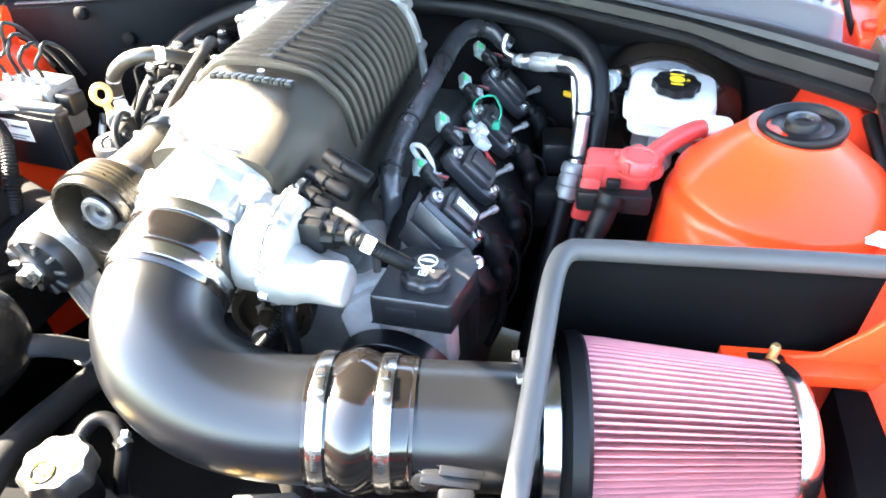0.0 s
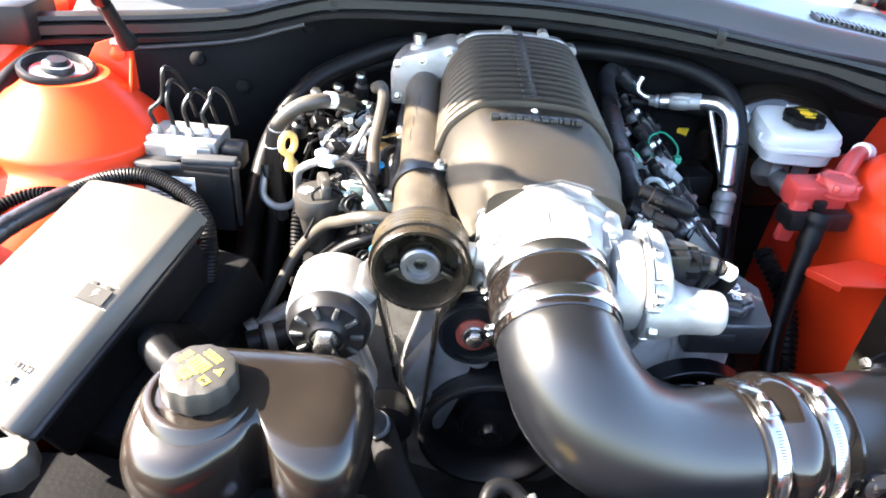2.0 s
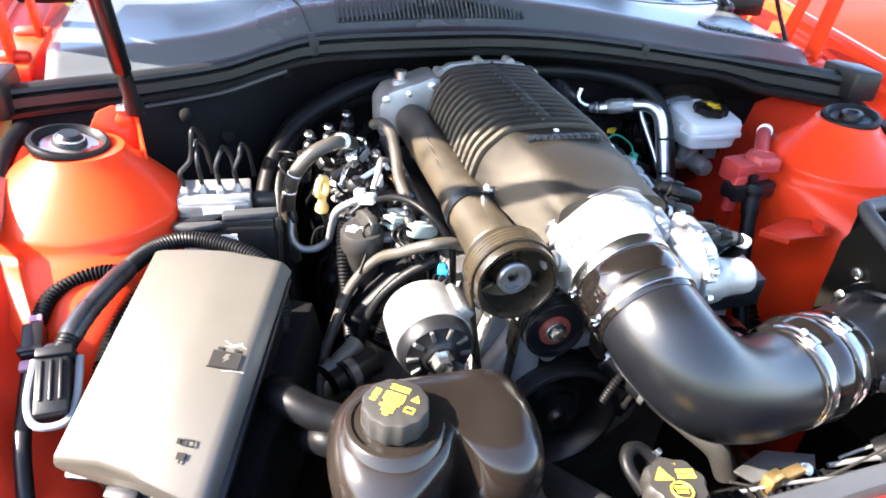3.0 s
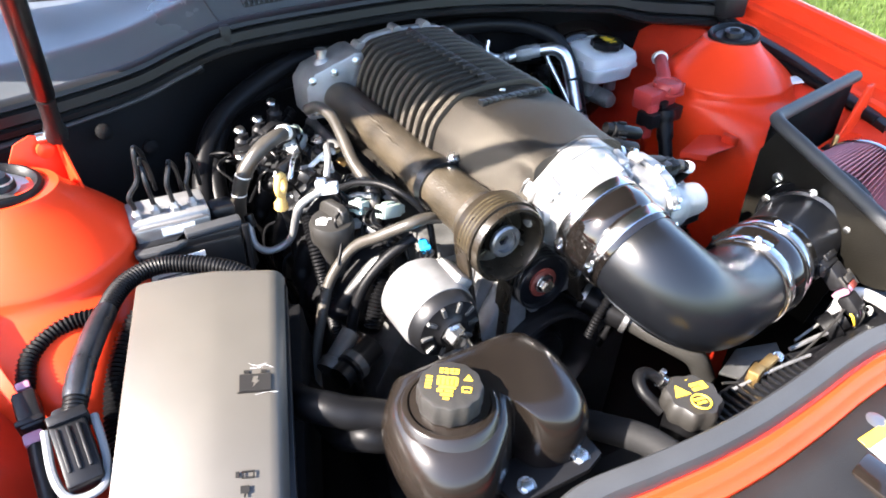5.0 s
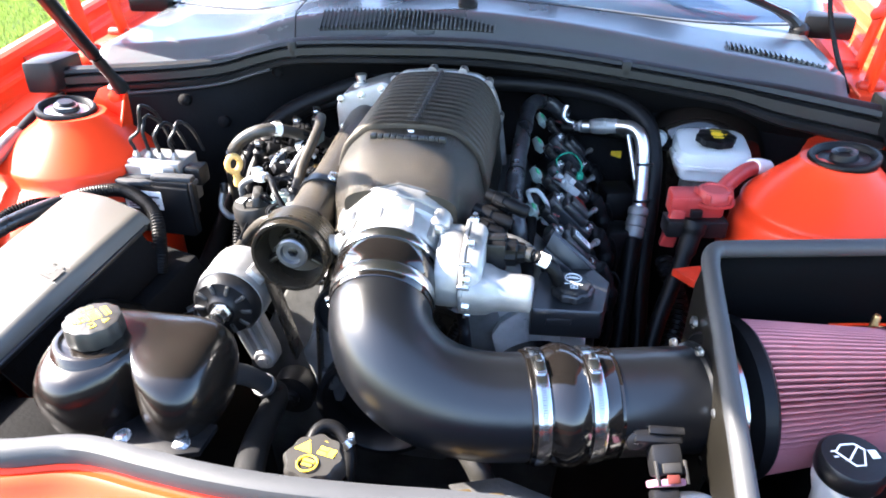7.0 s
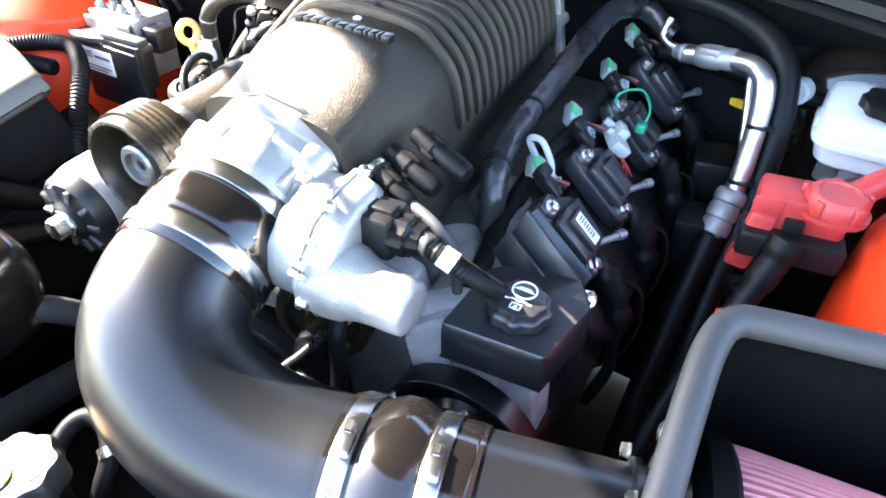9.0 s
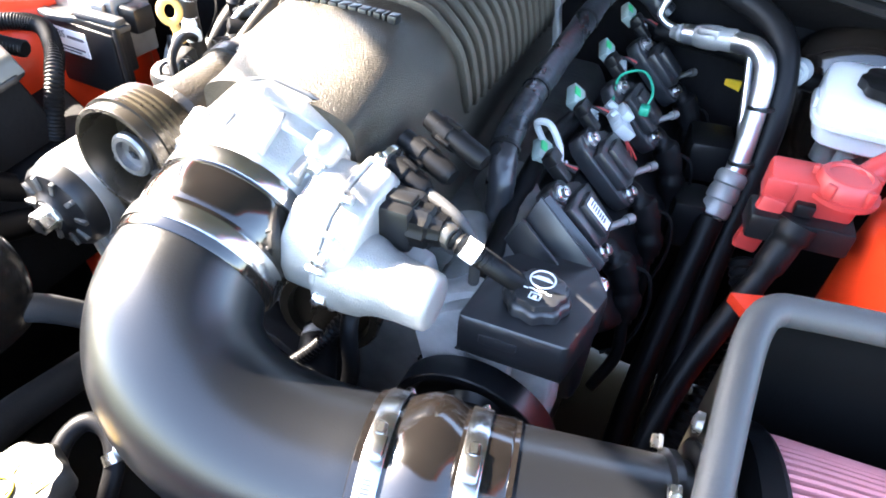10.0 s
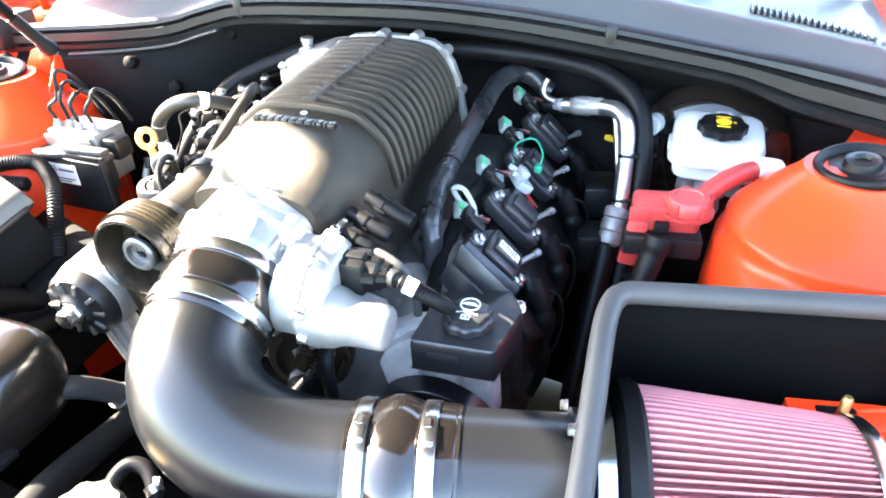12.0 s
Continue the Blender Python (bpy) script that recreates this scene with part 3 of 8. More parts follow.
# bonnet hinges: base plate, two links and a folded gusset each, in a painted pocket beside the cowl
for sx in (1, -1):
    bm = bmesh.new()
    rings(bm, [[(sx * x, y, z + 0.06 * (y - 0.16)) for x, z in ((0.600, 0.948), (0.618, 0.935), (0.660, 0.930), (0.700, 0.934), (0.735, 0.940), (0.757, 0.962))] for y in (0.16, 0.24, 0.34, 0.46, 0.60)], cap=False, closed=False)
    part("hinge_pocket", bm, RED_DULL, car, "red painted pocket under the bonnet hinge", thick=0.002)
    bm = bmesh.new()
    m = axes((sx * 0.668, 0.148, 0.942), (0, 1, 0), (0, 0, 1))
    for a, b, w, x0 in (((0.075, 0.02), (0.045, 0.275), 0.017, -0.002), ((0.170, 0.03), (0.120, 0.235), 0.014, 0.014), ((0.062, 0.15), (0.150, 0.12), 0.010, 0.006)):
        d = (Vector(b) - Vector(a)).normalized()
        n = Vector((-d.y, d.x)) * w
        slab(bm, [Vector(a) - n, Vector(b) - n * 0.8, Vector(b) + d * w + n * 0.2, Vector(b) + n, Vector(a) + n, Vector(a) - d * w], x0 - 0.003, x0 + 0.003, 0.0015, m)
    slab(bm, [(0.03, 0.262), (0.15, 0.215), (0.17, 0.235), (0.05, 0.292)], -0.014, 0.014, 0.002, m)
    slab(bm, [(0.04, 0.0), (0.20, 0.02), (0.205, 0.036), (0.045, 0.018)], -0.022, 0.022, 0.002, m)
    part("bonnet_hinge", bm, RED, car, "red pressed-steel bonnet hinge with two links")
    for y, z in ((0.223, 0.967), (0.318, 0.977), (0.273, 1.167), (0.193, 1.212)):
        bm = bmesh.new()
        lathe(bm, (sx * 0.668 - 0.018, y, z), (1, 0, 0), [(0, 0.006), (0.004, 0.009), (0.034, 0.009), (0.038, 0.006)], 12)
        part("hinge_pin", bm, RED_DULL, car)
    bm = bmesh.new()
    slab(bm, [(0.0, -0.02), (0.085, -0.03), (0.095, 0.03), (0.02, 0.04)], 0.0, 0.040, 0.006, Matrix.Translation((sx * 0.620, 0.455, 0.995)) @ Matrix.Diagonal((sx, 1, 1, 1)))
    part("cowl_corner", bm, RUBBER, car, "black moulded corner at the foot of the windscreen")
bm = bmesh.new()
hose(bm, [(0.598, 0.315, 1.16), (0.603, 0.298, 1.08), (0.618, 0.272, 1.02), (0.640, 0.248, 0.966), (0.648, 0.235, 0.950)], 0.0042, 8, 8)
part("washer_hose", bm, RUBBER, car, "thin black washer hose to the bonnet")

# driver's door, standing open
bm = bmesh.new()
m = axes((0.965, 0.83, 0.28), (0.93, 0.22, 0), (0, 0, 1))
rows = []
for i in range(11):
    u = i / 10 * 0.86
    rows.append([tuple(m @ Vector((u, z, d))) for z, d in ((0.0, 0.0), (0.18, 0.02), (0.42, 0.035), (0.60, 0.03), (0.70, 0.005), (0.72, -0.03), (0.66, -0.08), (0.05, -0.08))])
rings(bm, rows)
part("door", bm, RED, car, "glossy red driver's door standing open")

# ---- cowl and windscreen ----
cowl = thing("cowl_panel", (0, 0.3, 0.93), "dark grey plastic cowl panel below the windscreen", "cowl panel")


def cowl_z(x, y, t):
    """Height of the cowl at x, y, behind the seal point t."""
    back = y - t.y
    rise = 0.004 + 0.035 * min(1.0, max(0.0, (back - 0.012) / 0.04))
    return t.z + rise + 0.10 * max(0.0, back - 0.052) - 0.012 * min(1, abs(x) / 0.6) * min(1, back / 0.05)


GLASS_FOOT = lambda x: 0.355 + 0.16 * (x / 0.7) ** 2
bm = bmesh.new()
rows = []
for i in range(71):
    x = -0.620 + 1.240 * i / 70
    t = along(top, x)
    row = [(x, t.y + 0.004, t.z - 0.012), (x, t.y + 0.005, t.z + 0.001)]
    for back in (0.013, 0.026, 0.04, 0.052, 0.065, 0.09, 0.12, 0.16):
        row.append((x, t.y + back, cowl_z(x, t.y + back, t)))
    yf = GLASS_FOOT(x) + 0.02
    row.append((x, yf, cowl_z(x, yf, t) + 0.0))
    row.append((x, yf + 0.004, cowl_z(x, yf, t) - 0.03))
    rows.append(row)
rings(bm, rows, cap=False, closed=False)
part("cowl_skin", bm, COWL, cowl, thick=0.003)


def vent(x0, x1, b0, b1, step):
    """A grille of fine upright slats let into the cowl between two distances behind the seal."""
    dark, slats = bmesh.new(), bmesh.new()
    pts = []
    n = int((x1 - x0) / step)
    for i in range(n + 1):
        x = x0 + (x1 - x0) * i / n
        t = along(top, x)
        taper = 1 - 0.75 * max(0.0, (x - x0) / (x1 - x0)) ** 1.6
        a = Vector((x, t.y + b0, cowl_z(x, t.y + b0, t)))
        bb = b0 + (b1 - b0) * taper
        c = Vector((x, t.y + bb, cowl_z(x, t.y + bb, t)))
        pts.append([a, c])
    # dark sheet over the closed skin stands in for shade between the slats
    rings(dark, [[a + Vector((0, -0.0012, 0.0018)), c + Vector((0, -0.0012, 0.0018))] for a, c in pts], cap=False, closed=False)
    for a, c in pts:
        mid, w = (a + c) / 2 + Vector((0, -0.0025, 0.0045)), (c - a)
        r = axes((0, 0, 0), (1, 0, 0), w).to_3x3()
        box(slats, mid, (0.0026, w.length, 0.005), 0.0, r)
    g = part("vent", dark, DARK, cowl, "air inlet grille, its inner shade put in as a dark sheet", thick=0.001)
    part("vent_slats", slats, COWL, g)


vent(-0.228, 0.072, 0.022, 0.062, 0.0072)
vent(0.46, 0.60, 0.075, 0.105, 0.0072)
bm = bmesh.new()
t = along(top, -0.268)
sweep(bm, [(-0.268 - 0.004 * k, t.y + b, cowl_z(-0.268, t.y + b, t) + 0.0015) for k, b in enumerate((0.006, 0.02, 0.035, 0.05, 0.065, 0.1, 0.15))], 0.0012, 6)
part("seam", bm, DARK, cowl, "thin dark joint line")

# weatherstrip along the cowl's front edge
strip = thing("weatherstrip", (0, 0.18, 0.93), "black ribbed rubber weatherstrip along the cowl's front edge", "weatherstrip")
for outline in ([(0.006, 0.009), (-0.004, 0.010), (-0.012, 0.004), (-0.014, -0.004), (-0.009, -0.008), (0.004, -0.008)],
                [(0.004, -0.009), (-0.010, -0.009), (-0.016, -0.013), (-0.017, -0.030), (-0.012, -0.034), (0.004, -0.034)],
                [(0.006, -0.035), (-0.011, -0.035), (-0.017, -0.040), (-0.015, -0.050), (-0.006, -0.055), (0.006, -0.054)]):
    bm = bmesh.new()
    rows = []
    for p in spline(SEAL, 6):
        g = min(1.0, max(0.0, (p.x - 0.44) / 0.10))
        k = 0.68 + 0.30 * g * g * (3 - 2 * g)
        rows.append([p + Vector((0, a * (0.9 + 0.3 * g), b * k)) for a, b in outline])
    rings(bm, rows)
    part("seal_lip", bm, STRIP, strip)
for x in (-0.268, 0.29):
    bm = bmesh.new()
    p = along(top, x)
    box(bm, p + Vector((0, -0.002, -0.010)), (0.016, 0.026, 0.030), 0.004)
    part("clip", bm, STRIP, strip)
# lower lip on one side: the sun on its edge is put into a paler grey
bm = bmesh.new()
sweep(bm, [Vector((p.x, p.y - 0.012, p.z - 0.042 + 0.02 * (p.x + 0.6))) for p in spline(SEAL, 6) if -0.57 < p.x < -0.30], 0.006, 8, flat=0.5)
part("lip", bm, RUBBER_GREY, strip, "lower lip, its sunlit edge put in as paler grey")
bm = bmesh.new()
rings(bm, [[p + Vector((x, 0, z)) for x, z in ((-0.011, -0.006), (-0.010, 0.002), (-0.002, 0.005), (0.010, 0.003), (0.013, -0.003), (0.010, -0.012), (-0.008, -0.013))] for p in spline([(0.672, 0.135, 0.930), (0.672, 0.050, 0.908), (0.672, -0.045, 0.890), (0.670, -0.120, 0.872), (0.666, -0.190, 0.853), (0.660, -0.26, 0.835)], 5)])
part("ledge_seal", bm, STRIP, strip, "grey rubber seal running on along the fender ledge")
for sx in (1, -1):
    bm = bmesh.new()
    mblk = Matrix.Translation((sx * 0.640, 0.112, 0.938)) @ Matrix.Diagonal((sx, 1, 1, 1))
    slab(bm, [(0.012, -0.020), (0.058, -0.032), (0.068, 0.028), (0.040, 0.062), (0.012, 0.062)], -0.016, 0.036, 0.006, mblk)
    part("end_block", bm, STRIP, strip, "dark foam end block")

# windscreen
GLASS = bpy.data.materials.new("windscreen_glass")
GLASS.use_nodes = True
gb = GLASS.node_tree.nodes["Principled BSDF"]
# opaque blue base: the sunlit haze on the pane is put into its colour
gb.inputs["Base Color"].default_value, gb.inputs["Roughness"].default_value = (0.08, 0.12, 0.18, 1), 0.02
gb.inputs["Specular IOR Level"].default_value, gb.inputs["Coat Weight"].default_value = 1.0, 0.8
bm = bmesh.new()
rows = []
for i in range(25):
    x = -0.72 + 1.44 * i / 24
    yf = GLASS_FOOT(x)
    t = along(top, x)
    z0 = cowl_z(x, yf, t) + 0.004
    rows.append([(x * (1 - 0.12 * k), yf + 0.85 * k, z0 - 0.01 + 0.44 * k - 0.05 * (x / 0.7) ** 2 * k) for k in (0, 0.15, 0.3, 0.5, 0.75, 1.0)])
rings(bm, rows, cap=False, closed=False)
ws = thing("windscreen", (0, GLASS_FOOT(0), 0.95), "dark reflective curved windscreen above the cowl", "windscreen")
part("glass_pane", bm, GLASS, ws, thick=0.005)
bm = bmesh.new()
sweep(bm, [Vector(r[0]) + Vector((0, -0.004, 0.003)) for r in rows], 0.0055, 8)
part("lower_seal", bm, RUBBER, ws, "black rubber seal along the foot of the glass")


def glass_at(x, k):
    yf = GLASS_FOOT(x)
    t = along(top, x)
    return Vector((x * (1 - 0.12 * k), yf + 0.85 * k, cowl_z(x, yf, t) - 0.006 + 0.44 * k - 0.05 * (x / 0.7) ** 2 * k))


def wiper(px, arm_end, blade):
    """An arm from its pivot px on the cowl to arm_end on the glass, and a blade between two glass points."""
    t = along(top, px[0])
    base = Vector((px[0], px[1], cowl_z(px[0], px[1], t) + 0.006))
    w = thing("wiper", base, "black windscreen wiper resting on the glass", "wiper", "wipers")
    e = glass_at(*arm_end) + Vector((0, -0.012, 0.026))
    bm = bmesh.new()
    sweep(bm, spline([base, base.lerp(e, 0.12) + Vector((0, -0.006, 0.018)), base.lerp(e, 0.55) + Vector((0, -0.014, 0.026)), e], 6), [0.015] * 3 + [0.013] * 4 + [0.010] * 12, 8, flat=0.7)
    part("arm", bm, BLACK_SATIN, w)
    bm = bmesh.new()
    lathe(bm, base + Vector((0, 0, -0.014)), (0, -0.2, 1), [(0, 0.017), (0.018, 0.017), (0.026, 0.010), (0.028, 0.002)], 16)
    part("pivot_cap", bm, BLACK_PLASTIC, w)
    bm = bmesh.new()
    a, b = glass_at(*blade[0]) + Vector((0, -0.008, 0.012)), glass_at(*blade[1]) + Vector((0, -0.008, 0.012))
    line = [a.lerp(b, k / 12) + Vector((0, 0, 0.004 * math.sin(math.pi * k / 12))) for k in range(13)]
    sweep(bm, [p + Vector((0, -0.008, 0.013)) for p in line], [0.006] + [0.014] * 11 + [0.006], 8, flat=0.65)
    sweep(bm, line, 0.005, 6)
    box(bm, (line[6] + Vector((0, -0.014, 0.024))), (0.09, 0.030, 0.018), 0.006, turn(20, 0, 4))
    part("blade", bm, BLACK_PLASTIC, w)
    return w


wiper((0.02, 0.295), (-0.24, 0.040), ((-0.72, 0.095), (-0.20, 0.030)))
wiper((0.612, 0.430), (0.34, 0.085), ((-0.16, 0.040), (0.44, 0.100)))

# gas strut beside the tower
gs = thing("gas_strut", (-0.502, 0.052, 0.945), "black gas strut holding the bonnet open", "gas strut")
bm = bmesh.new()
g0, gd = Vector((-0.502, 0.050, 0.95)), Vector((0.0237, -0.777, 1.0))
sweep(bm, [g0 + gd * k for k in (0.0, 0.01, 0.02, 0.06)], [0.012, 0.012, 0.009, 0.009], 12)
part("end_fitting", bm, BLACK_PLASTIC, gs)
bm = bmesh.new()
sweep(bm, [g0 + gd * k for k in (0.06, 0.065, 0.33, 0.335)], [0.006, 0.0105, 0.0105, 0.006], 16)
part("cylinder", bm, BLACK_SATIN, gs)
bm = bmesh.new()
sweep(bm, [g0 + gd * k for k in (0.335, 0.62)], 0.005, 12)
part("rod", bm, BLACK_SATIN, gs)
bm = bmesh.new()
lathe(bm, g0 + Vector((-0.02, 0, 0)), (1, 0, 0), [(0, 0.006), (0.012, 0.006), (0.02, 0.009), (0.03, 0.006)], 14)
part("ball_stud", bm, ZINC, gs)

# front weather seal
fs = thing("front_seal", (0, -0.54, 0.79), "grey rubber seal along the front of the engine bay", "weatherstrip")
bm = bmesh.new()
rings(bm, [[p + Vector((0, a, b)) for a, b in ((0.010, -0.008), (0.011, 0.003), (0.007, 0.0085), (-0.003, 0.0095), (-0.009, 0.006), (-0.0115, -0.001), (-0.011, -0.009))] for p in front])
part("bulb", bm, RUBBER_GREY, fs)
bm = bmesh.new()
sweep(bm, [p + Vector((0, 0.006, -0.012)) for p in front], 0.007, 8)
part("base_strip", bm, RUBBER_GREY, fs)

# ---- engine block and covers ----
eng = thing("engine", (0, 0.0, 0.30), "grey cast engine block with black cylinder-head covers", "engine")
bm = bmesh.new()
slab(bm, [(-0.22, 0.30), (0.22, 0.30), (0.24, 0.62), (0.14, 0.80), (-0.14, 0.80), (-0.24, 0.62)], -0.18, 0.27, 0.012, axes((0, 0, 0), (1, 0, 0), (0, 0, 1)) @ Matrix.Diagonal((1, 1, -1, 1)))
part("block", bm, BLOCK, eng)
for sx in (1, -1):
    bm = bmesh.new()
    m = axes((0.214, 0.275, 0.752), (0, -1, 0), (0.71, 0, -0.71)) if sx > 0 else axes((-0.214, -0.125, 0.744), (0, 1, 0), (-0.71, 0, -0.71))
    slab(bm, [(0.0, -0.06), (0.40, -0.06), (0.41, -0.04), (0.41, 0.05), (0.39, 0.065), (0.01, 0.065), (-0.01, 0.05), (-0.01, -0.04)], -0.06, 0.030, 0.010, m)
    part("head_cover", bm, BLACK_PLASTIC, eng, "black valve cover")
    bm = bmesh.new()
    slab(bm, [(-0.005, -0.075), (0.415, -0.075), (0.415, 0.085), (-0.005, 0.085)], -0.13, -0.06, 0.006, m)
    part("cylinder_head", bm, ALU_DARK, eng, "dull aluminium cylinder head")
bm = bmesh.new()
hx = [(-0.11, 0.52), (-0.05, 0.50), (0.06, 0.50), (0.13, 0.56), (0.15, 0.70), (0.12, 0.80), (-0.06, 0.845), (-0.10, 0.80), (-0.13, 0.68)]
slab(bm, hx, 0.185, 0.215, 0.004, axes((0, 0, 0), (1, 0, 0), (0, 0, 1)))
front_cover = part("front_cover", bm, ALU, eng, "cast aluminium front cover")
for x, z in ((-0.10, 0.80), (-0.11, 0.70), (0.13, 0.70), (0.11, 0.785), (-0.03, 0.60), (0.07, 0.58)):
    bm = bmesh.new()
    bolt(bm, (x, -0.215, z), (0, -1, 0), 0.006, 0.008)
    part("cover_bolt", bm, ZINC, front_cover)
# webs and bosses that catch the light between the belt runs
bm = bmesh.new()
slab(bm, [(-0.125, 0.70), (-0.075, 0.79), (-0.055, 0.79), (-0.05, 0.70), (-0.075, 0.62), (-0.10, 0.62)], 0.215, 0.245, 0.005, axes((0, 0, 0), (1, 0, 0), (0, 0, 1)))
slab(bm, [(-0.05, 0.735), (0.06, 0.745), (0.065, 0.765), (-0.05, 0.76)], 0.215, 0.25, 0.004, axes((0, 0, 0), (1, 0, 0), (0, 0, 1)))
lathe(bm, (-0.09, -0.24, 0.665), (0, -1, 0), [(0, 0.016), (0.014, 0.016), (0.014, 0.008), (0.02, 0.008)], 16)
lathe(bm, (-0.045, -0.24, 0.74), (0, -1, 0), [(0, 0.012), (0.012, 0.012), (0.012, 0.006), (0.016, 0.006)], 16)
part("bracket", bm, ALU, eng, "ribbed aluminium accessory bracket")

# ---- supercharger ----
sc = thing("supercharger", (0, 0, 0.80), "black wrinkle-finish supercharger with a ribbed housing on the engine", "supercharger")
CX = -0.006


def sc_section(y):
    """Half outline of the housing at y: points from the foot on the left over the crown to the foot on the right."""
    if y > -0.13:
        f = (y + 0.13) / 0.30
        zt, wt, wb, zb = 0.960 + 0.008 * f, 0.064 + 0.004 * f, 0.098 - 0.002 * f, 0.815
    else:
        f = min(1.0, (-0.13 - y) / 0.105)
        f = f * f * (3 - 2 * f)
        zt, wt, wb, zb = 0.960 - 0.020 * f, 0.064 - 0.004 * f, 0.098 - 0.020 * f, 0.815 + 0.01 * f
    cx = CX + (0.016 * min(1.0, max(0.0, (-0.10 - y) / 0.13)))
    L = [(-wb - 0.012, zb), (-wb - 0.004, zb + 0.05), (-wb + 0.004, zt - 0.055), (-wb + 0.012, zt - 0.032), (-wt - 0.004, zt - 0.014), (-wt + 0.012, zt - 0.004), (-0.02, zt)]
    return [(cx + x, y, z) for x, z in L] + [(cx - x, y, z) for x, z in reversed(L)]


bm = bmesh.new()
ys = [0.168, 0.15, 0.1, 0.05, 0.0, -0.05, -0.09, -0.11, -0.13, -0.15, -0.17, -0.19, -0.205, -0.22, -0.235]
rows = [sc_section(y) for y in ys]
fine = []
for r in rows:
    q = spline(r, 4)
    fine.append([tuple(v) for v in q])
rings(bm, fine)
housing = part("housing", bm, BLACK_WRINKLE, sc)
# ribs over the housing
for i in range(14):
    y = -0.082 + i * 0.0176
    q = spline(sc_section(y), 4)
    q = q[5:-5]
    bm = bmesh.new()
    mid = Vector((CX, y, 0.87))
    sweep(bm, [v + (v - mid).normalized() * 0.0015 for v in q], [0.003] + [0.0070] * (len(q) - 2) + [0.003], 8, flat=0.75)
    part("rib", bm, BLACK_WRINKLE, housing)
# spine of small bosses along the crown
bm = bmesh.new()
sweep(bm, [(CX + 0.003, -0.078, 0.9655), (CX + 0.003, 0.155, 0.9725)], 0.0046, 8)
for i in range(13):
    y = -0.073 + i * 0.0176
    box(bm, (CX - 0.003, y, 0.9672 + 0.028 * (y + 0.07)), (0.013, 0.0075, 0.006), 0.002)
part("spine", bm, BLACK_WRINKLE, housing)
bm = bmesh.new()
lathe(bm, (CX + 0.002, -0.095, 0.959), (0, -0.05, 1), [(0, 0.0042), (0.003, 0.0038), (0.0045, 0.001)], 14)
part("boss", bm, WHITE_LABEL, housing, "small pale raised dot")
# raised maker's plate, plain bars
rng = random.Random(5)
x = -0.052
while x < 0.040:
    w = rng.choice((0.0035, 0.0065, 0.008))
    bm = bmesh.new()
    box(bm, (x + w / 2, -0.117, 0.9595), (w, 0.011, 0.008), 0.0012, turn(-1, 0, 0))
    x += w + 0.0013
    part("raised_mark", bm, BLACK_SATIN, housing, "raised black bar of the maker's mark")
# rear flange and its bolts
bm = bmesh.new()
o = [(x * 1.07 - CX * 0.07, z + (0.006 if z > 0.85 else 0)) for x, _, z in sc_section(0.168)]
slab(bm, o, -0.180, -0.166, 0.003, axes((0, 0, 0), (1, 0, 0), (0, 0, 1)))
for x, z in ((-0.082, 0.955), (0.072, 0.955), (-0.02, 0.972), (0.03, 0.972), (0.092, 0.90)):
    lathe(bm, (x, 0.16, z), (0, 1, 0), [(0, 0.008), (0.022, 0.008)], 12)
part("rear_flange", bm, ALU, sc, "dull aluminium rear flange")
# gear case beside the rear of the housing
bm = bmesh.new()
slab(bm, [(-0.178, 0.865), (-0.085, 0.865), (-0.085, 0.955), (-0.10, 0.957), (-0.135, 0.945), (-0.165, 0.935), (-0.180, 0.915)], -0.205, -0.140, 0.006, axes((0, 0, 0), (1, 0, 0), (0, 0, 1)))
lathe(bm, (-0.142, 0.17, 0.935), (0, 0, 1), [(0, 0.014), (0.008, 0.013), (0.012, 0.009)], 18)
gc = part("gear_case", bm, ALU, sc, "grey cast gear case")
bm = bmesh.new()
for x, z in ((-0.170, 0.925), (-0.168, 0.878), (-0.10, 0.945), (-0.135, 0.933)):
    bolt(bm, (x, 0.140, z), (0, -1, 0.1), 0.0045, 0.007)
    part("bolt", bm, ZINC, gc)
    bm = bmesh.new()
lathe(bm, (-0.142, 0.17, 0.947), (0, 0, 1), [(0, 0.008), (0.008, 0.008), (0.008, 0.0095), (0.013, 0.0095), (0.014, 0.004)], 14)
part("bolt", bm, ZINC, gc)
# drive tube, strap and snout
T0, T1 = Vector((-0.130, 0.145, 0.893)), Vector((-0.114, -0.225, 0.868))
bm = bmesh.new()
ax = (T1 - T0).normalized()
lathe(bm, T0, ax, [(0, 0.024), (0.02, 0.027), (0.235, 0.027), (0.25, 0.030), (0.262, 0.031), (0.30, 0.0305), (0.345, 0.032), (0.36, 0.034), (0.366, 0.030)], 32)
tube = part("drive_tube", bm, CAST_BLACK, sc, "long black cast drive tube")
bm = bmesh.new()
c = T0 + ax * 0.272
lathe(bm, c, ax, [(0, 0.0335), (0.014, 0.0335)], 32)
box(bm, c + Vector((0.045, -0.006, 0.024)), (0.045, 0.018, 0.010), 0.003, turn(0, 12, 0))
part("strap", bm, BLACK_SATIN, tube)
bm = bmesh.new()
bolt(bm, c + Vector((0.018, -0.008, 0.030)), (0.2, 0, 1), 0.006, 0.008)
part("bolt", bm, ZINC, tube)
rng = random.Random(3)
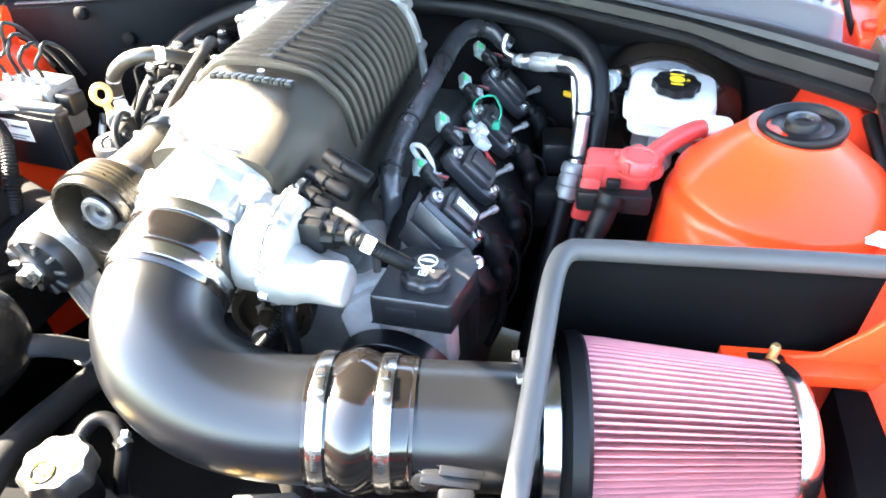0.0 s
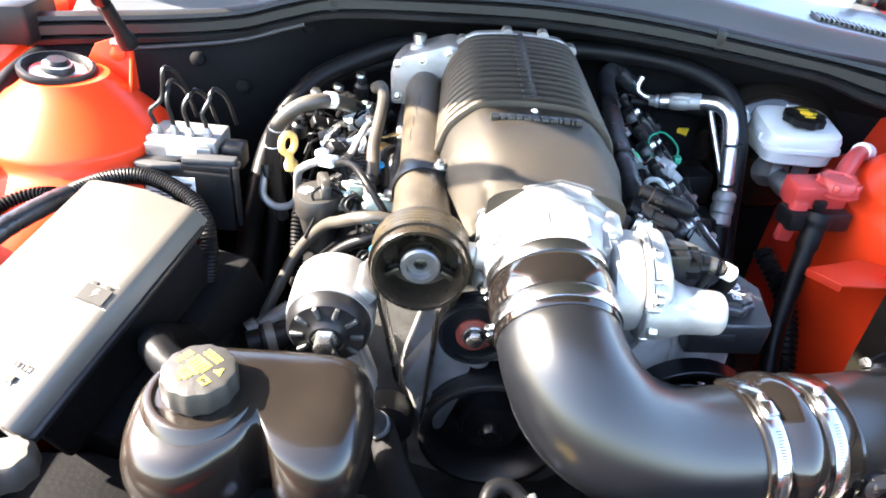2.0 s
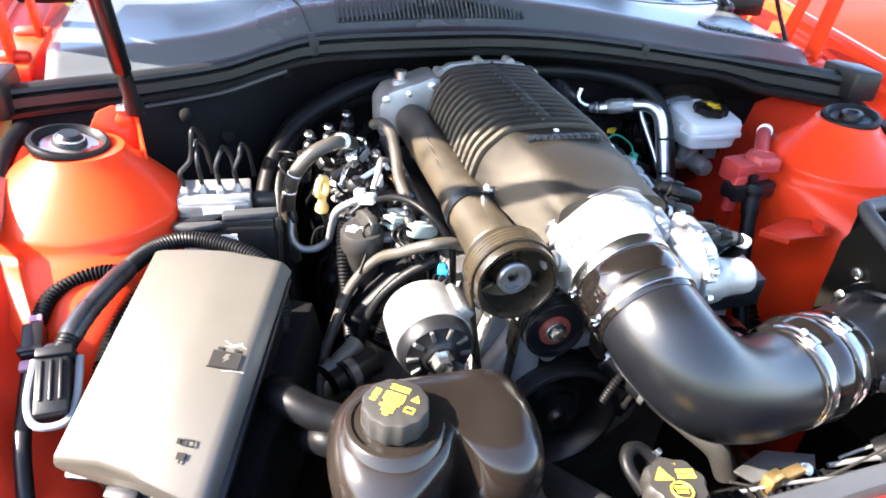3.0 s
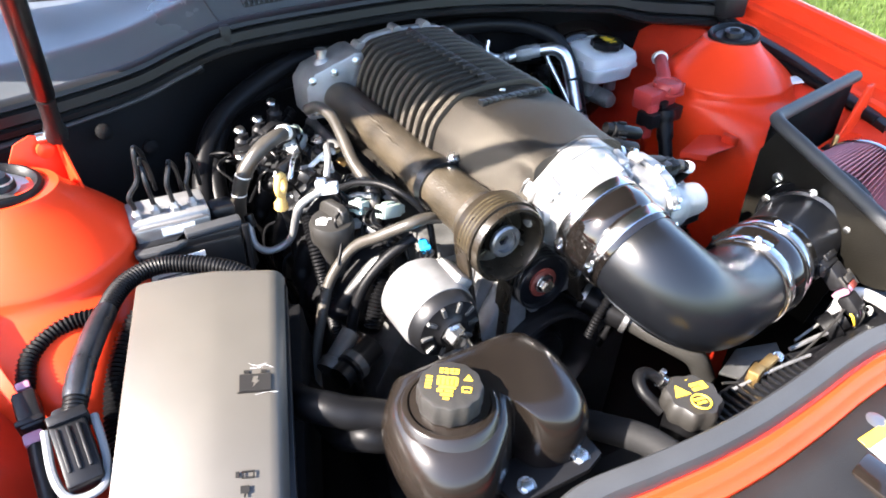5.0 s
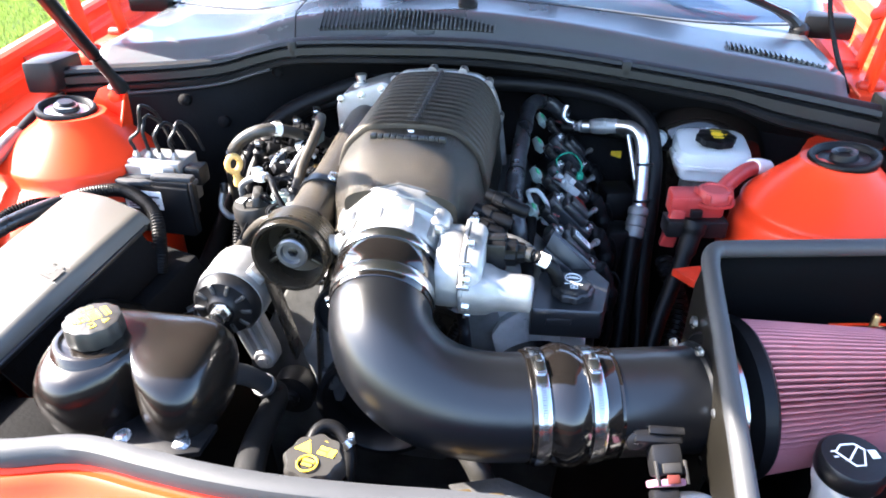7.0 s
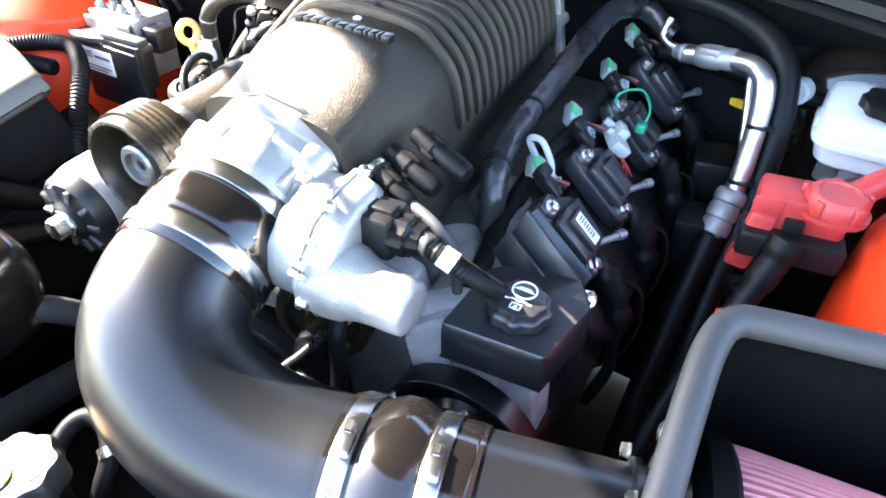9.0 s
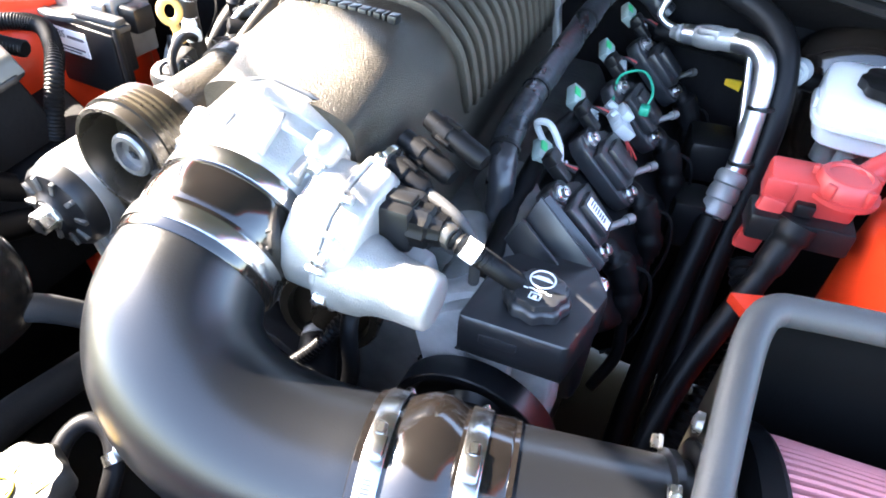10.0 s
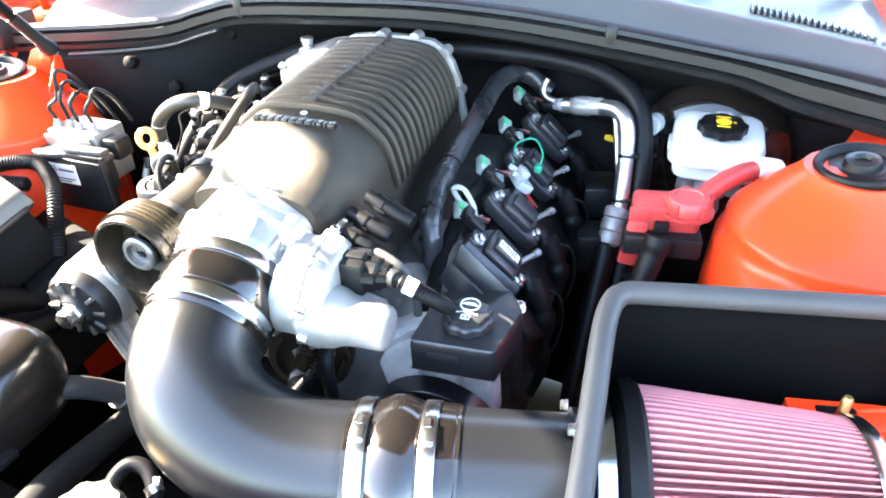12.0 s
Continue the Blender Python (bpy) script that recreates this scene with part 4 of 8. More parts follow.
for i in range(4):
    a = 0.3 + 0.12 * i
    rad = Vector((-math.sin(a), 0, math.cos(a)))
    bm = bmesh.new()
    sweep(bm, [T0 + ax * (0.085 + 0.030 * i + 0.007 * k) + (rad + Vector((0.05 * rng.uniform(-1, 1), 0, 0))).normalized() * 0.0266 for k in range(6)], [0.0006, 0.0018, 0.0022, 0.0018, 0.0020, 0.0006], 8, flat=0.6)
    part("cast_ripple", bm, CAST_BLACK, tube, "faint raised casting ripple")


def pulley(parent, name, c, r, w, m, hub=0.4, grooves=3, face="cup"):
    """A ribbed belt pulley facing the front."""
    bm = bmesh.new()
    prof = [(0.0, 0.006), (0.0, r * 0.93), (0.001, r)]
    for k in range(grooves):
        h = 0.003 + (w - 0.006) * k / grooves
        st = (w - 0.006) / grooves
        prof += [(h + st * 0.2, r), (h + st * 0.5, r - 0.0012), (h + st * 0.8, r)]
    prof += [(w - 0.001, r), (w, r * 0.985), (w, r * 0.91)]
    if face == "cup":
        prof += [(w - 0.004, r * 0.87), (w * 0.30, r * 0.80), (w * 0.24, r * 0.52), (w * 0.5, r * 0.44), (w * 0.52, 0.004)]
    else:
        prof += [(w - 0.005, r * 0.88), (w - 0.006, r * 0.4), (w, r * 0.32), (w + 0.003, 0.004)]
    lathe(bm, Vector(c), (0, -1, 0), prof, 48)
    return part(name, bm, m, parent)


PC = Vector((-0.113, -0.238, 0.866))
p = pulley(sc, "pulley", PC + Vector((0, 0.006, 0)), 0.0455, 0.046, PULLEY, grooves=0)
bm = bmesh.new()
lathe(bm, PC + Vector((0, -0.026, 0)), (0, -1, 0), [(0, 0.019), (0.004, 0.019), (0.006, 0.017), (0.006, 0.013), (-0.006, 0.012), (-0.006, 0.002)], 28)
part("hub", bm, DARK_METAL, p, "bare metal hub ring")
bm = bmesh.new()
lathe(bm, PC + Vector((0, -0.0205, 0)), (0, -1, 0), [(0, 0.0075), (0.005, 0.0075), (0.006, 0.006)], 6)
part("bolt", bm, BLACK_SATIN, p)
for k in range(3):
    bm = bmesh.new()
    a = math.radians(90 + 120 * k)
    box(bm, PC + Vector((0.030 * math.cos(a), -0.016, 0.030 * math.sin(a))), (0.006, 0.012, 0.016), 0.002, turn(0, -math.degrees(a) + 90, 0))
    part("web", bm, PULLEY, p)

# ---- throttle body ----
AX = Vector((0.085, -0.956, -0.281)).normalized()
EC = Vector((0.010, -0.334, 0.854))
TB = EC - AX * 0.092
SX, SY, _ = frame_of(AX)          # across and up in the flange's plane
if SX.x < 0:
    SX = -SX
if SY.z < 0:
    SY = -SY
MT = axes(TB, SX, SY)
if (MT.to_3x3() @ Vector((0, 0, 1))).dot(AX) < 0:
    MT = MT @ Matrix.Diagonal((1, 1, -1, 1))
tb = thing("throttle_valve_unit", TB - Vector((0, 0, 0.06)), "bare cast-aluminium throttle valve unit bolted to the supercharger", "throttle valve")
plate = [(-0.058, -0.055), (-0.064, -0.02), (-0.062, 0.018), (-0.046, 0.032), (-0.022, 0.054), (0.008, 0.064), (0.036, 0.056), (0.066, 0.037), (0.075, 0.02), (0.074, -0.03), (0.066, -0.055), (0.03, -0.064), (-0.03, -0.064)]
bm = bmesh.new()
slab(bm, plate, -0.030, -0.012, 0.003, MT)
part("adapter_plate", bm, ALU, tb)
bm = bmesh.new()
slab(bm, [(x * 1.012, y * 1.012) for x, y in plate], -0.0325, -0.0300, 0.0008, MT)
part("gasket_lip", bm, DARK_METAL, tb, "thin metal gasket lip behind the flange")
# the bore grows from the plate's tent-like outline into a round neck
bm = bmesh.new()
ring = [Vector((x, y)) for x, y in plate]
dense = []
for a, b in zip(ring, ring[1:] + ring[:1]):
    dense += [a.lerp(b, k / 4) for k in range(4)]
rows = []
for h, k, f in ((-0.012, 0.955, 0.0), (-0.002, 0.945, 0.0), (0.001, 0.90, 0.05), (0.010, 0.90, 0.30), (0.020, 0.93, 0.65), (0.028, 1.0, 0.92), (0.036, 1.0, 1.0), (0.052, 1.0, 1.0)):
    row = []
    for v in dense:
        c = v.normalized() * (0.0565 if h < 0.03 else 0.0535)
        w = (v * k).lerp(c, f)
        row.append(MT @ Vector((w.x, w.y, h)))
    rows.append(row)
rings(bm, rows)
part("bore_housing", bm, ALU, tb)
# webs and cast pads between the flange and the neck
for x0, y0, x1, y1, w in ((-0.048, 0.026, -0.034, 0.036, 0.007), (-0.012, 0.050, -0.006, 0.050, 0.006), (0.030, 0.050, 0.022, 0.049, 0.006), (0.056, 0.033, 0.040, 0.034, 0.008), (-0.058, 0.0, -0.050, 0.0, 0.008)):
    bm = bmesh.new()
    a, b = MT @ Vector((x0, y0, -0.010)), MT @ Vector((x1, y1, 0.026))
    box(bm, (a + b) / 2, (w, 0.012, (b - a).length), 0.002, MT.to_3x3() @ Matrix.Rotation(-math.atan2(y1 - y0, 0.036), 3, "X"))
    part("web", bm, ALU, tb)
bm = bmesh.new()
slab(bm, [(0.002, 0.048), (0.020, 0.046), (0.022, 0.052), (0.004, 0.055)], -0.010, 0.012, 0.002, MT)
part("cast_pad", bm, ALU, tb)
bm = bmesh.new()
lathe(bm, MT @ Vector((-0.052, -0.002, 0.006)), (-1, 0.05, 0.05), [(0, 0.0135), (0.012, 0.013), (0.014, 0.0105), (0.026, 0.0105), (0.028, 0.0085)], 20)
part("side_lug", bm, ALU, tb, "round cast lug on the flank")
for x, y in ((-0.047, 0.024), (0.055, 0.032), (-0.05, -0.045), (0.052, -0.045)):
    bm = bmesh.new()
    lathe(bm, MT @ Vector((x, y, -0.012)), AX, [(0, 0.0135), (0.018, 0.0125), (0.021, 0.010)], 20)
    part("bolt_boss", bm, ALU, tb)
    bm = bmesh.new()
    bolt(bm, MT @ Vector((x, y, 0.009)), AX, 0.0062, 0.008)
    part("bolt", bm, ZINC, tb)
# gear cover on the flank: body half, joint flange and a cover that swells into the motor barrel
gm = axes((0.0, 0.0, 0.0), (0, 1, 0), (0, 0, 1))         # outlines below are (y, z); heights are x
joint = [(-0.233, 0.880), (-0.231, 0.904), (-0.240, 0.913), (-0.266, 0.911), (-0.294, 0.900), (-0.311, 0.883), (-0.317, 0.862), (-0.312, 0.842), (-0.298, 0.829), (-0.278, 0.825), (-0.258, 0.832), (-0.242, 0.852)]
jc = Vector((-0.274, 0.868))
def shrunk(k, lift=0.0):
    return [(jc.x + (y - jc.x) * k, jc.y + (z - jc.y) * k + lift) for y, z in joint]
bm = bmesh.new()
slab(bm, shrunk(0.93), 0.060, 0.0885, 0.005, gm)
part("gear_case", bm, ALU, tb)
bm = bmesh.new()
slab(bm, shrunk(1.05), 0.0885, 0.0935, 0.002, gm)
gear = part("joint_flange", bm, ALU, tb)
bm = bmesh.new()
jd = []
jj = [Vector(q) for q in shrunk(1.0)]
for a, b in zip(jj, jj[1:] + jj[:1]):
    jd += [a.lerp(b, k / 3) for k in range(3)]
MBY, MBZ = -0.288, 0.852
rows = []
for x, k, f in ((0.0945, 1.0, 0.0), (0.099, 0.985, 0.0), (0.106, 0.955, 0.0), (0.111, 0.90, 0.0), (0.1135, 0.80, 0.0), (0.114, 0.55, 0.0)):
    rows.append([(x, jc.x + (q.x - jc.x) * k, jc.y + (q.y - jc.y) * k) for q in jd])
rings(bm, rows)
part("gear_cover", bm, ALU, tb)
bm = bmesh.new()
lathe(bm, (0.090, MBY, MBZ + 0.004), (1, 0.0, -0.035), [(0, 0.030), (0.010, 0.030), (0.018, 0.0300), (0.024, 0.0290), (0.030, 0.0280), (0.036, 0.0248), (0.043, 0.0228), (0.055, 0.0215), (0.071, 0.0208), (0.0755, 0.0200), (0.0775, 0.0180), (0.0782, 0.0140), (0.0785, 0.002)], 48)
part("motor_barrel", bm, ALU, tb, "smooth matte aluminium motor barrel")
for y, z in ((-0.236, 0.912), (-0.280, 0.908), (-0.314, 0.882), (-0.317, 0.850), (-0.300, 0.829), (-0.256, 0.8325)):
    bm = bmesh.new()
    bolt(bm, (0.0935, y, z), (1, 0, 0), 0.0042, 0.008)
    part("cover_bolt", bm, ZINC, gear)
for y, z in ((-0.303, 0.893), (-0.316, 0.872)):
    bm = bmesh.new()
    box(bm, (0.094, y, z), (0.013, 0.004, 0.008), 0.001, turn(35, 0, 0))
    part("cover_clip", bm, ZINC, gear)
bm = bmesh.new()
cn = Vector((0.108, -0.253, 0.883))
cdir = Vector((0.97, -0.02, 0.05)).normalized()
box(bm, cn + cdir * 0.013, (0.030, 0.032, 0.034), 0.004, turn(0, -3, 0))
box(bm, cn + cdir * 0.013 + Vector((0, 0, 0.0175)), (0.024, 0.012, 0.005), 0.0015, turn(0, -3, 0))
sock = part("connector", bm, BLACK_PLASTIC, tb, "black plug socket")
bm = bmesh.new()
lathe(bm, cn + cdir * 0.026, cdir, [(0, 0.0155), (0.012, 0.0150), (0.014, 0.012), (0.022, 0.0105)], 40, lobes=10, lobe=0.06)
part("plug", bm, RUBBER, sock, "black ribbed plug")
PLUG = cn + cdir * 0.046

# ---- intake elbow, couplers, clamps ----


def clamp(o, axis, r, screw, stud=None):
    """A worm-drive band clamp: band and screw housing towards the given way."""
    o, a = Vector(o), Vector(axis).normalized()
    w = thing("hose_clamp", o - Vector((0, 0, r)), "bright stainless worm-drive hose clamp round the rubber coupler", "hose clamp", "intake clamps")
    bm = bmesh.new()
    lathe(bm, o - a * 0.0065, a, [(0, r), (0, r + 0.0012), (0.001, r + 0.0016), (0.012, r + 0.0016), (0.013, r + 0.0012), (0.013, r)], 64)
    band = part("band", bm, CLAMP, w)
    bm = bmesh.new()
    s = (Vector(screw) - a * Vector(screw).dot(a)).normalized()
    t = a.cross(s)
    for k in range(-11, 12):
        ang = k * 0.04 + 0.75
        rad = (math.cos(ang) * s + math.sin(ang) * t)
        box(bm, o + rad * (r + 0.0018), (0.0052, 0.0007, 0.0006), 0, axes((0, 0, 0), a, rad.cross(a)).to_3x3())
    tagged(part("slot_strip", bm, DARK, band), "fine dark slots in the band", kind="stuff")
    bm = bmesh.new()
    c = o + s * (r + 0.0034)
    box(bm, c, (0.011, 0.015, 0.0046), 0.002, axes((0, 0, 0), a, t).to_3x3())
    lathe(bm, c - t * 0.0075, -t, [(0, 0.0036), (0.006, 0.0036), (0.007, 0.0026)], 6)
    part("screw", bm, CLAMP, w)
    if stud:
        bm = bmesh.new()
        b = o + (Vector(stud) - a * Vector(stud).dot(a)).normalized() * (r + 0.0012)
        lathe(bm, b, (b - o), [(0, 0.0060), (0.002, 0.0060), (0.003, 0.0038), (0.0042, 0.0038), (0.0042, 0.0048), (0.0085, 0.0048), (0.0092, 0.0040), (0.0092, 0.0030), (0.0118, 0.0028)], 12)
        part("stud", bm, CLAMP, w, "bright nut and stud")
    return w


bm = bmesh.new()
D1 = Vector((0.965, 0.262, 0)).normalized()
E1 = Vector((0.170, -0.379, 0.776))
b0, b1, b2, b3 = EC, EC + AX * 0.075, E1 - D1 * 0.105, E1
pts = []
for i in range(37):
    t = i / 36
    pts.append(b0 * (1 - t) ** 3 + b1 * 3 * t * (1 - t) ** 2 + b2 * 3 * t * t * (1 - t) + b3 * t ** 3)
pts = [b0 - AX * 0.03] + pts + [b3 + D1 * 0.03]
sweep(bm, pts, [0.0515] * 2 + [0.0535 + 0.002 * min(1, i / 12) for i in range(len(pts) - 4)] + [0.0548, 0.053], 48)
el = thing("intake_elbow", EC - Vector((0, 0, 0.12)), "satin black moulded intake elbow curving to the air filter", "intake pipe")
part("pipe", bm, BLACK_SATIN, el)
side = Vector((-0.35, -0.55, -0.76)).normalized()
bm = bmesh.new()
line = []
for i in range(3, len(pts) - 3):
    t = (Vector(pts[i + 1]) - Vector(pts[i - 1])).normalized()
    n = (side - t * side.dot(t)).normalized()
    line.append(Vector(pts[i]) + n * (0.0539 + 0.002 * min(1, i / 12)))
sweep(bm, line, 0.0011, 6)
part("mould_seam", bm, BLACK_SATIN, el, "fine moulding seam")



def coupler(o, a, label, *pieces):
    """A silicone coupler: two cuffs and a bulged middle, given as turned profiles."""
    cp = thing("rubber_coupler", o + a * 0.035 - Vector((0, 0, 0.058)), label, "hose coupler", "intake couplers")
    for nm, prof in pieces:
        bm = bmesh.new()
        lathe(bm, o, a, prof, 64)
        part(nm, bm, SILICONE, cp)


coupler(EC - AX * 0.066, AX, "glossy black silicone coupler on the throttle body",
        ("cuff", [(0, 0.0535), (0.001, 0.0550), (0.020, 0.0550)]),
        ("hump", [(0.020, 0.0550), (0.022, 0.0558), (0.036, 0.0575), (0.046, 0.0562), (0.050, 0.0550)]),
        ("cuff", [(0.050, 0.0550), (0.072, 0.0550), (0.0735, 0.0540)]))
clamp(EC - AX * 0.006, AX, 0.0552, (-1, 0, -0.25))
clamp(EC - AX * 0.054, AX, 0.0552, (-1, 0, -0.5))
DT = Vector((0.975, 0.222, 0)).normalized()
coupler(E1 - DT * 0.004, DT, "glossy black silicone hump coupler between elbow and tube",
        ("cuff", [(0, 0.0560), (0.001, 0.0580), (0.021, 0.0580)]),
        ("hump", [(0.021, 0.0580), (0.024, 0.0595), (0.034, 0.0635), (0.044, 0.0635), (0.054, 0.0595), (0.057, 0.0580)]),
        ("cuff", [(0.057, 0.0580), (0.086, 0.0580), (0.0875, 0.0570)]),
        ("ply_edge", [(0.0872, 0.0545), (0.0874, 0.0572), (0.0905, 0.0572), (0.0908, 0.0545)]))
clamp(E1 + DT * 0.008, DT, 0.0582, (0, -0.2, 1), (0, 1, 0.10))
clamp(E1 + DT * 0.062, DT, 0.0582, (0, -0.2, 1), (0, 1, 0.10))
mt = thing("maf_tube", E1 + DT * 0.12 - Vector((0, 0, 0.056)), "satin black air-meter tube leading into the filter box", "intake pipe")
bm = bmesh.new()
lathe(bm, E1 + DT * 0.045, DT, [(0, 0.0545), (0.03, 0.0555), (0.036, 0.0565), (0.040, 0.0555), (0.128, 0.0555), (0.130, 0.0600), (0.135, 0.0600), (0.136, 0.0555), (0.175, 0.0555)], 64)
part("tube", bm, BLACK_SATIN, mt)
for k in range(6):
    bm = bmesh.new()
    a = math.radians(30 + 60 * k)
    s, u, _ = frame_of(DT)
    bolt(bm, E1 + DT * 0.174 + (s * math.cos(a) + u * math.sin(a)) * 0.063, -DT, 0.0048, 0.006, 1.1)
    part("bolt", bm, ZINC, mt)
bm = bmesh.new()
q = E1 + DT * 0.112 + Vector((0.016, -0.051, 0.000))
box(bm, q, (0.050, 0.018, 0.024), 0.004, turn(20, 8, 12.8))
lathe(bm, q + Vector((-0.020, -0.008, 0.004)), (0, -1, 0.4), [(0, 0.008), (0.006, 0.008), (0.007, 0.005)], 14)
box(bm, q + Vector((0.010, -0.016, -0.010)), (0.030, 0.030, 0.020), 0.004, turn(38, 0, 12.8))
box(bm, q + Vector((0.008, 0.006, 0.014)), (0.040, 0.008, 0.004), 0.001, turn(20, 8, 12.8))
box(bm, q + Vector((0.010, 0.000, 0.013)), (0.036, 0.008, 0.004), 0.001, turn(30, 8, 12.8))
sens = part("air_sensor", bm, BLACK_PLASTIC, mt, "black air-flow sensor")
bm = bmesh.new()
bolt(bm, q + Vector((-0.019, -0.008, 0.006)), (0, -1, 0.5), 0.005, 0.006)
part("screw", bm, ZINC, sens)
bm = bmesh.new()
box(bm, q + Vector((0.011, -0.0330, -0.022)), (0.032, 0.007, 0.021), 0.002, turn(38, 0, 12.8))
part("lock_ring", bm, PINK_CONN, sens, "pale pink lock ring")
bm = bmesh.new()
box(bm, q + Vector((0.011, -0.046, -0.034)), (0.026, 0.024, 0.017), 0.003, turn(38, 0, 12.8))
plug = part("plug", bm, BLACK_PLASTIC, sens, "black plug")
rm = turn(38, 0, 12.8)
for nm, off, size, mtl, lab in (("latch", (0.0, -0.008, 0.0125), (0.018, 0.009, 0.003), CAP, "dusty latch plate"), ("window", (0.0, -0.018, 0.0125), (0.012, 0.008, 0.003), DUST_DISC, "dark red window in the plug"), ("side_rail", (-0.014, -0.012, 0.010), (0.003, 0.022, 0.004), CAP, ""), ("side_rail", (0.014, -0.012, 0.010), (0.003, 0.022, 0.004), CAP, "")):
    bm = bmesh.new()
    box(bm, q + Vector((0.011, -0.016, -0.010)) + rm @ Vector(off), size, 0.001, rm)
    part(nm, bm, mtl, sens, lab)
for k, mtl in enumerate((YELLOW, RUBBER, GREY_CONN, RUBBER, PINK_CONN, GREY_HOSE)):
    bm = bmesh.new()
    hose(bm, [q + Vector((0.001 + 0.004 * k, -0.050, -0.038)), q + Vector((0.004 + 0.0035 * k, -0.060 - 0.002 * (k % 2), -0.050)), q + Vector((0.030 - 0.004 * k, -0.055, -0.085)), q + Vector((0.04, -0.03, -0.13))], 0.0017, 5, 6)
    part("wire", bm, mtl, plug, ("yellow", "black", "grey", "black", "pink", "grey")[k] + " wire")

# ---- air filter ----
FA = Vector((0.385, -0.330, 0.7775))
FD = Vector((0.978, 0.205, 0.03)).normalized()
af = thing("air_filter", FA - Vector((0, 0, 0.085)), "cone air filter with pink pleated gauze and black rubber base", "air filter")
bm = bmesh.new()
s, u, a = frame_of(FD)
PLEATS, L = 82, 0.168
rows = []
for k in range(9):
    f = k / 8
    base = 0.0795 + (0.060 - 0.0795) * f
    row = []
    for i in range(PLEATS * 4):
        ph = i % 4
        r = base + (0.0026, 0.0014, -0.0125, -0.0115)[ph] * (0.6 if k in (0, 8) else 1.0)
        wob = 0.0012 * math.sin(i * 1.7 + k * 0.9) + 0.0005 * math.sin(i * 5.1 - k)
        ang = 2 * math.pi * i / (PLEATS * 4) + wob * 6 * math.sin(math.pi * f) * 0.3
        row.append(FA + a * (0.0 + L * f) + r * (math.cos(ang) * s + math.sin(ang) * u))
    rows.append(row)
rings(bm, rows)
part("pleated_gauze", bm, FILTER, af, "dusty pink pleated cotton gauze", smooth=25)
bm = bmesh.new()
lathe(bm, FA - a * 0.032, a, [(0, 0.060), (0.001, 0.0665), (0.016, 0.0675), (0.018, 0.074), (0.022, 0.0845), (0.034, 0.0855), (0.0375, 0.083), (0.0375, 0.07)], 64)
part("base_flange", bm, RUBBER, af, "black rubber base flange")
bm = bmesh.new()
lathe(bm, FA - a * 0.030, a, [(0, 0.0665), (0, 0.0690), (0.013, 0.0695), (0.013, 0.067)], 64)
part("base_clamp", bm, CLAMP, af, "bright band clamp on the neck")
bm = bmesh.new()
lathe(bm, FA + a * (L - 0.006), a, [(0, 0.060), (0.0, 0.0645), (0.002, 0.0655), (0.012, 0.0645), (0.018, 0.0600), (0.020, 0.05), (0.016, 0.03), (0.016, 0.001)], 64)
cap = part("end_cap", bm, CLAMP, af, "polished end cap")
bm = bmesh.new()
box(bm, FA + a * (L + 0.004) + Vector((0, -0.045, -0.044)), (0.012, 0.016, 0.016), 0.002, turn(45, 0, 12))
part("tag", bm, ORANGE, cap, "orange tag")

# ---- filter box ----
fb = thing("filter_box", (0.45, -0.32, 0.64), "matte black heat-shield box with grey edge trim round the filter", "filter box")
bm = bmesh.new()
hole = E1 + DT * ((0.349 - E1.x) / DT.x)
poly = [(-0.262, 0.897), (-0.30, 0.886), (-0.36, 0.862), (-0.43, 0.834), (-0.50, 0.805), (-0.521, 0.790), (-0.517, 0.773), (-0.49, 0.765), (-0.453, 0.750), (-0.412, 0.744), (-0.40, 0.70), (-0.39, 0.645), (-0.29, 0.645), (-0.25, 0.66), (-0.245, 0.78), (-0.245, 0.86)]
pp = [Vector((0, y, z)) for y, z in poly] + [Vector((0, *poly[0]))]
dense = []
for p0, p1 in zip(pp, pp[1:]):
    dense += [p0.lerp(p1, k / 4) for k in range(4)]
dense = [Vector((0.347 + 0.015 * (-(v.y) - 0.26), v.y, v.z)) for v in dense]
circ = []
for v in dense:
    d = Vector((0, v.y - hole.y, v.z - hole.z)).normalized()
    circ.append(Vector((0.349, hole.y, hole.z)) + d * 0.056)
A = [bm.verts.new(v) for v in dense]
B = [bm.verts.new(v) for v in circ]
for i in range(len(A)):
    j = (i + 1) % len(A)
    bm.faces.new((A[i], A[j], B[j], B[i]))
part("side_wall", bm, BOX_OUT, fb, thick=0.004, smooth=0)
bm = bmesh.new()
path = [(0.349, -0.252), (0.358, -0.243), (0.38, -0.239), (0.45, -0.228), (0.55, -0.212), (0.612, -0.202)]
rows = [[(x, y, z) for z in (0.64, 0.75, 0.86, 0.898 + 0.02 * (x - 0.35))] for x, y in path]
rings(bm, rows, cap=False, closed=False)
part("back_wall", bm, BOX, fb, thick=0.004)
bm = bmesh.new()
slab(bm, [(0.352, -0.50), (0.66, -0.50), (0.66, -0.205), (0.36, -0.245)], 0.640, 0.645, 0.001)
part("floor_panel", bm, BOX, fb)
bm = bmesh.new()
slab(bm, [(-0.50, 0.645), (-0.27, 0.645), (-0.235, 0.645), (-0.235, 0.798), (-0.40, 0.800), (-0.50, 0.76)], 0.0, 0.004, 0.001, axes((0.600, 0, 0), (0, 1, 0), (0, 0, 1)))
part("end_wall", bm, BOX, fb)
bm = bmesh.new()
slab(bm, [(0.598, -0.50), (0.648, -0.50), (0.664, -0.235), (0.598, -0.242)], 0.796, 0.800, 0.001)
part("end_flange", bm, BOX, fb)
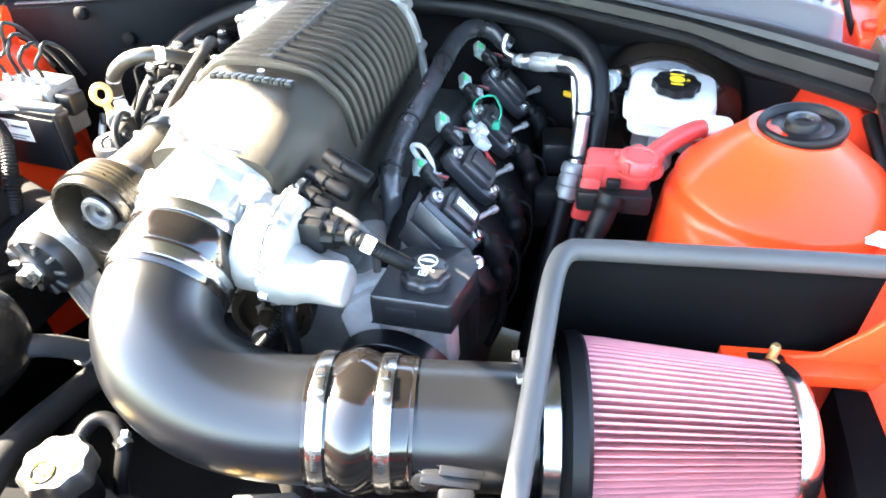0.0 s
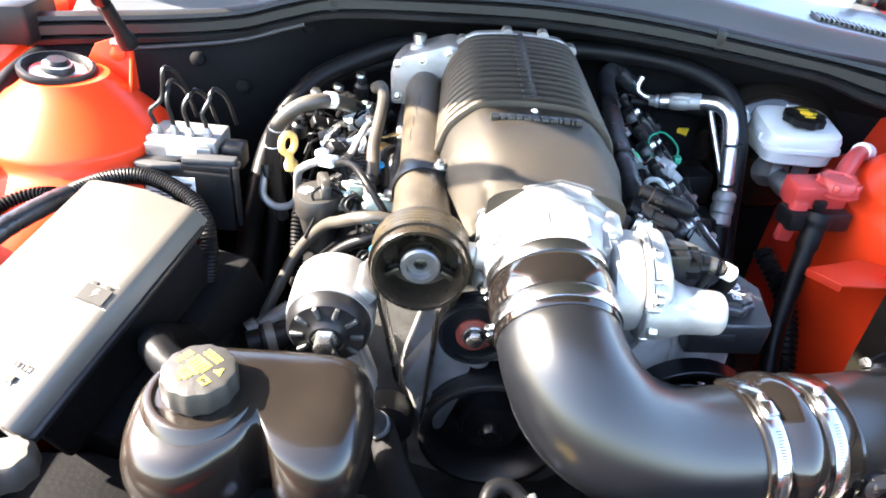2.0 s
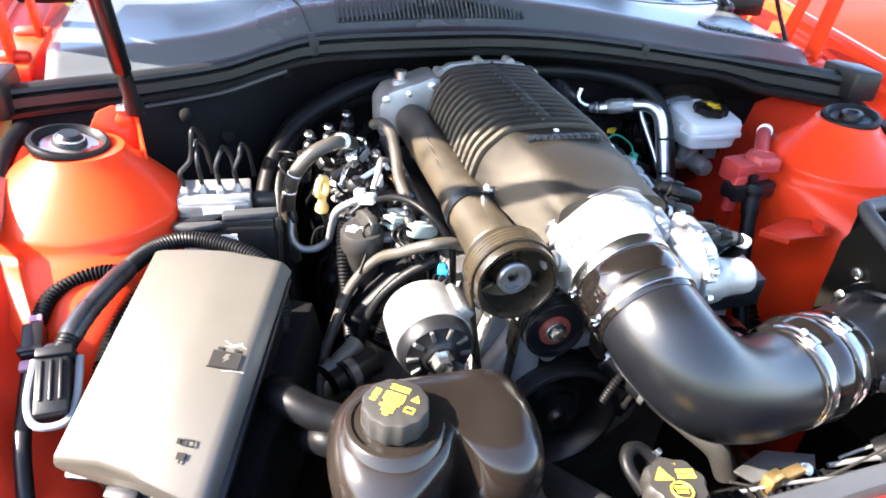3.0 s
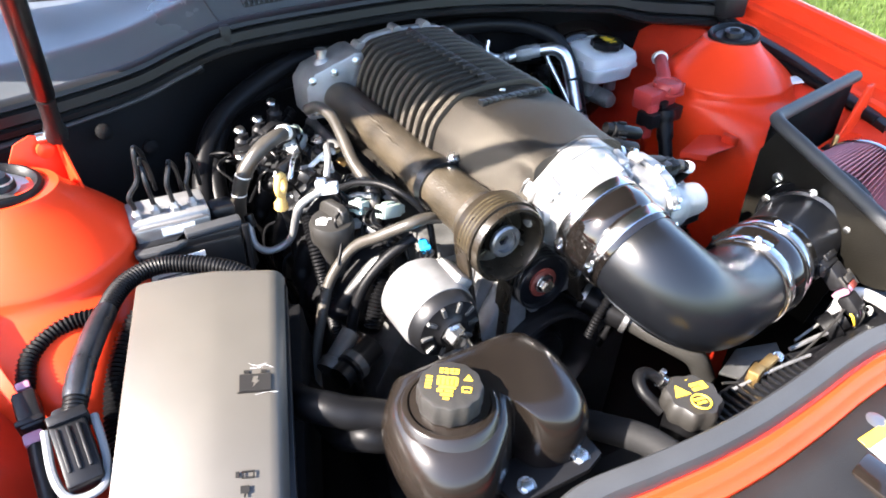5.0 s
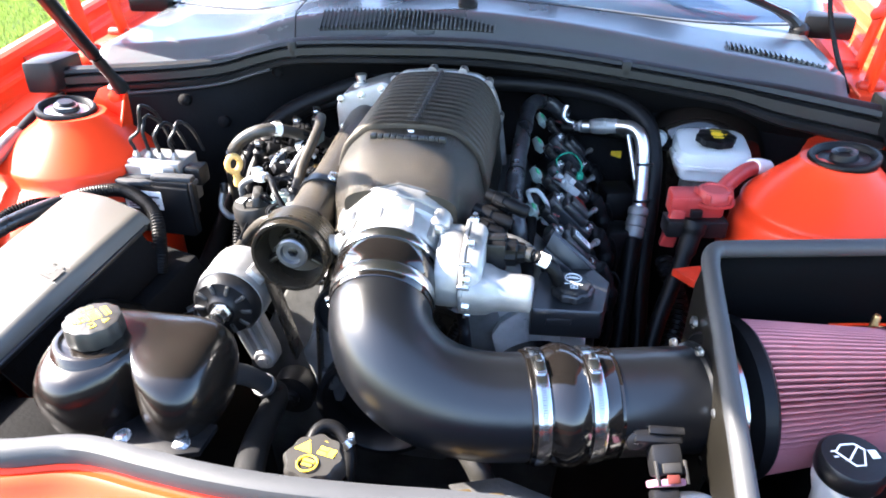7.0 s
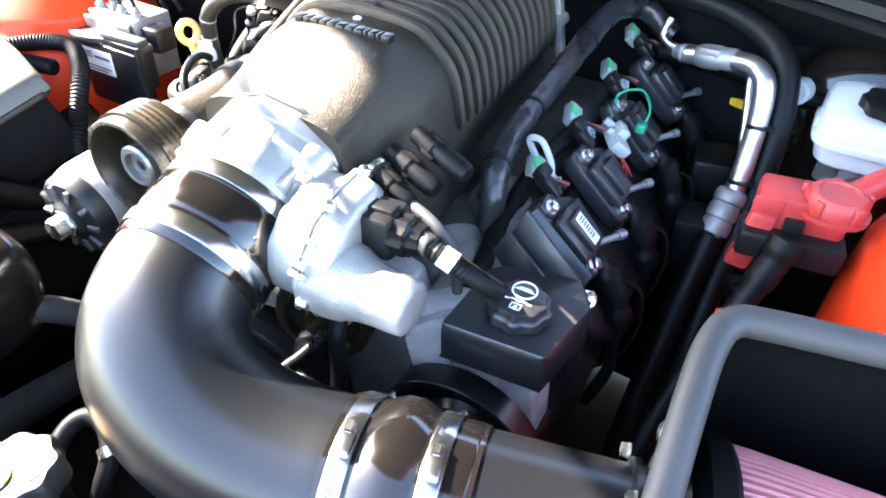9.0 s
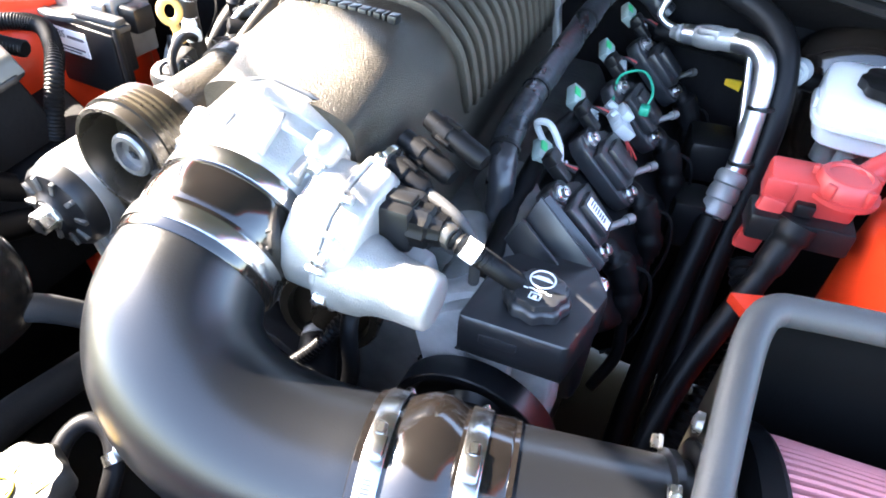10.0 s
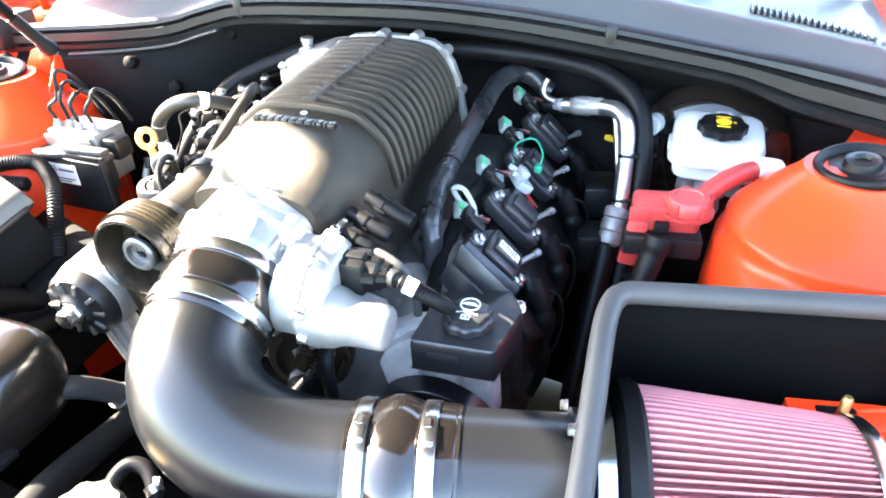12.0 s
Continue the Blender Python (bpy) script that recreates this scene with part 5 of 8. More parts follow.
bm = bmesh.new()
edge = [(0.356, -0.528, 0.760), (0.356, -0.526, 0.778), (0.355, -0.520, 0.796), (0.3535, -0.500, 0.809), (0.352, -0.43, 0.838), (0.350, -0.36, 0.866), (0.348, -0.30, 0.890), (0.349, -0.268, 0.901), (0.356, -0.250, 0.905), (0.375, -0.242, 0.905), (0.45, -0.229, 0.906), (0.55, -0.213, 0.908), (0.615, -0.203, 0.909)]
sweep(bm, spline(edge, 6), 0.0095, 14)
part("edge_trim", bm, RUBBER_GREY, fb, "thick grey rubber edge trim")
for y, z in ((-0.285, 0.835), (-0.46, 0.72)):
    bm = bmesh.new()
    lathe(bm, (0.344, y, z), (-1, 0, 0), [(0, 0.007), (0.004, 0.007), (0.006, 0.003)], 14)
    part("rivet", bm, ZINC, fb)

# red ledge and stud beyond the filter
bm = bmesh.new()
slab(bm, [(0.500, -0.232), (0.650, -0.205), (0.650, -0.235), (0.54, -0.256), (0.505, -0.258)], 0.802, 0.816, 0.002)
slab(bm, [(0.500, -0.232), (0.650, -0.205), (0.650, -0.212), (0.505, -0.240)], 0.785, 0.803, 0.002)
slab(bm, [(0.0, 0.785), (0.165, 0.785), (0.165, 0.892), (0.138, 0.892), (0.112, 0.852), (0.085, 0.822), (0.0, 0.806)], 0, 0.006, 0.002, axes((0.500, -0.236, 0), (0.985, 0.165, 0), (0, 0, 1)))
sh = thing("apron_ledge", (0.56, -0.29, 0.70), "red painted ledge with a threaded stud behind the filter", "bracket")
part("ledge", bm, RED, sh)
bm = bmesh.new()
box(bm, (0.540, -0.245, 0.812), (0.035, 0.03, 0.010), 0.004, 10)
part("grommet", bm, RUBBER, sh)
bm = bmesh.new()
lathe(bm, (0.540, -0.245, 0.814), (0, 0, 1), [(0, 0.0042), (0.024, 0.0042), (0.026, 0.003)], 12)
part("stud", bm, BRASS, sh)

# ---- strut tower caps ----
for sx in (1, -1):
    c = Vector((0.565 if sx > 0 else -0.570, 0, 0.9235))
    up = Vector((-sx * 0.14, -0.06, 1)).normalized()
    w = thing("strut_cap", c, "round black rubber strut mount with a sunken centre" if sx > 0 else "round strut mount with black rim and bare metal dish", "strut mount", "strut mounts")
    bm = bmesh.new()
    lathe(bm, c, up, [(-0.006, 0.040), (0.002, 0.0435), (0.007, 0.044), (0.010, 0.042), (0.011, 0.038), (0.008, 0.035), (0.003, 0.033), (0.0025, 0.028)], 48)
    part("rim", bm, RUBBER, w)
    bm = bmesh.new()
    lathe(bm, c, up, [(0.002, 0.033), (0.004, 0.030), (0.003, 0.022), (0.005, 0.018), (0.013, 0.016), (0.014, 0.010), (0.010, 0.007)], 40)
    part("dish", bm, BLACK_PLASTIC if sx > 0 else ALU_BRIGHT, w, "" if sx > 0 else "bare metal dish")
    if sx < 0:
        bm = bmesh.new()
        lathe(bm, c, up, [(0.003, 0.019), (0.010, 0.018), (0.015, 0.013), (0.018, 0.011), (0.018, 0.004)], 20)
        part("nut", bm, BLACK_PLASTIC, w)
bm = bmesh.new()
m = axes((0.640, -0.085, 0.858), (0.9, -0.25, 0.05), (0.3, 1, 0.2))
slab(bm, [(-0.02, -0.011), (0.02, -0.011), (0.02, 0.011), (-0.02, 0.011)], 0, 0.003, 0.0008, m)
box(bm, m @ Vector((0, 0, 0.003)), (0.034, 0.016, 0.004), 0.001, m.to_3x3())
single("paper_tag", bm, WHITE_LABEL, "small white tag on the red apron", "label")

# ---- brake fluid reservoir and booster ----
br = thing("brake_booster", (0.445, 0.235, 0.66), "black round brake booster with a metal master cylinder", "brake booster")
bm = bmesh.new()
lathe(bm, (0.445, 0.305, 0.795), (0, -1, 0.05), [(0, 0.115), (0.03, 0.118), (0.05, 0.112), (0.07, 0.09), (0.078, 0.05), (0.08, 0.01)], 48)
part("booster_shell", bm, BLACK_GLOSS, br)
bm = bmesh.new()
lathe(bm, (0.445, 0.24, 0.775), (0, -1, 0), [(0, 0.03), (0.02, 0.03), (0.025, 0.017), (0.080, 0.017), (0.090, 0.013), (0.092, 0.006)], 24)
for dx in (-0.03, 0.03):
    lathe(bm, (0.445 + dx, 0.19, 0.783), (0, 0, 1), [(0, 0.012), (0.034, 0.012)], 14)
part("master_cylinder", bm, ALU, br, "bare aluminium master cylinder")
bm = bmesh.new()
lathe(bm, (0.362, 0.215, 0.865), (-0.3, -1, 0.1), [(0, 0.014), (0.018, 0.014), (0.018, 0.010), (0.026, 0.010)], 16)
part("check_valve", bm, GREY_CONN, br, "pale grey valve")
bm = bmesh.new()
lathe(bm, (0.4333, 0.206, 0.787), (0.1, -1, 0.1), [(-0.012, 0.006), (0, 0.016), (0.008, 0.0175), (0.016, 0.013), (0.019, 0.004)], 24, lobes=6, lobe=0.08)
part("sensor_knob", bm, GREY_CONN, br, "pale lobed plug on the master cylinder")
rs = thing("brake_reservoir", (0.447, 0.195, 0.80), "translucent white brake fluid tank with a black cap", "fluid tank")
bm = bmesh.new()
o1 = oval(0.062, 0.054, 32, 5)
rows = []
for z, k in ((0.815, 0.78), (0.818, 0.84), (0.836, 0.88), (0.838, 0.985), (0.844, 0.985), (0.846, 0.94), (0.862, 0.94), (0.869, 0.90), (0.872, 0.80), (0.873, 0.5)):
    rows.append([(0.445 + x * k, 0.195 + y * k, z + 0.006 * (y / 0.05) * (z > 0.85)) for x, y in o1])
rings(bm, rows)
box(bm, (0.450, 0.232, 0.874), (0.022, 0.012, 0.016), 0.003)
tank = part("tank", bm, WHITE_PLASTIC, rs)
for p, size in (((0.388, 0.190, 0.850), (0.010, 0.030, 0.012)), ((0.470, 0.147, 0.842), (0.030, 0.008, 0.010))):
    bm = bmesh.new()
    box(bm, p, size, 0.002)
    part("lug", bm, WHITE_PLASTIC, rs)
bm = bmesh.new()
lathe(bm, (0.447, 0.187, 0.872), (0, -0.06, 1), [(0, 0.026), (0.002, 0.030), (0.012, 0.030), (0.014, 0.027), (0.0145, 0.004)], 96, lobes=8, lobe=0.055)
fc = part("cap", bm, BLACK_PLASTIC, rs, "black lobed cap with a yellow mark")
bm = bmesh.new()
m = axes((0.447, 0.186, 0.8870), (1, 0, 0), (0, 1, 0.06))
slab(bm, oval(0.010, 0.009, 16, 2), 0, 0.0006, 0, m)
bars(bm, m, [(-0.009, 0.012, 0.018, 0.003), (-0.008, -0.016, 0.016, 0.004), (0.012, -0.002, 0.004, 0.004)])
part("print", bm, YELLOW, fc)

# ---- air-conditioning line and heater hoses ----
ac = thing("ac_line", (0.33, 0.10, 0.55), "bare aluminium air-conditioning pipe running into a black hose", "pipe")
bm = bmesh.new()
sweep(bm, spline([(0.235, 0.218, 0.876), (0.262, 0.209, 0.881), (0.292, 0.196, 0.887), (0.314, 0.180, 0.889), (0.328, 0.163, 0.872), (0.333, 0.138, 0.815), (0.333, 0.118, 0.775), (0.328, 0.100, 0.745)], 8), 0.0110, 16)
part("pipe", bm, ALU_BRIGHT, ac)
bm = bmesh.new()
d = Vector((0.040, -0.015, 0.008)).normalized()
lathe(bm, (0.240, 0.217, 0.877), d, [(-0.022, 0.007), (-0.014, 0.0085), (-0.012, 0.0105), (-0.008, 0.0105), (-0.006, 0.0085), (-0.003, 0.0085), (-0.001, 0.0105), (0.003, 0.0105), (0.005, 0.009), (0.010, 0.0125), (0.016, 0.0135), (0.034, 0.0135), (0.036, 0.0120), (0.052, 0.0125), (0.054, 0.0112)], 20)
box(bm, (0.262, 0.206, 0.888), (0.026, 0.020, 0.012), 0.003, turn(0, -8, -20))
part("fitting", bm, ALU, ac)
bm = bmesh.new()
d2 = (Vector((0.320, 0.06, 0.69)) - Vector((0.332, 0.112, 0.775))).normalized()
lathe(bm, (0.3325, 0.115, 0.780), d2, [(0, 0.0135), (0.004, 0.0165), (0.014, 0.0165), (0.016, 0.0145), (0.022, 0.0165), (0.032, 0.0165), (0.034, 0.0145), (0.040, 0.0165), (0.050, 0.016), (0.052, 0.0135)], 24)
part("ferrule", bm, ALU, ac)
bm = bmesh.new()
hose(bm, [(0.326, 0.085, 0.735), (0.318, 0.03, 0.66), (0.312, -0.04, 0.57), (0.31, -0.12, 0.45)], 0.0150, 8, 14)
part("black_hose", bm, RUBBER, ac)
bm = bmesh.new()
hose(bm, [(0.205, 0.240, 0.905), (0.200, 0.236, 0.888), (0.210, 0.230, 0.879), (0.228, 0.224, 0.877)], 0.0044, 8, 10)
part("hook_pipe", bm, ALU_BRIGHT, ac, "thin bright hooked pipe")
bm = bmesh.new()
hose(bm, [(0.292, 0.203, 0.882), (0.306, 0.200, 0.876), (0.313, 0.190, 0.858), (0.3305, 0.136, 0.788), (0.334, 0.112, 0.75), (0.33, 0.06, 0.68)], 0.0046, 8, 10)
part("thin_pipe", bm, ALU_BRIGHT, ac, "thin bright liquid pipe")
for z, p in ((0, (0.335, 0.145, 0.845)), (1, (0.336, 0.122, 0.79))):
    bm = bmesh.new()
    lathe(bm, p, (0.1, -0.3, -1), [(0, 0.0135), (0.004, 0.0135)], 20)
    part("clip", bm, BLACK_PLASTIC, ac)


def hose_thing(name, label, category, pts, r, m, group="", k=8, n=12, corr=False, pitch=0.0045):
    bm = bmesh.new()
    if corr:
        loom(bm, pts, r, pitch)
    else:
        hose(bm, pts, r, k, n)
    return single(name, bm, m, label, category, group)


hose_thing("heater_hose", "thick black rubber hose arching behind the supercharger", "hose", [(0.02, 0.245, 0.930), (0.10, 0.248, 0.936), (0.20, 0.248, 0.932), (0.28, 0.235, 0.921), (0.333, 0.205, 0.897), (0.351, 0.170, 0.845), (0.353, 0.135, 0.77), (0.346, 0.07, 0.68), (0.342, -0.06, 0.56)], 0.0142, RUBBER)
hose_thing("hose", "black rubber hose running along the bulkhead", "hose", [(0.20, 0.255, 0.86), (0.28, 0.24, 0.862), (0.36, 0.235, 0.85), (0.42, 0.25, 0.84)], 0.012, RUBBER)
hose_thing("heater_hose", "thick black rubber hose curving behind the engine", "hose", [(-0.06, 0.25, 0.915), (-0.14, 0.245, 0.925), (-0.22, 0.23, 0.905), (-0.305, 0.19, 0.865), (-0.350, 0.13, 0.80), (-0.360, 0.04, 0.73), (-0.345, -0.08, 0.70), (-0.335, -0.20, 0.69), (-0.335, -0.30, 0.72), (-0.325, -0.345, 0.755), (-0.29, -0.36, 0.745)], 0.0155, RUBBER)
hose_thing("heater_hose", "second black hose beside the bulkhead", "hose", [(-0.10, 0.265, 0.89), (-0.20, 0.245, 0.89), (-0.29, 0.20, 0.865), (-0.33, 0.13, 0.80), (-0.33, 0.02, 0.70), (-0.32, -0.12, 0.62)], 0.0135, RUBBER)
hose_thing("hose", "black hose beside the bare pipe", "hose", [(0.365, 0.02, 0.74), (0.385, -0.05, 0.70), (0.36, -0.14, 0.66), (0.33, -0.24, 0.60)], 0.013, RUBBER, corr=True, pitch=0.009)

# ---- ignition coils ----


def coil(at, sx, label):
    """One coil pack: body, core, two bolts, plug lead and side stud, leaning outwards; at lies midway between its bolts."""
    c = thing("ignition_coil", at, label, "ignition coil", "ignition coils")
    home = Vector(at)
    m = axes(home, (sx * 0.707, 0.025, -0.707), (0, 1, 0.03))
    if (m.to_3x3() @ Vector((0, 0, 1))).z < 0:
        m = m @ Matrix.Diagonal((1, 1, -1, 1))
    r = m.to_3x3()
    up = (m.to_3x3() @ Vector((0, 0, 1))).normalized()
    bm = bmesh.new()
    slab(bm, [(-0.044, -0.010), (-0.034, -0.017), (-0.018, -0.018), (0.030, -0.016), (0.042, -0.010), (0.045, 0.006), (0.036, 0.020), (0.026, 0.036), (-0.022, 0.040), (-0.030, 0.026), (-0.042, 0.014)], -0.020, -0.003, 0.003, m)
    part("base", bm, COIL, c)
    bm = bmesh.new()
    slab(bm, [(-0.022, -0.014), (0.022, -0.013), (0.027, 0.004), (0.024, 0.030), (-0.020, 0.034), (-0.024, 0.010)], -0.004, 0.007, 0.003, m)
    part("body", bm, COIL, c)
    bm = bmesh.new()
    slab(bm, [(-0.017, -0.004), (0.020, -0.003), (0.020, 0.020), (-0.017, 0.020)], 0.006, 0.013, 0.0025, m)
    part("core", bm, COIL, c)
    for x in (-0.033, 0.033):
        bm = bmesh.new()
        lathe(bm, m @ Vector((x, 0, -0.006)), up, [(0, 0.0105), (0.004, 0.010), (0.005, 0.009)], 18)
        part("bolt_seat", bm, COIL, c)
        bm = bmesh.new()
        bolt(bm, m @ Vector((x, 0, -0.002)), up, 0.0052, 0.008)
        part("bolt", bm, ZINC, c)
    bm = bmesh.new()
    lathe(bm, m @ Vector((0.026, 0.026, 0.0)), r @ Vector((0.35, 0.75, 0.35)), [(0, 0.0034), (0.022, 0.0034), (0.022, 0.0050), (0.030, 0.0050), (0.032, 0.003)], 10)
    part("stud", bm, ALU, c)
    bm = bmesh.new()
    q = m @ Vector((0.030, 0.010, -0.008))
    sweep(bm, spline([q, q + Vector((sx * 0.020, 0.000, -0.012)), q + Vector((sx * 0.036, -0.004, -0.040)), q + Vector((sx * 0.040, -0.010, -0.070))], 6), [0.0125] * 4 + [0.0105] * 2 + [0.0150] * 2 + [0.0135] * 3 + [0.0118] * 2 + [0.0145] * 2 + [0.0130] * 2 + [0.0095] * 2, 16)
    part("boot", bm, RUBBER, c, "black rubber lead boot")
    bm = bmesh.new()
    hose(bm, [q + Vector((sx * 0.040, -0.010, -0.066)), q + Vector((sx * 0.045, -0.02, -0.105)), q + Vector((sx * 0.032, -0.03, -0.15))], 0.0060, 6, 10)
    part("lead", bm, RUBBER, c)
    bm = bmesh.new()
    hose(bm, [q + Vector((sx * 0.030, 0.012, -0.02)), q + Vector((sx * 0.050, 0.016, -0.030)), q + Vector((sx * 0.058, 0.006, -0.060)), q + Vector((sx * 0.050, -0.01, -0.095)), q + Vector((sx * 0.03, -0.02, -0.11))], 0.0020, 6, 6)
    part("thin_wire", bm, RUBBER, c)
    bm = bmesh.new()
    box(bm, m @ Vector((-0.046, 0.024, -0.006)), (0.030, 0.013, 0.012), 0.003, r)
    box(bm, m @ Vector((-0.058, 0.024, -0.003)), (0.012, 0.017, 0.012), 0.002, r)
    part("socket", bm, BLACK_PLASTIC, c)
    return c, m


coil_y = (-0.101, -0.012, 0.0955, 0.204)
cm = []
for i, y in enumerate(coil_y):
    c, m = coil((0.2205, y, 0.8145 + 0.0073 * i), 1, "black ignition coil with two bright bolts on the head cover")
    cm.append(m)
    if i == 0:
        bm = bmesh.new()
        slab(bm, [(-0.014, 0.000), (0.016, 0.001), (0.016, 0.013), (-0.014, 0.012)], 0.0131, 0.0137, 0, m)
        lb = part("label", bm, WHITE_LABEL, c, "white bar label")
        bm = bmesh.new()
        bars(bm, m @ Matrix.Translation((0, 0, 0.0137)), [(-0.011 + 0.0032 * k, 0.003, 0.0014, 0.007) for k in range(7)])
        part("print", bm, INK, lb)
for i, y in enumerate((-0.04, 0.045, 0.135, 0.215)):
    coil((-0.2205, y, 0.805), -1, "black ignition coil half hidden under hoses and wiring")

# plugs and wiring on the coil bank
for i, (y, colr) in enumerate(zip(coil_y, (GREEN_CONN, GREEN_CONN, GREEN_CONN, GREEN_CONN))):
    m = cm[i]
    o = (Vector((0.161, -0.051, 0.833)), Vector((0.162, 0.043, 0.847)), Vector((0.161, 0.165, 0.851)), Vector((0.163, 0.245, 0.868)))[i]
    cn = thing("wiring_plug", o, "pale green wiring plug with a grey lock beside the coil", "connector", "coil plugs")
    r = m.to_3x3() @ turn(0, 0, 25)
    bm = bmesh.new()
    box(bm, o + Vector((0, 0, 0.006)), (0.017, 0.026, 0.012), 0.002, r)
    part("shell", bm, SHELL, cn)
    bm = bmesh.new()
    box(bm, o + Vector((0, 0, 0.0125)), (0.008, 0.011, 0.005), 0.001, r)
    part("key", bm, colr, cn, "green locking key")
    bm = bmesh.new()
    box(bm, o + r @ Vector((0.020, 0.0, 0.004)), (0.008, 0.018, 0.008), 0.002, r)
    lock = part("lock", bm, GREY_CONN, cn)
    for k in range(4):
        bm = bmesh.new()
        box(bm, o + r @ Vector((0.0255, -0.008 + 0.005 * k, 0.006)), (0.004, 0.003, 0.008), 0.001, r)
        part("tooth", bm, GREY_CONN, lock)
    for k in range(4):
        bm = bmesh.new()
        a = o + Vector((-0.006, -0.004 + 0.003 * k, 0.006))
        hose(bm, [a + Vector((0.014, -0.012, 0.0)), a + Vector((0.022, -0.016, 0.006 - 0.002 * k)), a + Vector((0.032, -0.014 - 0.002 * k, 0.004)), a + Vector((0.042, -0.010, -0.002))], 0.0015, 5, 6)
        part("wire", bm, (RUBBER, RUBBER, RED_CONN, GREY_HOSE)[k], cn)
bm = bmesh.new()
m = cm[1]
o = Vector((0.200, 0.064, 0.840))
pl = thing("joint_plug", o, "white and grey junction plug with a loop of green wire", "connector")
box(bm, o + Vector((0.008, -0.012, -0.004)), (0.021, 0.052, 0.013), 0.002, turn(0, 38, 28))
box(bm, o + Vector((0.012, -0.008, 0.005)), (0.012, 0.022, 0.010), 0.002, turn(0, 38, 28))
for k in range(3):
    box(bm, o + Vector((0.001 + 0.007 * k, -0.004 - 0.010 * k, 0.005 - 0.004 * k)), (0.022, 0.005, 0.007), 0.001, turn(0, 38, 28))
part("shell", bm, GREY_CONN, pl)
bm = bmesh.new()
hose(bm, [o + Vector((-0.006, 0.01, 0.004)), o + Vector((-0.008, 0.035, 0.022)), o + Vector((0.014, 0.045, 0.028)), o + Vector((0.03, 0.022, 0.018)), o + Vector((0.026, 0.004, 0.002))], 0.0014, 6, 6)
box(bm, o + Vector((0.028, 0.006, 0.006)), (0.010, 0.012, 0.010), 0.002)
part("loop", bm, GREEN_WIRE, pl, "loop of green wire")
bm = bmesh.new()
for k in range(3):
    hose(bm, [o + Vector((0.018 + 0.002 * k, -0.026 - 0.002 * k, -0.012)), o + Vector((0.026 + 0.003 * k, -0.040 - 0.002 * k, -0.014)), o + Vector((0.030 + 0.004 * k, -0.046 + 0.002 * k, -0.024))], 0.0009, 5, 6)
part("wires", bm, RED_CONN, pl, "fine red wires")

# taped loom along the supercharger's foot
lm = thing("wiring_loom", (0.15, 0.05, 0.80), "thick taped wiring loom between supercharger and coils", "wiring loom")
bm = bmesh.new()
path = [(0.205, 0.262, 0.878), (0.168, 0.255, 0.905), (0.142, 0.215, 0.908), (0.136, 0.14, 0.896), (0.133, 0.06, 0.881), (0.132, -0.02, 0.870), (0.134, -0.075, 0.858), (0.142, -0.105, 0.838), (0.146, -0.112, 0.80)]
q = spline(path, 10)
sweep(bm, q, [0.0128 + 0.0004 * math.sin(i * 0.9) + 0.0003 * math.sin(i * 2.3) for i in range(len(q))], 14)
part("sleeve", bm, TAPE, lm)
for k in (12, 30, 47, 62):
    bm = bmesh.new()
    d = (q[k + 1] - q[k - 1]).normalized()
    lathe(bm, q[k], d, [(0, 0.0140), (0.004, 0.0140)], 16)
    part("tie", bm, BLACK_PLASTIC, lm)
bm = bmesh.new()
hose(bm, [(0.168, 0.02, 0.842), (0.160, -0.03, 0.838), (0.158, -0.09, 0.82), (0.160, -0.15, 0.80), (0.165, -0.19, 0.79)], 0.0095, 8, 10)
part("branch", bm, RUBBER, lm)
bm = bmesh.new()
hose(bm, [(0.158, -0.045, 0.848), (0.152, -0.052, 0.868), (0.165, -0.056, 0.872), (0.178, -0.062, 0.858), (0.182, -0.066, 0.846)], 0.0032, 6, 8)
part("grey_branch", bm, GREY_CONN, lm, "grey braided branch")

# three plugs beside the throttle body
for i, (p, ln) in enumerate((((0.104, -0.176, 0.918), 0.055), ((0.091, -0.192, 0.906), 0.050), ((0.089, -0.216, 0.901), 0.042))):
    v = thing("sensor_plug", Vector(p), "cylindrical black plug on the supercharger's side", "connector", "side plugs")
    d = Vector((0.93, -0.24, -0.26)).normalized()
    bm = bmesh.new()
    lathe(bm, Vector(p), d, [(0, 0.0078), (0.010, 0.0078), (0.011, 0.0100), (0.022, 0.0100), (0.023, 0.0086), (ln - 0.004, 0.0086), (ln, 0.0066)], 18)
    for k in range(4):
        a = k * 1.57
        s, u, _ = frame_of(d)
        box(bm, Vector(p) + d * 0.022 + (s * math.cos(a) + u * math.sin(a)) * 0.0105, (0.013, 0.0035, 0.0035), 0.001, axes((0, 0, 0), d, s).to_3x3())
    part("shell", bm, RUBBER, v)
    if i == 2:
        bm = bmesh.new()
        e = Vector(p) + d * ln
        hose(bm, [e, e + Vector((0.016, -0.006, -0.001)), e + Vector((0.030, -0.010, -0.006)), e + Vector((0.040, -0.010, -0.018)), e + Vector((0.043, -0.006, -0.036)), e + Vector((0.040, 0.004, -0.07))], 0.0044, 6, 10)
        part("tube", bm, RUBBER_GREY, v)
        bm = bmesh.new()
        lathe(bm, Vector(p), d, [(0.001, 0.012), (0.006, 0.012)], 18)
        part("collar", bm, ZINC, v)

# loom from the throttle plug
bm = bmesh.new()
th = thing("throttle_lead", PLUG, "ribbed black lead with a white tape band from the throttle plug", "wiring loom")
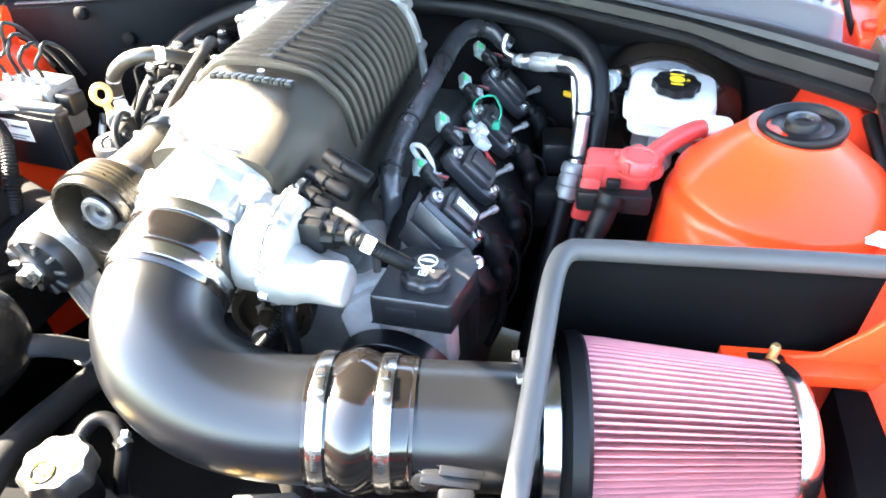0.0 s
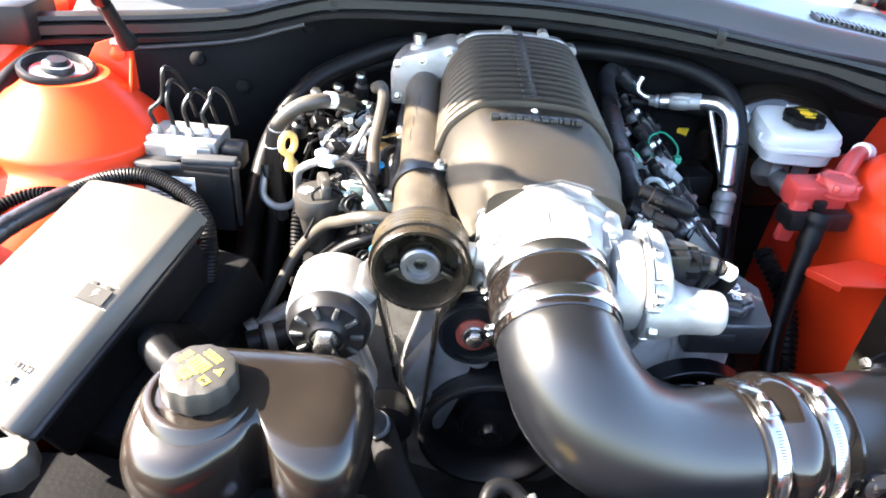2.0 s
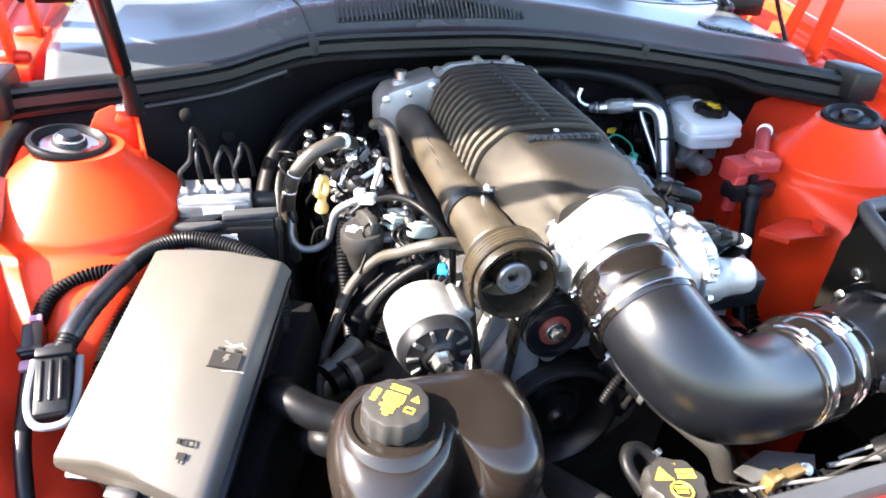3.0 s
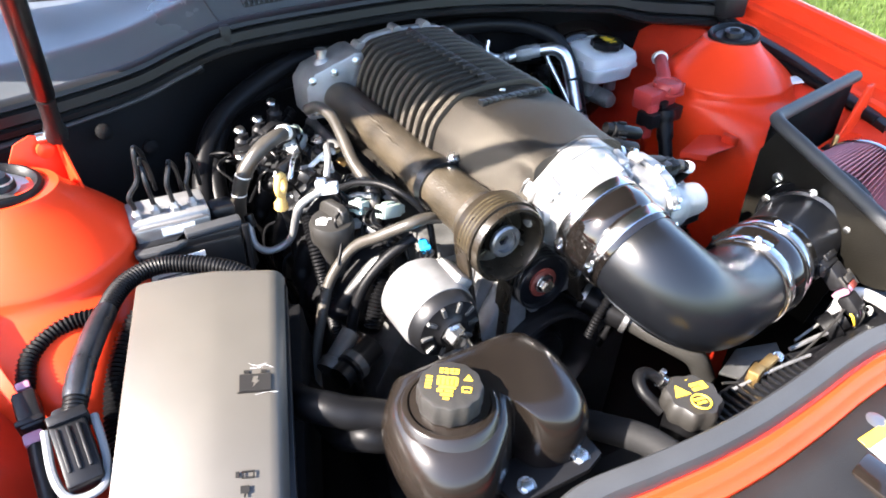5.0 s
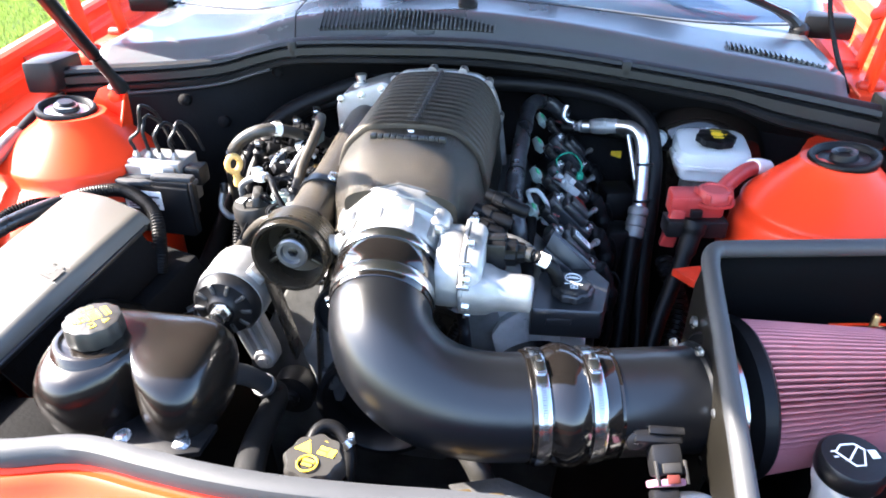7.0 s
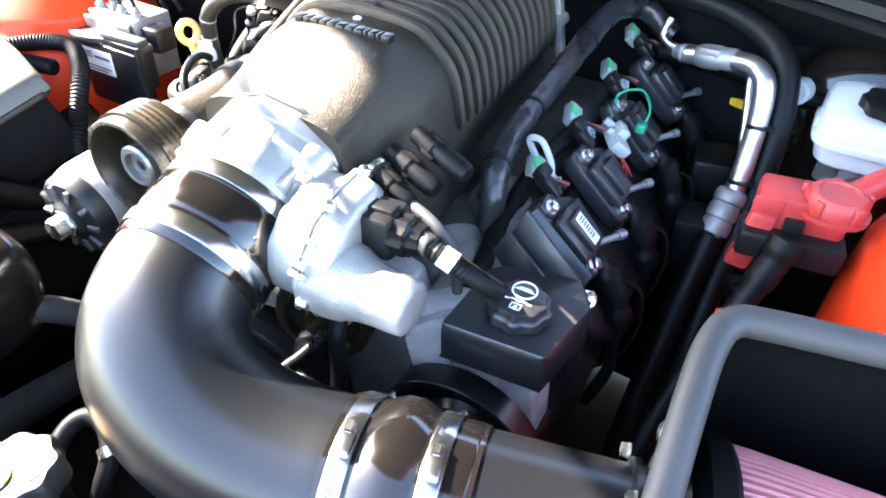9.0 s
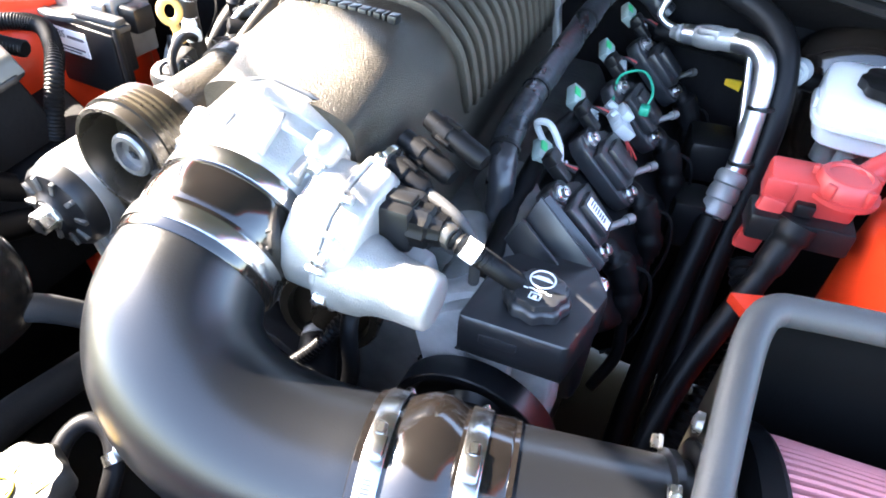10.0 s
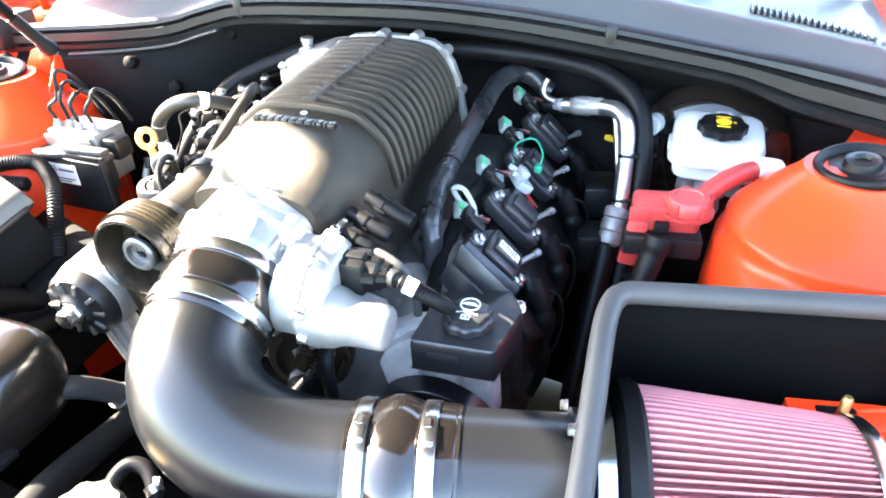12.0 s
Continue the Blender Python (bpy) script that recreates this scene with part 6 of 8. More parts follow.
path = [PLUG, Vector((0.163, -0.257, 0.885)), Vector((0.176, -0.257, 0.880)), Vector((0.188, -0.244, 0.862)), Vector((0.196, -0.222, 0.836)), Vector((0.200, -0.198, 0.812)), Vector((0.200, -0.175, 0.80))]
loom(bm, path, 0.0072)
part("sleeve", bm, RUBBER, th)
bm = bmesh.new()
pq = spline(path, 12)
k = 20
lathe(bm, pq[k], (pq[k + 1] - pq[k]).normalized(), [(0, 0.0080), (0.011, 0.0080)], 16)
part("tape", bm, WHITE_LABEL, th, "white tape band")
bm = bmesh.new()
lathe(bm, pq[2], (pq[6] - pq[2]).normalized(), [(0, 0.0088), (0.009, 0.0088), (0.010, 0.008)], 8)
part("collar", bm, GREY_HOSE, th, "tan collar")

# ---- power steering reservoir ----
PS_UP = Vector((0.001, -0.006, 0.010))
ps = thing("steering_reservoir", (0.21, -0.19, 0.68), "black power-steering fluid tank with a lobed cap and white symbol", "fluid tank")
bm = bmesh.new()
topo = [(0.166, -0.244), (0.252, -0.238), (0.264, -0.168), (0.246, -0.138), (0.190, -0.142), (0.170, -0.165)]
rows = []
for z, k, dy in ((0.650, 0.40, 0.050), (0.730, 0.46, 0.045), (0.750, 0.60, 0.030), (0.757, 0.94, 0.002), (0.761, 0.985, 0), (0.790, 1.0, 0), (0.796, 0.985, 0), (0.798, 0.95, 0)):
    rows.append([(0.214 + (x - 0.214) * k + dy * 0.5, -0.190 + (y + 0.190) * k + dy, z) for x, y in topo])
rows = [[Vector(v) + PS_UP for v in row] for row in rows]
rings(bm, rows)
bmesh.ops.bevel(bm, geom=[e for e in bm.edges if abs(e.verts[0].co.z - e.verts[1].co.z) > 0.004], offset=0.006, segments=2, affect="EDGES", profile=0.5)
part("tank", bm, COIL, ps)
bm = bmesh.new()
box(bm, Vector((0.200, -0.240, 0.782)) + PS_UP, (0.030, 0.006, 0.010), 0.002, turn(0, 0, 4))
part("rib", bm, COIL, ps)
bm = bmesh.new()
pc = Vector((0.215, -0.203, 0.796)) + PS_UP
lathe(bm, pc, (0, 0, 1), [(0, 0.018), (0.003, 0.018), (0.004, 0.0250), (0.011, 0.0255), (0.0135, 0.0240), (0.0145, 0.0215), (0.0185, 0.0205), (0.0195, 0.0190), (0.0195, 0.002)], 108, lobes=9, lobe=0.045)
cap = part("cap", bm, COIL, ps, "lobed black screw cap")
bm = bmesh.new()
zc = Vector((0.215, -0.201, 0.8158)) + PS_UP
sweep(bm, [zc + Vector((0.0096 * math.cos(a), 0.006 + 0.0096 * math.sin(a), 0.0003)) for a in [2 * math.pi * k / 32 for k in range(33)]], 0.0008, 6, cap=False)
slab(bm, [(-0.009, -0.001), (0.009, -0.001), (0.004, 0.003), (-0.004, 0.003)], 0, 0.0006, 0, Matrix.Translation(zc + Vector((0, 0.006, 0))))
bars(bm, Matrix.Translation(zc), [(-0.011 + 0.0045 * k, -0.0085 + 0.0012 * (k % 2), 0.004, 0.0012) for k in range(5)])
for x, y, w, h in ((-0.004, -0.0175, 0.009, 0.0012), (-0.004, -0.0115, 0.009, 0.0012), (-0.004, -0.0175, 0.0012, 0.007), (0.0038, -0.0175, 0.0012, 0.007), (-0.001, -0.016, 0.003, 0.003)):
    bars(bm, Matrix.Translation(zc), [(x, y, w, h)])
part("symbol", bm, WHITE_LABEL, cap, "white steering-wheel symbol")

# cast runner and finned coil bracket behind the steering reservoir
rn = thing("intake_runner", (0.19, -0.12, 0.70), "dull grey cast runner and black finned bracket at the engine's corner", "engine casting")
bm = bmesh.new()
sweep(bm, spline([(0.130, -0.06, 0.800), (0.165, -0.105, 0.790), (0.195, -0.150, 0.762), (0.205, -0.185, 0.72)], 6), [0.03] * 8 + [0.036] * 11, 18)
sweep(bm, spline([(0.120, -0.13, 0.790), (0.145, -0.165, 0.775), (0.155, -0.205, 0.74)], 6), 0.026, 16)
part("runner", bm, ALU_DARK, rn)
bm = bmesh.new()
slab(bm, [(0.0, 0.0), (0.074, 0.0), (0.080, -0.010), (0.070, -0.034), (0.010, -0.030)], 0, 0.004, 0.001, axes((0.188, -0.136, 0.853), (0.757, -0.10, -0.62), (0.55, 0.25, 0.80)))
slab(bm, [(0.0, 0.0), (0.076, 0.0), (0.080, -0.014), (0.0, -0.012)], 0, 0.004, 0.001, axes((0.190, -0.120, 0.846), (0.757, -0.05, -0.62), (0.55, 0.6, 0.55)))
slab(bm, [(0.0, 0.0), (0.070, 0.0), (0.066, -0.030), (0.006, -0.026)], 0, 0.004, 0.001, axes((0.180, -0.150, 0.838), (0.757, -0.10, -0.62), (0.50, 0.15, 0.85)))
part("fin_bracket", bm, COIL, rn, "black finned bracket")
bm = bmesh.new()
bolt(bm, (0.2484, -0.1206, 0.767), (0.5, -0.3, 0.8), 0.006, 0.010)
part("bolt", bm, ZINC, rn)

# ---- belt drive ----
bd = thing("belt_drive", (-0.03, -0.25, 0.55), "ribbed black belt round the accessory pulleys", "belt drive")
crank = pulley(bd, "crank_pulley", (-0.020, -0.225, 0.640), 0.082, 0.045, BLACK_PLASTIC, face="cup")
bm = bmesh.new()
lathe(bm, (-0.020, -0.245, 0.640), (0, -1, 0), [(0, 0.034), (0.010, 0.032), (0.014, 0.014), (0.02, 0.013), (0.024, 0.010)], 28)
part("hub", bm, BLACK_PLASTIC, crank)
idl = pulley(bd, "idler_pulley", (-0.054, -0.245, 0.790), 0.037, 0.028, BLACK_SATIN, face="flat")
bm = bmesh.new()
lathe(bm, (-0.054, -0.268, 0.790), (0, -1, 0), [(0, 0.019), (0.003, 0.019), (0.0035, 0.012)], 28)
part("disc", bm, DUST_DISC, idl, "dark red dust disc")
bm = bmesh.new()
bolt(bm, (-0.054, -0.270, 0.790), (0, -1, 0), 0.0085, 0.012, 1.5)
part("bolt", bm, ZINC, idl)
psp = pulley(bd, "steering_pulley", (0.192, -0.238, 0.684), 0.072, 0.024, BLACK_SATIN, face="cup", grooves=0)
bm = bmesh.new()
slab(bm, [(0.118, 0.66), (0.112, 0.765), (0.128, 0.778), (0.165, 0.800), (0.185, 0.780), (0.240, 0.742), (0.245, 0.66)], 0.165, 0.212, 0.006, axes((0, 0, 0), (1, 0, 0), (0, 0, 1)))
slab(bm, [(0.150, 0.700), (0.150, 0.770), (0.162, 0.770), (0.164, 0.700)], 0.210, 0.222, 0.003, axes((0, 0, 0), (1, 0, 0), (0, 0, 1)))
lathe(bm, (0.205, -0.212, 0.752), (0, -1, 0), [(0, 0.010), (0.006, 0.010), (0.006, 0.006), (0.010, 0.006)], 14)
part("pump", bm, CAST_PALE, psp, "bare aluminium pump body")
bm = bmesh.new()
slab(bm, [(0.122, 0.745), (0.131, 0.765), (0.150, 0.782), (0.164, 0.792), (0.184, 0.778), (0.207, 0.758), (0.208, 0.720), (0.150, 0.690), (0.134, 0.700)], 0.208, 0.226, 0.002, axes((0, 0, 0), (1, 0, 0), (0, 0, 1)))
box(bm, (0.168, -0.228, 0.742), (0.005, 0.006, 0.07), 0.001, turn(0, -8, 0))
part("pump_bracket", bm, CAST_PALE, psp, "pale cast bracket plate")
bm = bmesh.new()


def belt_run(a, b, w=0.026, th=0.0045):
    a, b = Vector(a), Vector(b)
    d = b - a
    box(bm, (a + b) / 2, (d.length, w, th), 0.0012, axes((0, 0, 0), d, (0, 1, 0)).to_3x3())


belt_run((-0.161, -0.252, 0.866), (-0.128, -0.247, 0.700))
belt_run((-0.069, -0.252, 0.848), (-0.085, -0.247, 0.800))
belt_run((-0.092, -0.247, 0.790), (-0.100, -0.247, 0.650))
arc = [(PC.x + 0.0485 * math.cos(a), -0.247, PC.z + 0.0485 * math.sin(a)) for a in [math.pi * k / 18 for k in range(-1, 20)]]
rows = [[(x + (PC.x - x) * f, y0, z + (PC.z - z) * f) for f, y0 in ((0, -0.238), (0, -0.268), (0.06, -0.268), (0.06, -0.238))] for x, _, z in arc]
rings(bm, rows)
part("belt", bm, PULLEY, bd, "smooth worn back of the belt")
for y0 in (-0.2445, -0.2500, -0.2555, -0.2610):
    bm = bmesh.new()
    rings(bm, [[(PC.x + r * math.cos(a), y, PC.z + r * math.sin(a)) for r, y in ((0.0484, y0), (0.0487, y0), (0.0487, y0 - 0.0028), (0.0484, y0 - 0.0028))] for a in [math.pi * (k - 1) / 18 for k in range(21)]])
    part("belt_print", bm, TAN, bd, "tan printed line round the belt")
bm = bmesh.new()
lathe(bm, (-0.139, -0.235, 0.640), (0, -1, 0), [(0, 0.03), (0.028, 0.03), (0.030, 0.012), (0.036, 0.012), (0.038, 0.009)], 28)
lathe(bm, (-0.139, -0.272, 0.640), (0, -1, 0), [(0, 0.009), (0.008, 0.009)], 6)
part("tensioner", bm, BLACK_PLASTIC, bd, "black belt tensioner")

# ---- alternator ----
al = thing("alternator", (-0.197, -0.245, 0.70), "silver alternator with a black slotted end and big nut", "alternator")
AC = Vector((-0.199, -0.205, 0.799))
ad = Vector((0.02, -1, -0.05)).normalized()
bm = bmesh.new()
lathe(bm, AC, ad, [(0, 0.028), (0.004, 0.037), (0.012, 0.0435), (0.020, 0.0440), (0.060, 0.0440), (0.070, 0.0425), (0.072, 0.030)], 48)
box(bm, AC + Vector((0.032, -0.04, 0.025)), (0.024, 0.045, 0.022), 0.004, turn(0, 40, 0))
part("can", bm, ALU, al)
bm = bmesh.new()
lathe(bm, AC + ad * 0.068, ad, [(0, 0.0415), (0.012, 0.0405), (0.018, 0.036), (0.020, 0.022), (0.026, 0.016), (0.027, 0.002)], 48)
part("end_cap", bm, BLACK_PLASTIC, al, "black slotted end cap")
s, u, _ = frame_of(ad)
for k in range(10):
    bm = bmesh.new()
    a = k * 2 * math.pi / 10
    rad = s * math.cos(a) + u * math.sin(a)
    box(bm, AC + ad * 0.087 + rad * 0.029, (0.013, 0.0045, 0.006), 0.001, axes((0, 0, 0), rad, ad.cross(rad)).to_3x3())
    part("slot_web", bm, BLOCK, al)
bm = bmesh.new()
lathe(bm, AC + ad * 0.092, ad, [(0, 0.014), (0.003, 0.014), (0.003, 0.0105), (0.016, 0.0105), (0.017, 0.009)], 6)
part("nut", bm, ZINC, al)
bm = bmesh.new()
mm = axes((0, 0, 0), (1, 0, 0), (0, 0, 1))
slab(bm, [(-0.205, 0.765), (-0.168, 0.765), (-0.152, 0.715), (-0.150, 0.700), (-0.160, 0.690), (-0.172, 0.692), (-0.182, 0.705)], 0.245, 0.268, 0.005, mm)
arm = part("bracket_arm", bm, ALU_DARK, al, "ribbed cast bracket arm")
for q in (((-0.202, 0.764), (-0.190, 0.730), (-0.180, 0.704)), ((-0.170, 0.764), (-0.160, 0.735), (-0.153, 0.708)), ((-0.187, 0.764), (-0.176, 0.735), (-0.167, 0.712))):
    bm = bmesh.new()
    sweep(bm, [(x, -0.268, z) for x, z in q], 0.0042, 8)
    part("rib", bm, ALU, arm)
bm = bmesh.new()
lathe(bm, (-0.165, -0.266, 0.706), (0, -1, 0), [(0, 0.0145), (0.007, 0.0140), (0.009, 0.0125), (0.009, 0.007), (0.015, 0.007)], 18)
part("boss", bm, ALU, arm)

# ---- coolant tank ----
ct = thing("coolant_tank", (-0.235, -0.41, 0.70), "glossy dark brown plastic coolant tank with bulging lobes", "fluid tank")
plan = [(-0.300, -0.352), (-0.225, -0.350), (-0.165, -0.352), (-0.143, -0.372), (-0.140, -0.425), (-0.150, -0.462), (-0.175, -0.474), (-0.205, -0.464), (-0.220, -0.438), (-0.238, -0.460), (-0.275, -0.482), (-0.312, -0.472), (-0.328, -0.440), (-0.325, -0.385)]
cen = Vector((-0.235, -0.410, 0))
smooth_plan = spline([(x, y, 0) for x, y in plan] + [(*plan[0], 0)], 5)[:-1]
bm = bmesh.new()
rows = []
for z, k in ((0.738, 0.70), (0.741, 0.84), (0.748, 0.90), (0.762, 0.945), (0.780, 0.985), (0.794, 1.0), (0.806, 0.995), (0.816, 0.972), (0.824, 0.935), (0.830, 0.885), (0.8345, 0.81), (0.837, 0.70), (0.8385, 0.45), (0.839, 0.15)):
    fall = max(0.0, min(1.0, (z - 0.76) / 0.06))
    rows.append([cen + (v - cen) * k + Vector((0, 0, z - 0.012 * fall * max(0.0, min(1.0, (-0.405 - (cen + (v - cen) * k).y) / 0.06)) ** 1.5)) for v in smooth_plan])
rings(bm, rows)
part("tank", bm, TANK, ct)
bm = bmesh.new()
lathe(bm, (-0.272, -0.412, 0.830), (0, -0.02, 1), [(-0.006, 0.050), (0.000, 0.0455), (0.006, 0.0425), (0.0075, 0.0405), (0.0075, 0.0365), (0.004, 0.034), (0.004, 0.027)], 40)
part("neck", bm, TANK, ct)
bm = bmesh.new()
cc = Vector((-0.272, -0.412, 0.836))
lathe(bm, cc, (0, -0.02, 1), [(0, 0.0268), (0.003, 0.0282), (0.018, 0.0280), (0.0215, 0.0268), (0.0225, 0.0245), (0.0225, 0.002)], 120, lobes=12, lobe=0.022)
cap = part("cap", bm, CAP, ct, "black ribbed screw cap with worn yellow print")
bm = bmesh.new()
m = axes(cc + Vector((0, 0, 0.0226)), (0.8, -0.6, 0), (0.6, 0.8, 0.0)) @ Matrix.Diagonal((0.86, 0.86, 1, 1))
slab(bm, [(0.013, 0.006), (0.022, 0.006), (0.0175, 0.014)], 0, 0.0006, 0, m)
bars(bm, m, [(0.012, -0.010, 0.010, 0.0014), (0.012, -0.004, 0.010, 0.0014), (0.012, -0.010, 0.0014, 0.007), (0.0206, -0.010, 0.0014, 0.007)])
bars(bm, m, [(-0.012 + 0.0052 * i, 0.0135 + 0.0042 * j, 0.0040, 0.0026) for i in range(4) for j in range(2)])
bars(bm, m, [(-0.013 + 0.0044 * i, -0.002, 0.0032, 0.0085) for i in range(5)])
bars(bm, m, [(-0.013, 0.0075, 0.020, 0.0016), (-0.010, -0.0065, 0.016, 0.0030), (-0.012, -0.0115, 0.006, 0.0034), (-0.004, -0.0115, 0.008, 0.0034), (-0.008, -0.0165, 0.012, 0.0034), (-0.005, -0.0210, 0.006, 0.0028)])
bars(bm, m, [(-0.024, -0.008 + 0.0045 * i, 0.006, 0.0026) for i in range(4)])
part("print", bm, YELLOW, cap)
bm = bmesh.new()
slab(bm, [(-0.250, -0.440), (-0.140, -0.440), (-0.142, -0.478), (-0.165, -0.486), (-0.228, -0.484), (-0.246, -0.476)], 0.752, 0.760, 0.002)
part("foot", bm, BLACK_PLASTIC, ct)
for x in (-0.226, -0.163):
    bm = bmesh.new()
    bolt(bm, (x, -0.472, 0.760), (0, -0.25, 1), 0.0060, 0.0045, 1.5)
    part("bolt", bm, ZINC, ct)
bm = bmesh.new()
hose(bm, [(-0.160, -0.380, 0.768), (-0.153, -0.363, 0.760), (-0.148, -0.338, 0.733), (-0.144, -0.312, 0.698)], 0.0120, 5, 14)
part("nipple", bm, RUBBER_GREY, ct, "grey moulded outlet")
rh = thing("radiator_hose", (-0.10, -0.40, 0.66), "dull black rubber hose from the coolant tank to the radiator", "hose")
bm = bmesh.new()
hose(bm, [(-0.145, -0.322, 0.708), (-0.142, -0.303, 0.684), (-0.136, -0.315, 0.680), (-0.128, -0.350, 0.694), (-0.118, -0.389, 0.711), (-0.105, -0.435, 0.732), (-0.090, -0.480, 0.750), (-0.080, -0.515, 0.752)], [0.0135] * 8 + [0.0150] * 42, 7, 18)
part("tube", bm, GRILLE, rh)
bm = bmesh.new()
lathe(bm, (-0.1455, -0.324, 0.712), (0.1, 0.55, -0.82), [(0, 0.0136), (0.001, 0.0146), (0.007, 0.0146), (0.008, 0.0136)], 24)
part("clip", bm, DARK_METAL, rh, "dark spring clip")

# ---- radiator filler ----
rc = thing("radiator_filler", (-0.024, -0.478, 0.72), "black lobed radiator cap with yellow warning print", "radiator cap")
bm = bmesh.new()
lathe(bm, (-0.024, -0.478, 0.715), (0, 0, 1), [(0, 0.022), (0.04, 0.022)], 24)
part("neck", bm, RUBBER, rc)
bm = bmesh.new()
lathe(bm, (-0.024, -0.478, 0.752), (0, -0.03, 1), [(0, 0.027), (0.004, 0.0285), (0.020, 0.0285), (0.024, 0.0255), (0.0245, 0.002)], 96, lobes=8, lobe=0.055)
cap = part("cap", bm, CAP, rc, "dull black lobed cap")
bm = bmesh.new()
m = axes((-0.024, -0.478, 0.7767), (0.97, -0.2, 0), (0.2, 0.97, -0.03))
slab(bm, [(-0.021, 0.000), (-0.003, 0.000), (-0.012, 0.015)], 0, 0.0006, 0, m)
bars(bm, m, [(0.002, 0.002, 0.009, 0.004), (0.012, 0.002, 0.007, 0.010), (0.002, 0.008, 0.009, 0.004), (-0.008, 0.018, 0.013, 0.004), (-0.005, -0.015, 0.010, 0.003), (-0.006, -0.010, 0.012, 0.003)])
sweep(bm, [m @ Vector((0.0095 * math.cos(a), -0.012 + 0.0095 * math.sin(a), 0.0003)) for a in [2 * math.pi * k / 28 for k in range(29)]], 0.0010, 6, cap=False)
part("print", bm, YELLOW, cap)
bm = bmesh.new()
hose(bm, [(-0.036, -0.458, 0.738), (-0.043, -0.435, 0.748), (-0.036, -0.420, 0.754), (-0.020, -0.418, 0.750), (-0.006, -0.430, 0.738), (-0.002, -0.45, 0.715), (-0.004, -0.46, 0.68)], 0.0070, 6, 10)
ov = part("overflow", bm, RUBBER, rc, "black overflow hose")
bm = bmesh.new()
lathe(bm, (-0.010, -0.4265, 0.743), (0.72, -0.45, -0.55), [(0, 0.0072), (0, 0.0080), (0.008, 0.0080), (0.008, 0.0072)], 18)
box(bm, (-0.004, -0.424, 0.748), (0.006, 0.006, 0.010), 0.001, turn(20, 0, 20))
part("clip", bm, ZINC, ov, "bright spring clip")

# ---- fuse box ----
fx = thing("fuse_box", (-0.42, -0.29, 0.70), "black fuse box with a dusty sunlit lid", "fuse box")
B0, B1 = Vector((-0.472, -0.150, 0.868)), Vector((-0.352, -0.198, 0.876))
dx = (B1 - B0).normalized()
dy = Vector((-0.235, -0.895, -0.315)).normalized()
dy = (dy - dx * dy.dot(dx)).normalized()
W = (B1 - B0).length
mf = axes(B0, dx, -dy)                       # x across the lid, y towards the bulkhead, z up
bm = bmesh.new()
lid = [(0.012, -0.004), (W * 0.55, 0.006), (W + 0.002, 0.004), (W + 0.008, -0.006), (W + 0.012, -0.245), (W + 0.002, -0.254), (W * 0.48, -0.240), (W * 0.40, -0.232), (0.0, -0.232), (-0.004, -0.224), (0.0, -0.012)]
rows = []
for f, drop in ((0.0, 0.008), (0.006, 0.0025), (0.02, 0.0), (0.5, -0.0015), (0.98, 0.0), (0.994, 0.0025), (1.0, 0.008)):
    row = []
    for x, z in ((0.002, -0.031), (-0.004, -0.008), (-0.001, -0.002), (0.006, 0.0), (W * 0.30, 0.0012), (W * 0.55, 0.0006), (W * 0.64, -0.0012), (W - 0.006, -0.0090), (W + 0.001, -0.0115), (W + 0.006, -0.018), (W + 0.008, -0.031)):
        back, front_y = 0.004 * min(1.0, max(0.0, x / 0.06)), -0.232 - 0.022 * min(1.0, max(0.0, (x - W * 0.40) / (W * 0.5)))
        row.append(mf @ Vector((x, back + (front_y - back) * f, z - (drop if z > -0.03 else 0.0))))
    rows.append(row)
rings(bm, rows)
lidp = part("lid", bm, FUSE, fx, "dusty black lid with a pressed mark")
bm = bmesh.new()
slab(bm, [(x * 1.02 - 0.001, y * 1.012 - 0.001) for x, y in lid], -0.036, -0.029, 0.0015, mf)
part("rim", bm, BLACK_PLASTIC, fx)
bm = bmesh.new()
slab(bm, [(0.004, -0.01), (W - 0.010, -0.006), (W - 0.012, -0.240), (0.004, -0.226)], -0.115, -0.034, 0.006, mf)
part("base", bm, FOAM, fx)
bm = bmesh.new()
slab(bm, [(-0.030, 0.030), (W + 0.012, 0.030), (W + 0.010, -0.21), (-0.030, -0.22)], -0.25, -0.118, 0.008, mf)
part("tray", bm, FOAM, fx, "matte black tray under the fuse box")
bm = bmesh.new()
SLANT = Matrix.Rotation(radians(10.4), 4, "Y")
mk = mf @ Matrix.Translation((0.113, -0.122, -0.0048)) @ SLANT
bars(bm, mk, [(-0.0135, -0.010, 0.027, 0.0165), (-0.010, 0.0075, 0.005, 0.003), (0.005, 0.0075, 0.005, 0.003)], 0.0008)
slab(bm, [(-0.0150, -0.0115), (0.0150, -0.0115), (0.0150, -0.0108), (-0.0150, -0.0108)], 0, 0.0014, 0, mk)
mk2 = mf @ Matrix.Translation((0.106, -0.210, -0.0034)) @ SLANT
bars(bm, mk2, [(-0.004, -0.011, 0.007, 0.006), (-0.001, -0.014, 0.0015, 0.003), (-0.008, 0.002, 0.003, 0.005), (-0.003, 0.001, 0.010, 0.0012), (-0.003, 0.006, 0.010, 0.0012), (-0.003, 0.001, 0.0012, 0.006), (0.0058, 0.001, 0.0012, 0.006)], 0.0008)
tagged(part("mark", bm, PRESSED, lidp, "dark pressed battery mark"), "dark pressed battery mark", kind="stuff")
bm = bmesh.new()
slab(bm, [(-0.001, 0.004), (0.003, 0.004), (0.0015, 0.0), (0.004, 0.0), (-0.002, -0.006), (-0.0005, -0.0015), (-0.003, -0.0015)], 0.0008, 0.0012, 0, mk)
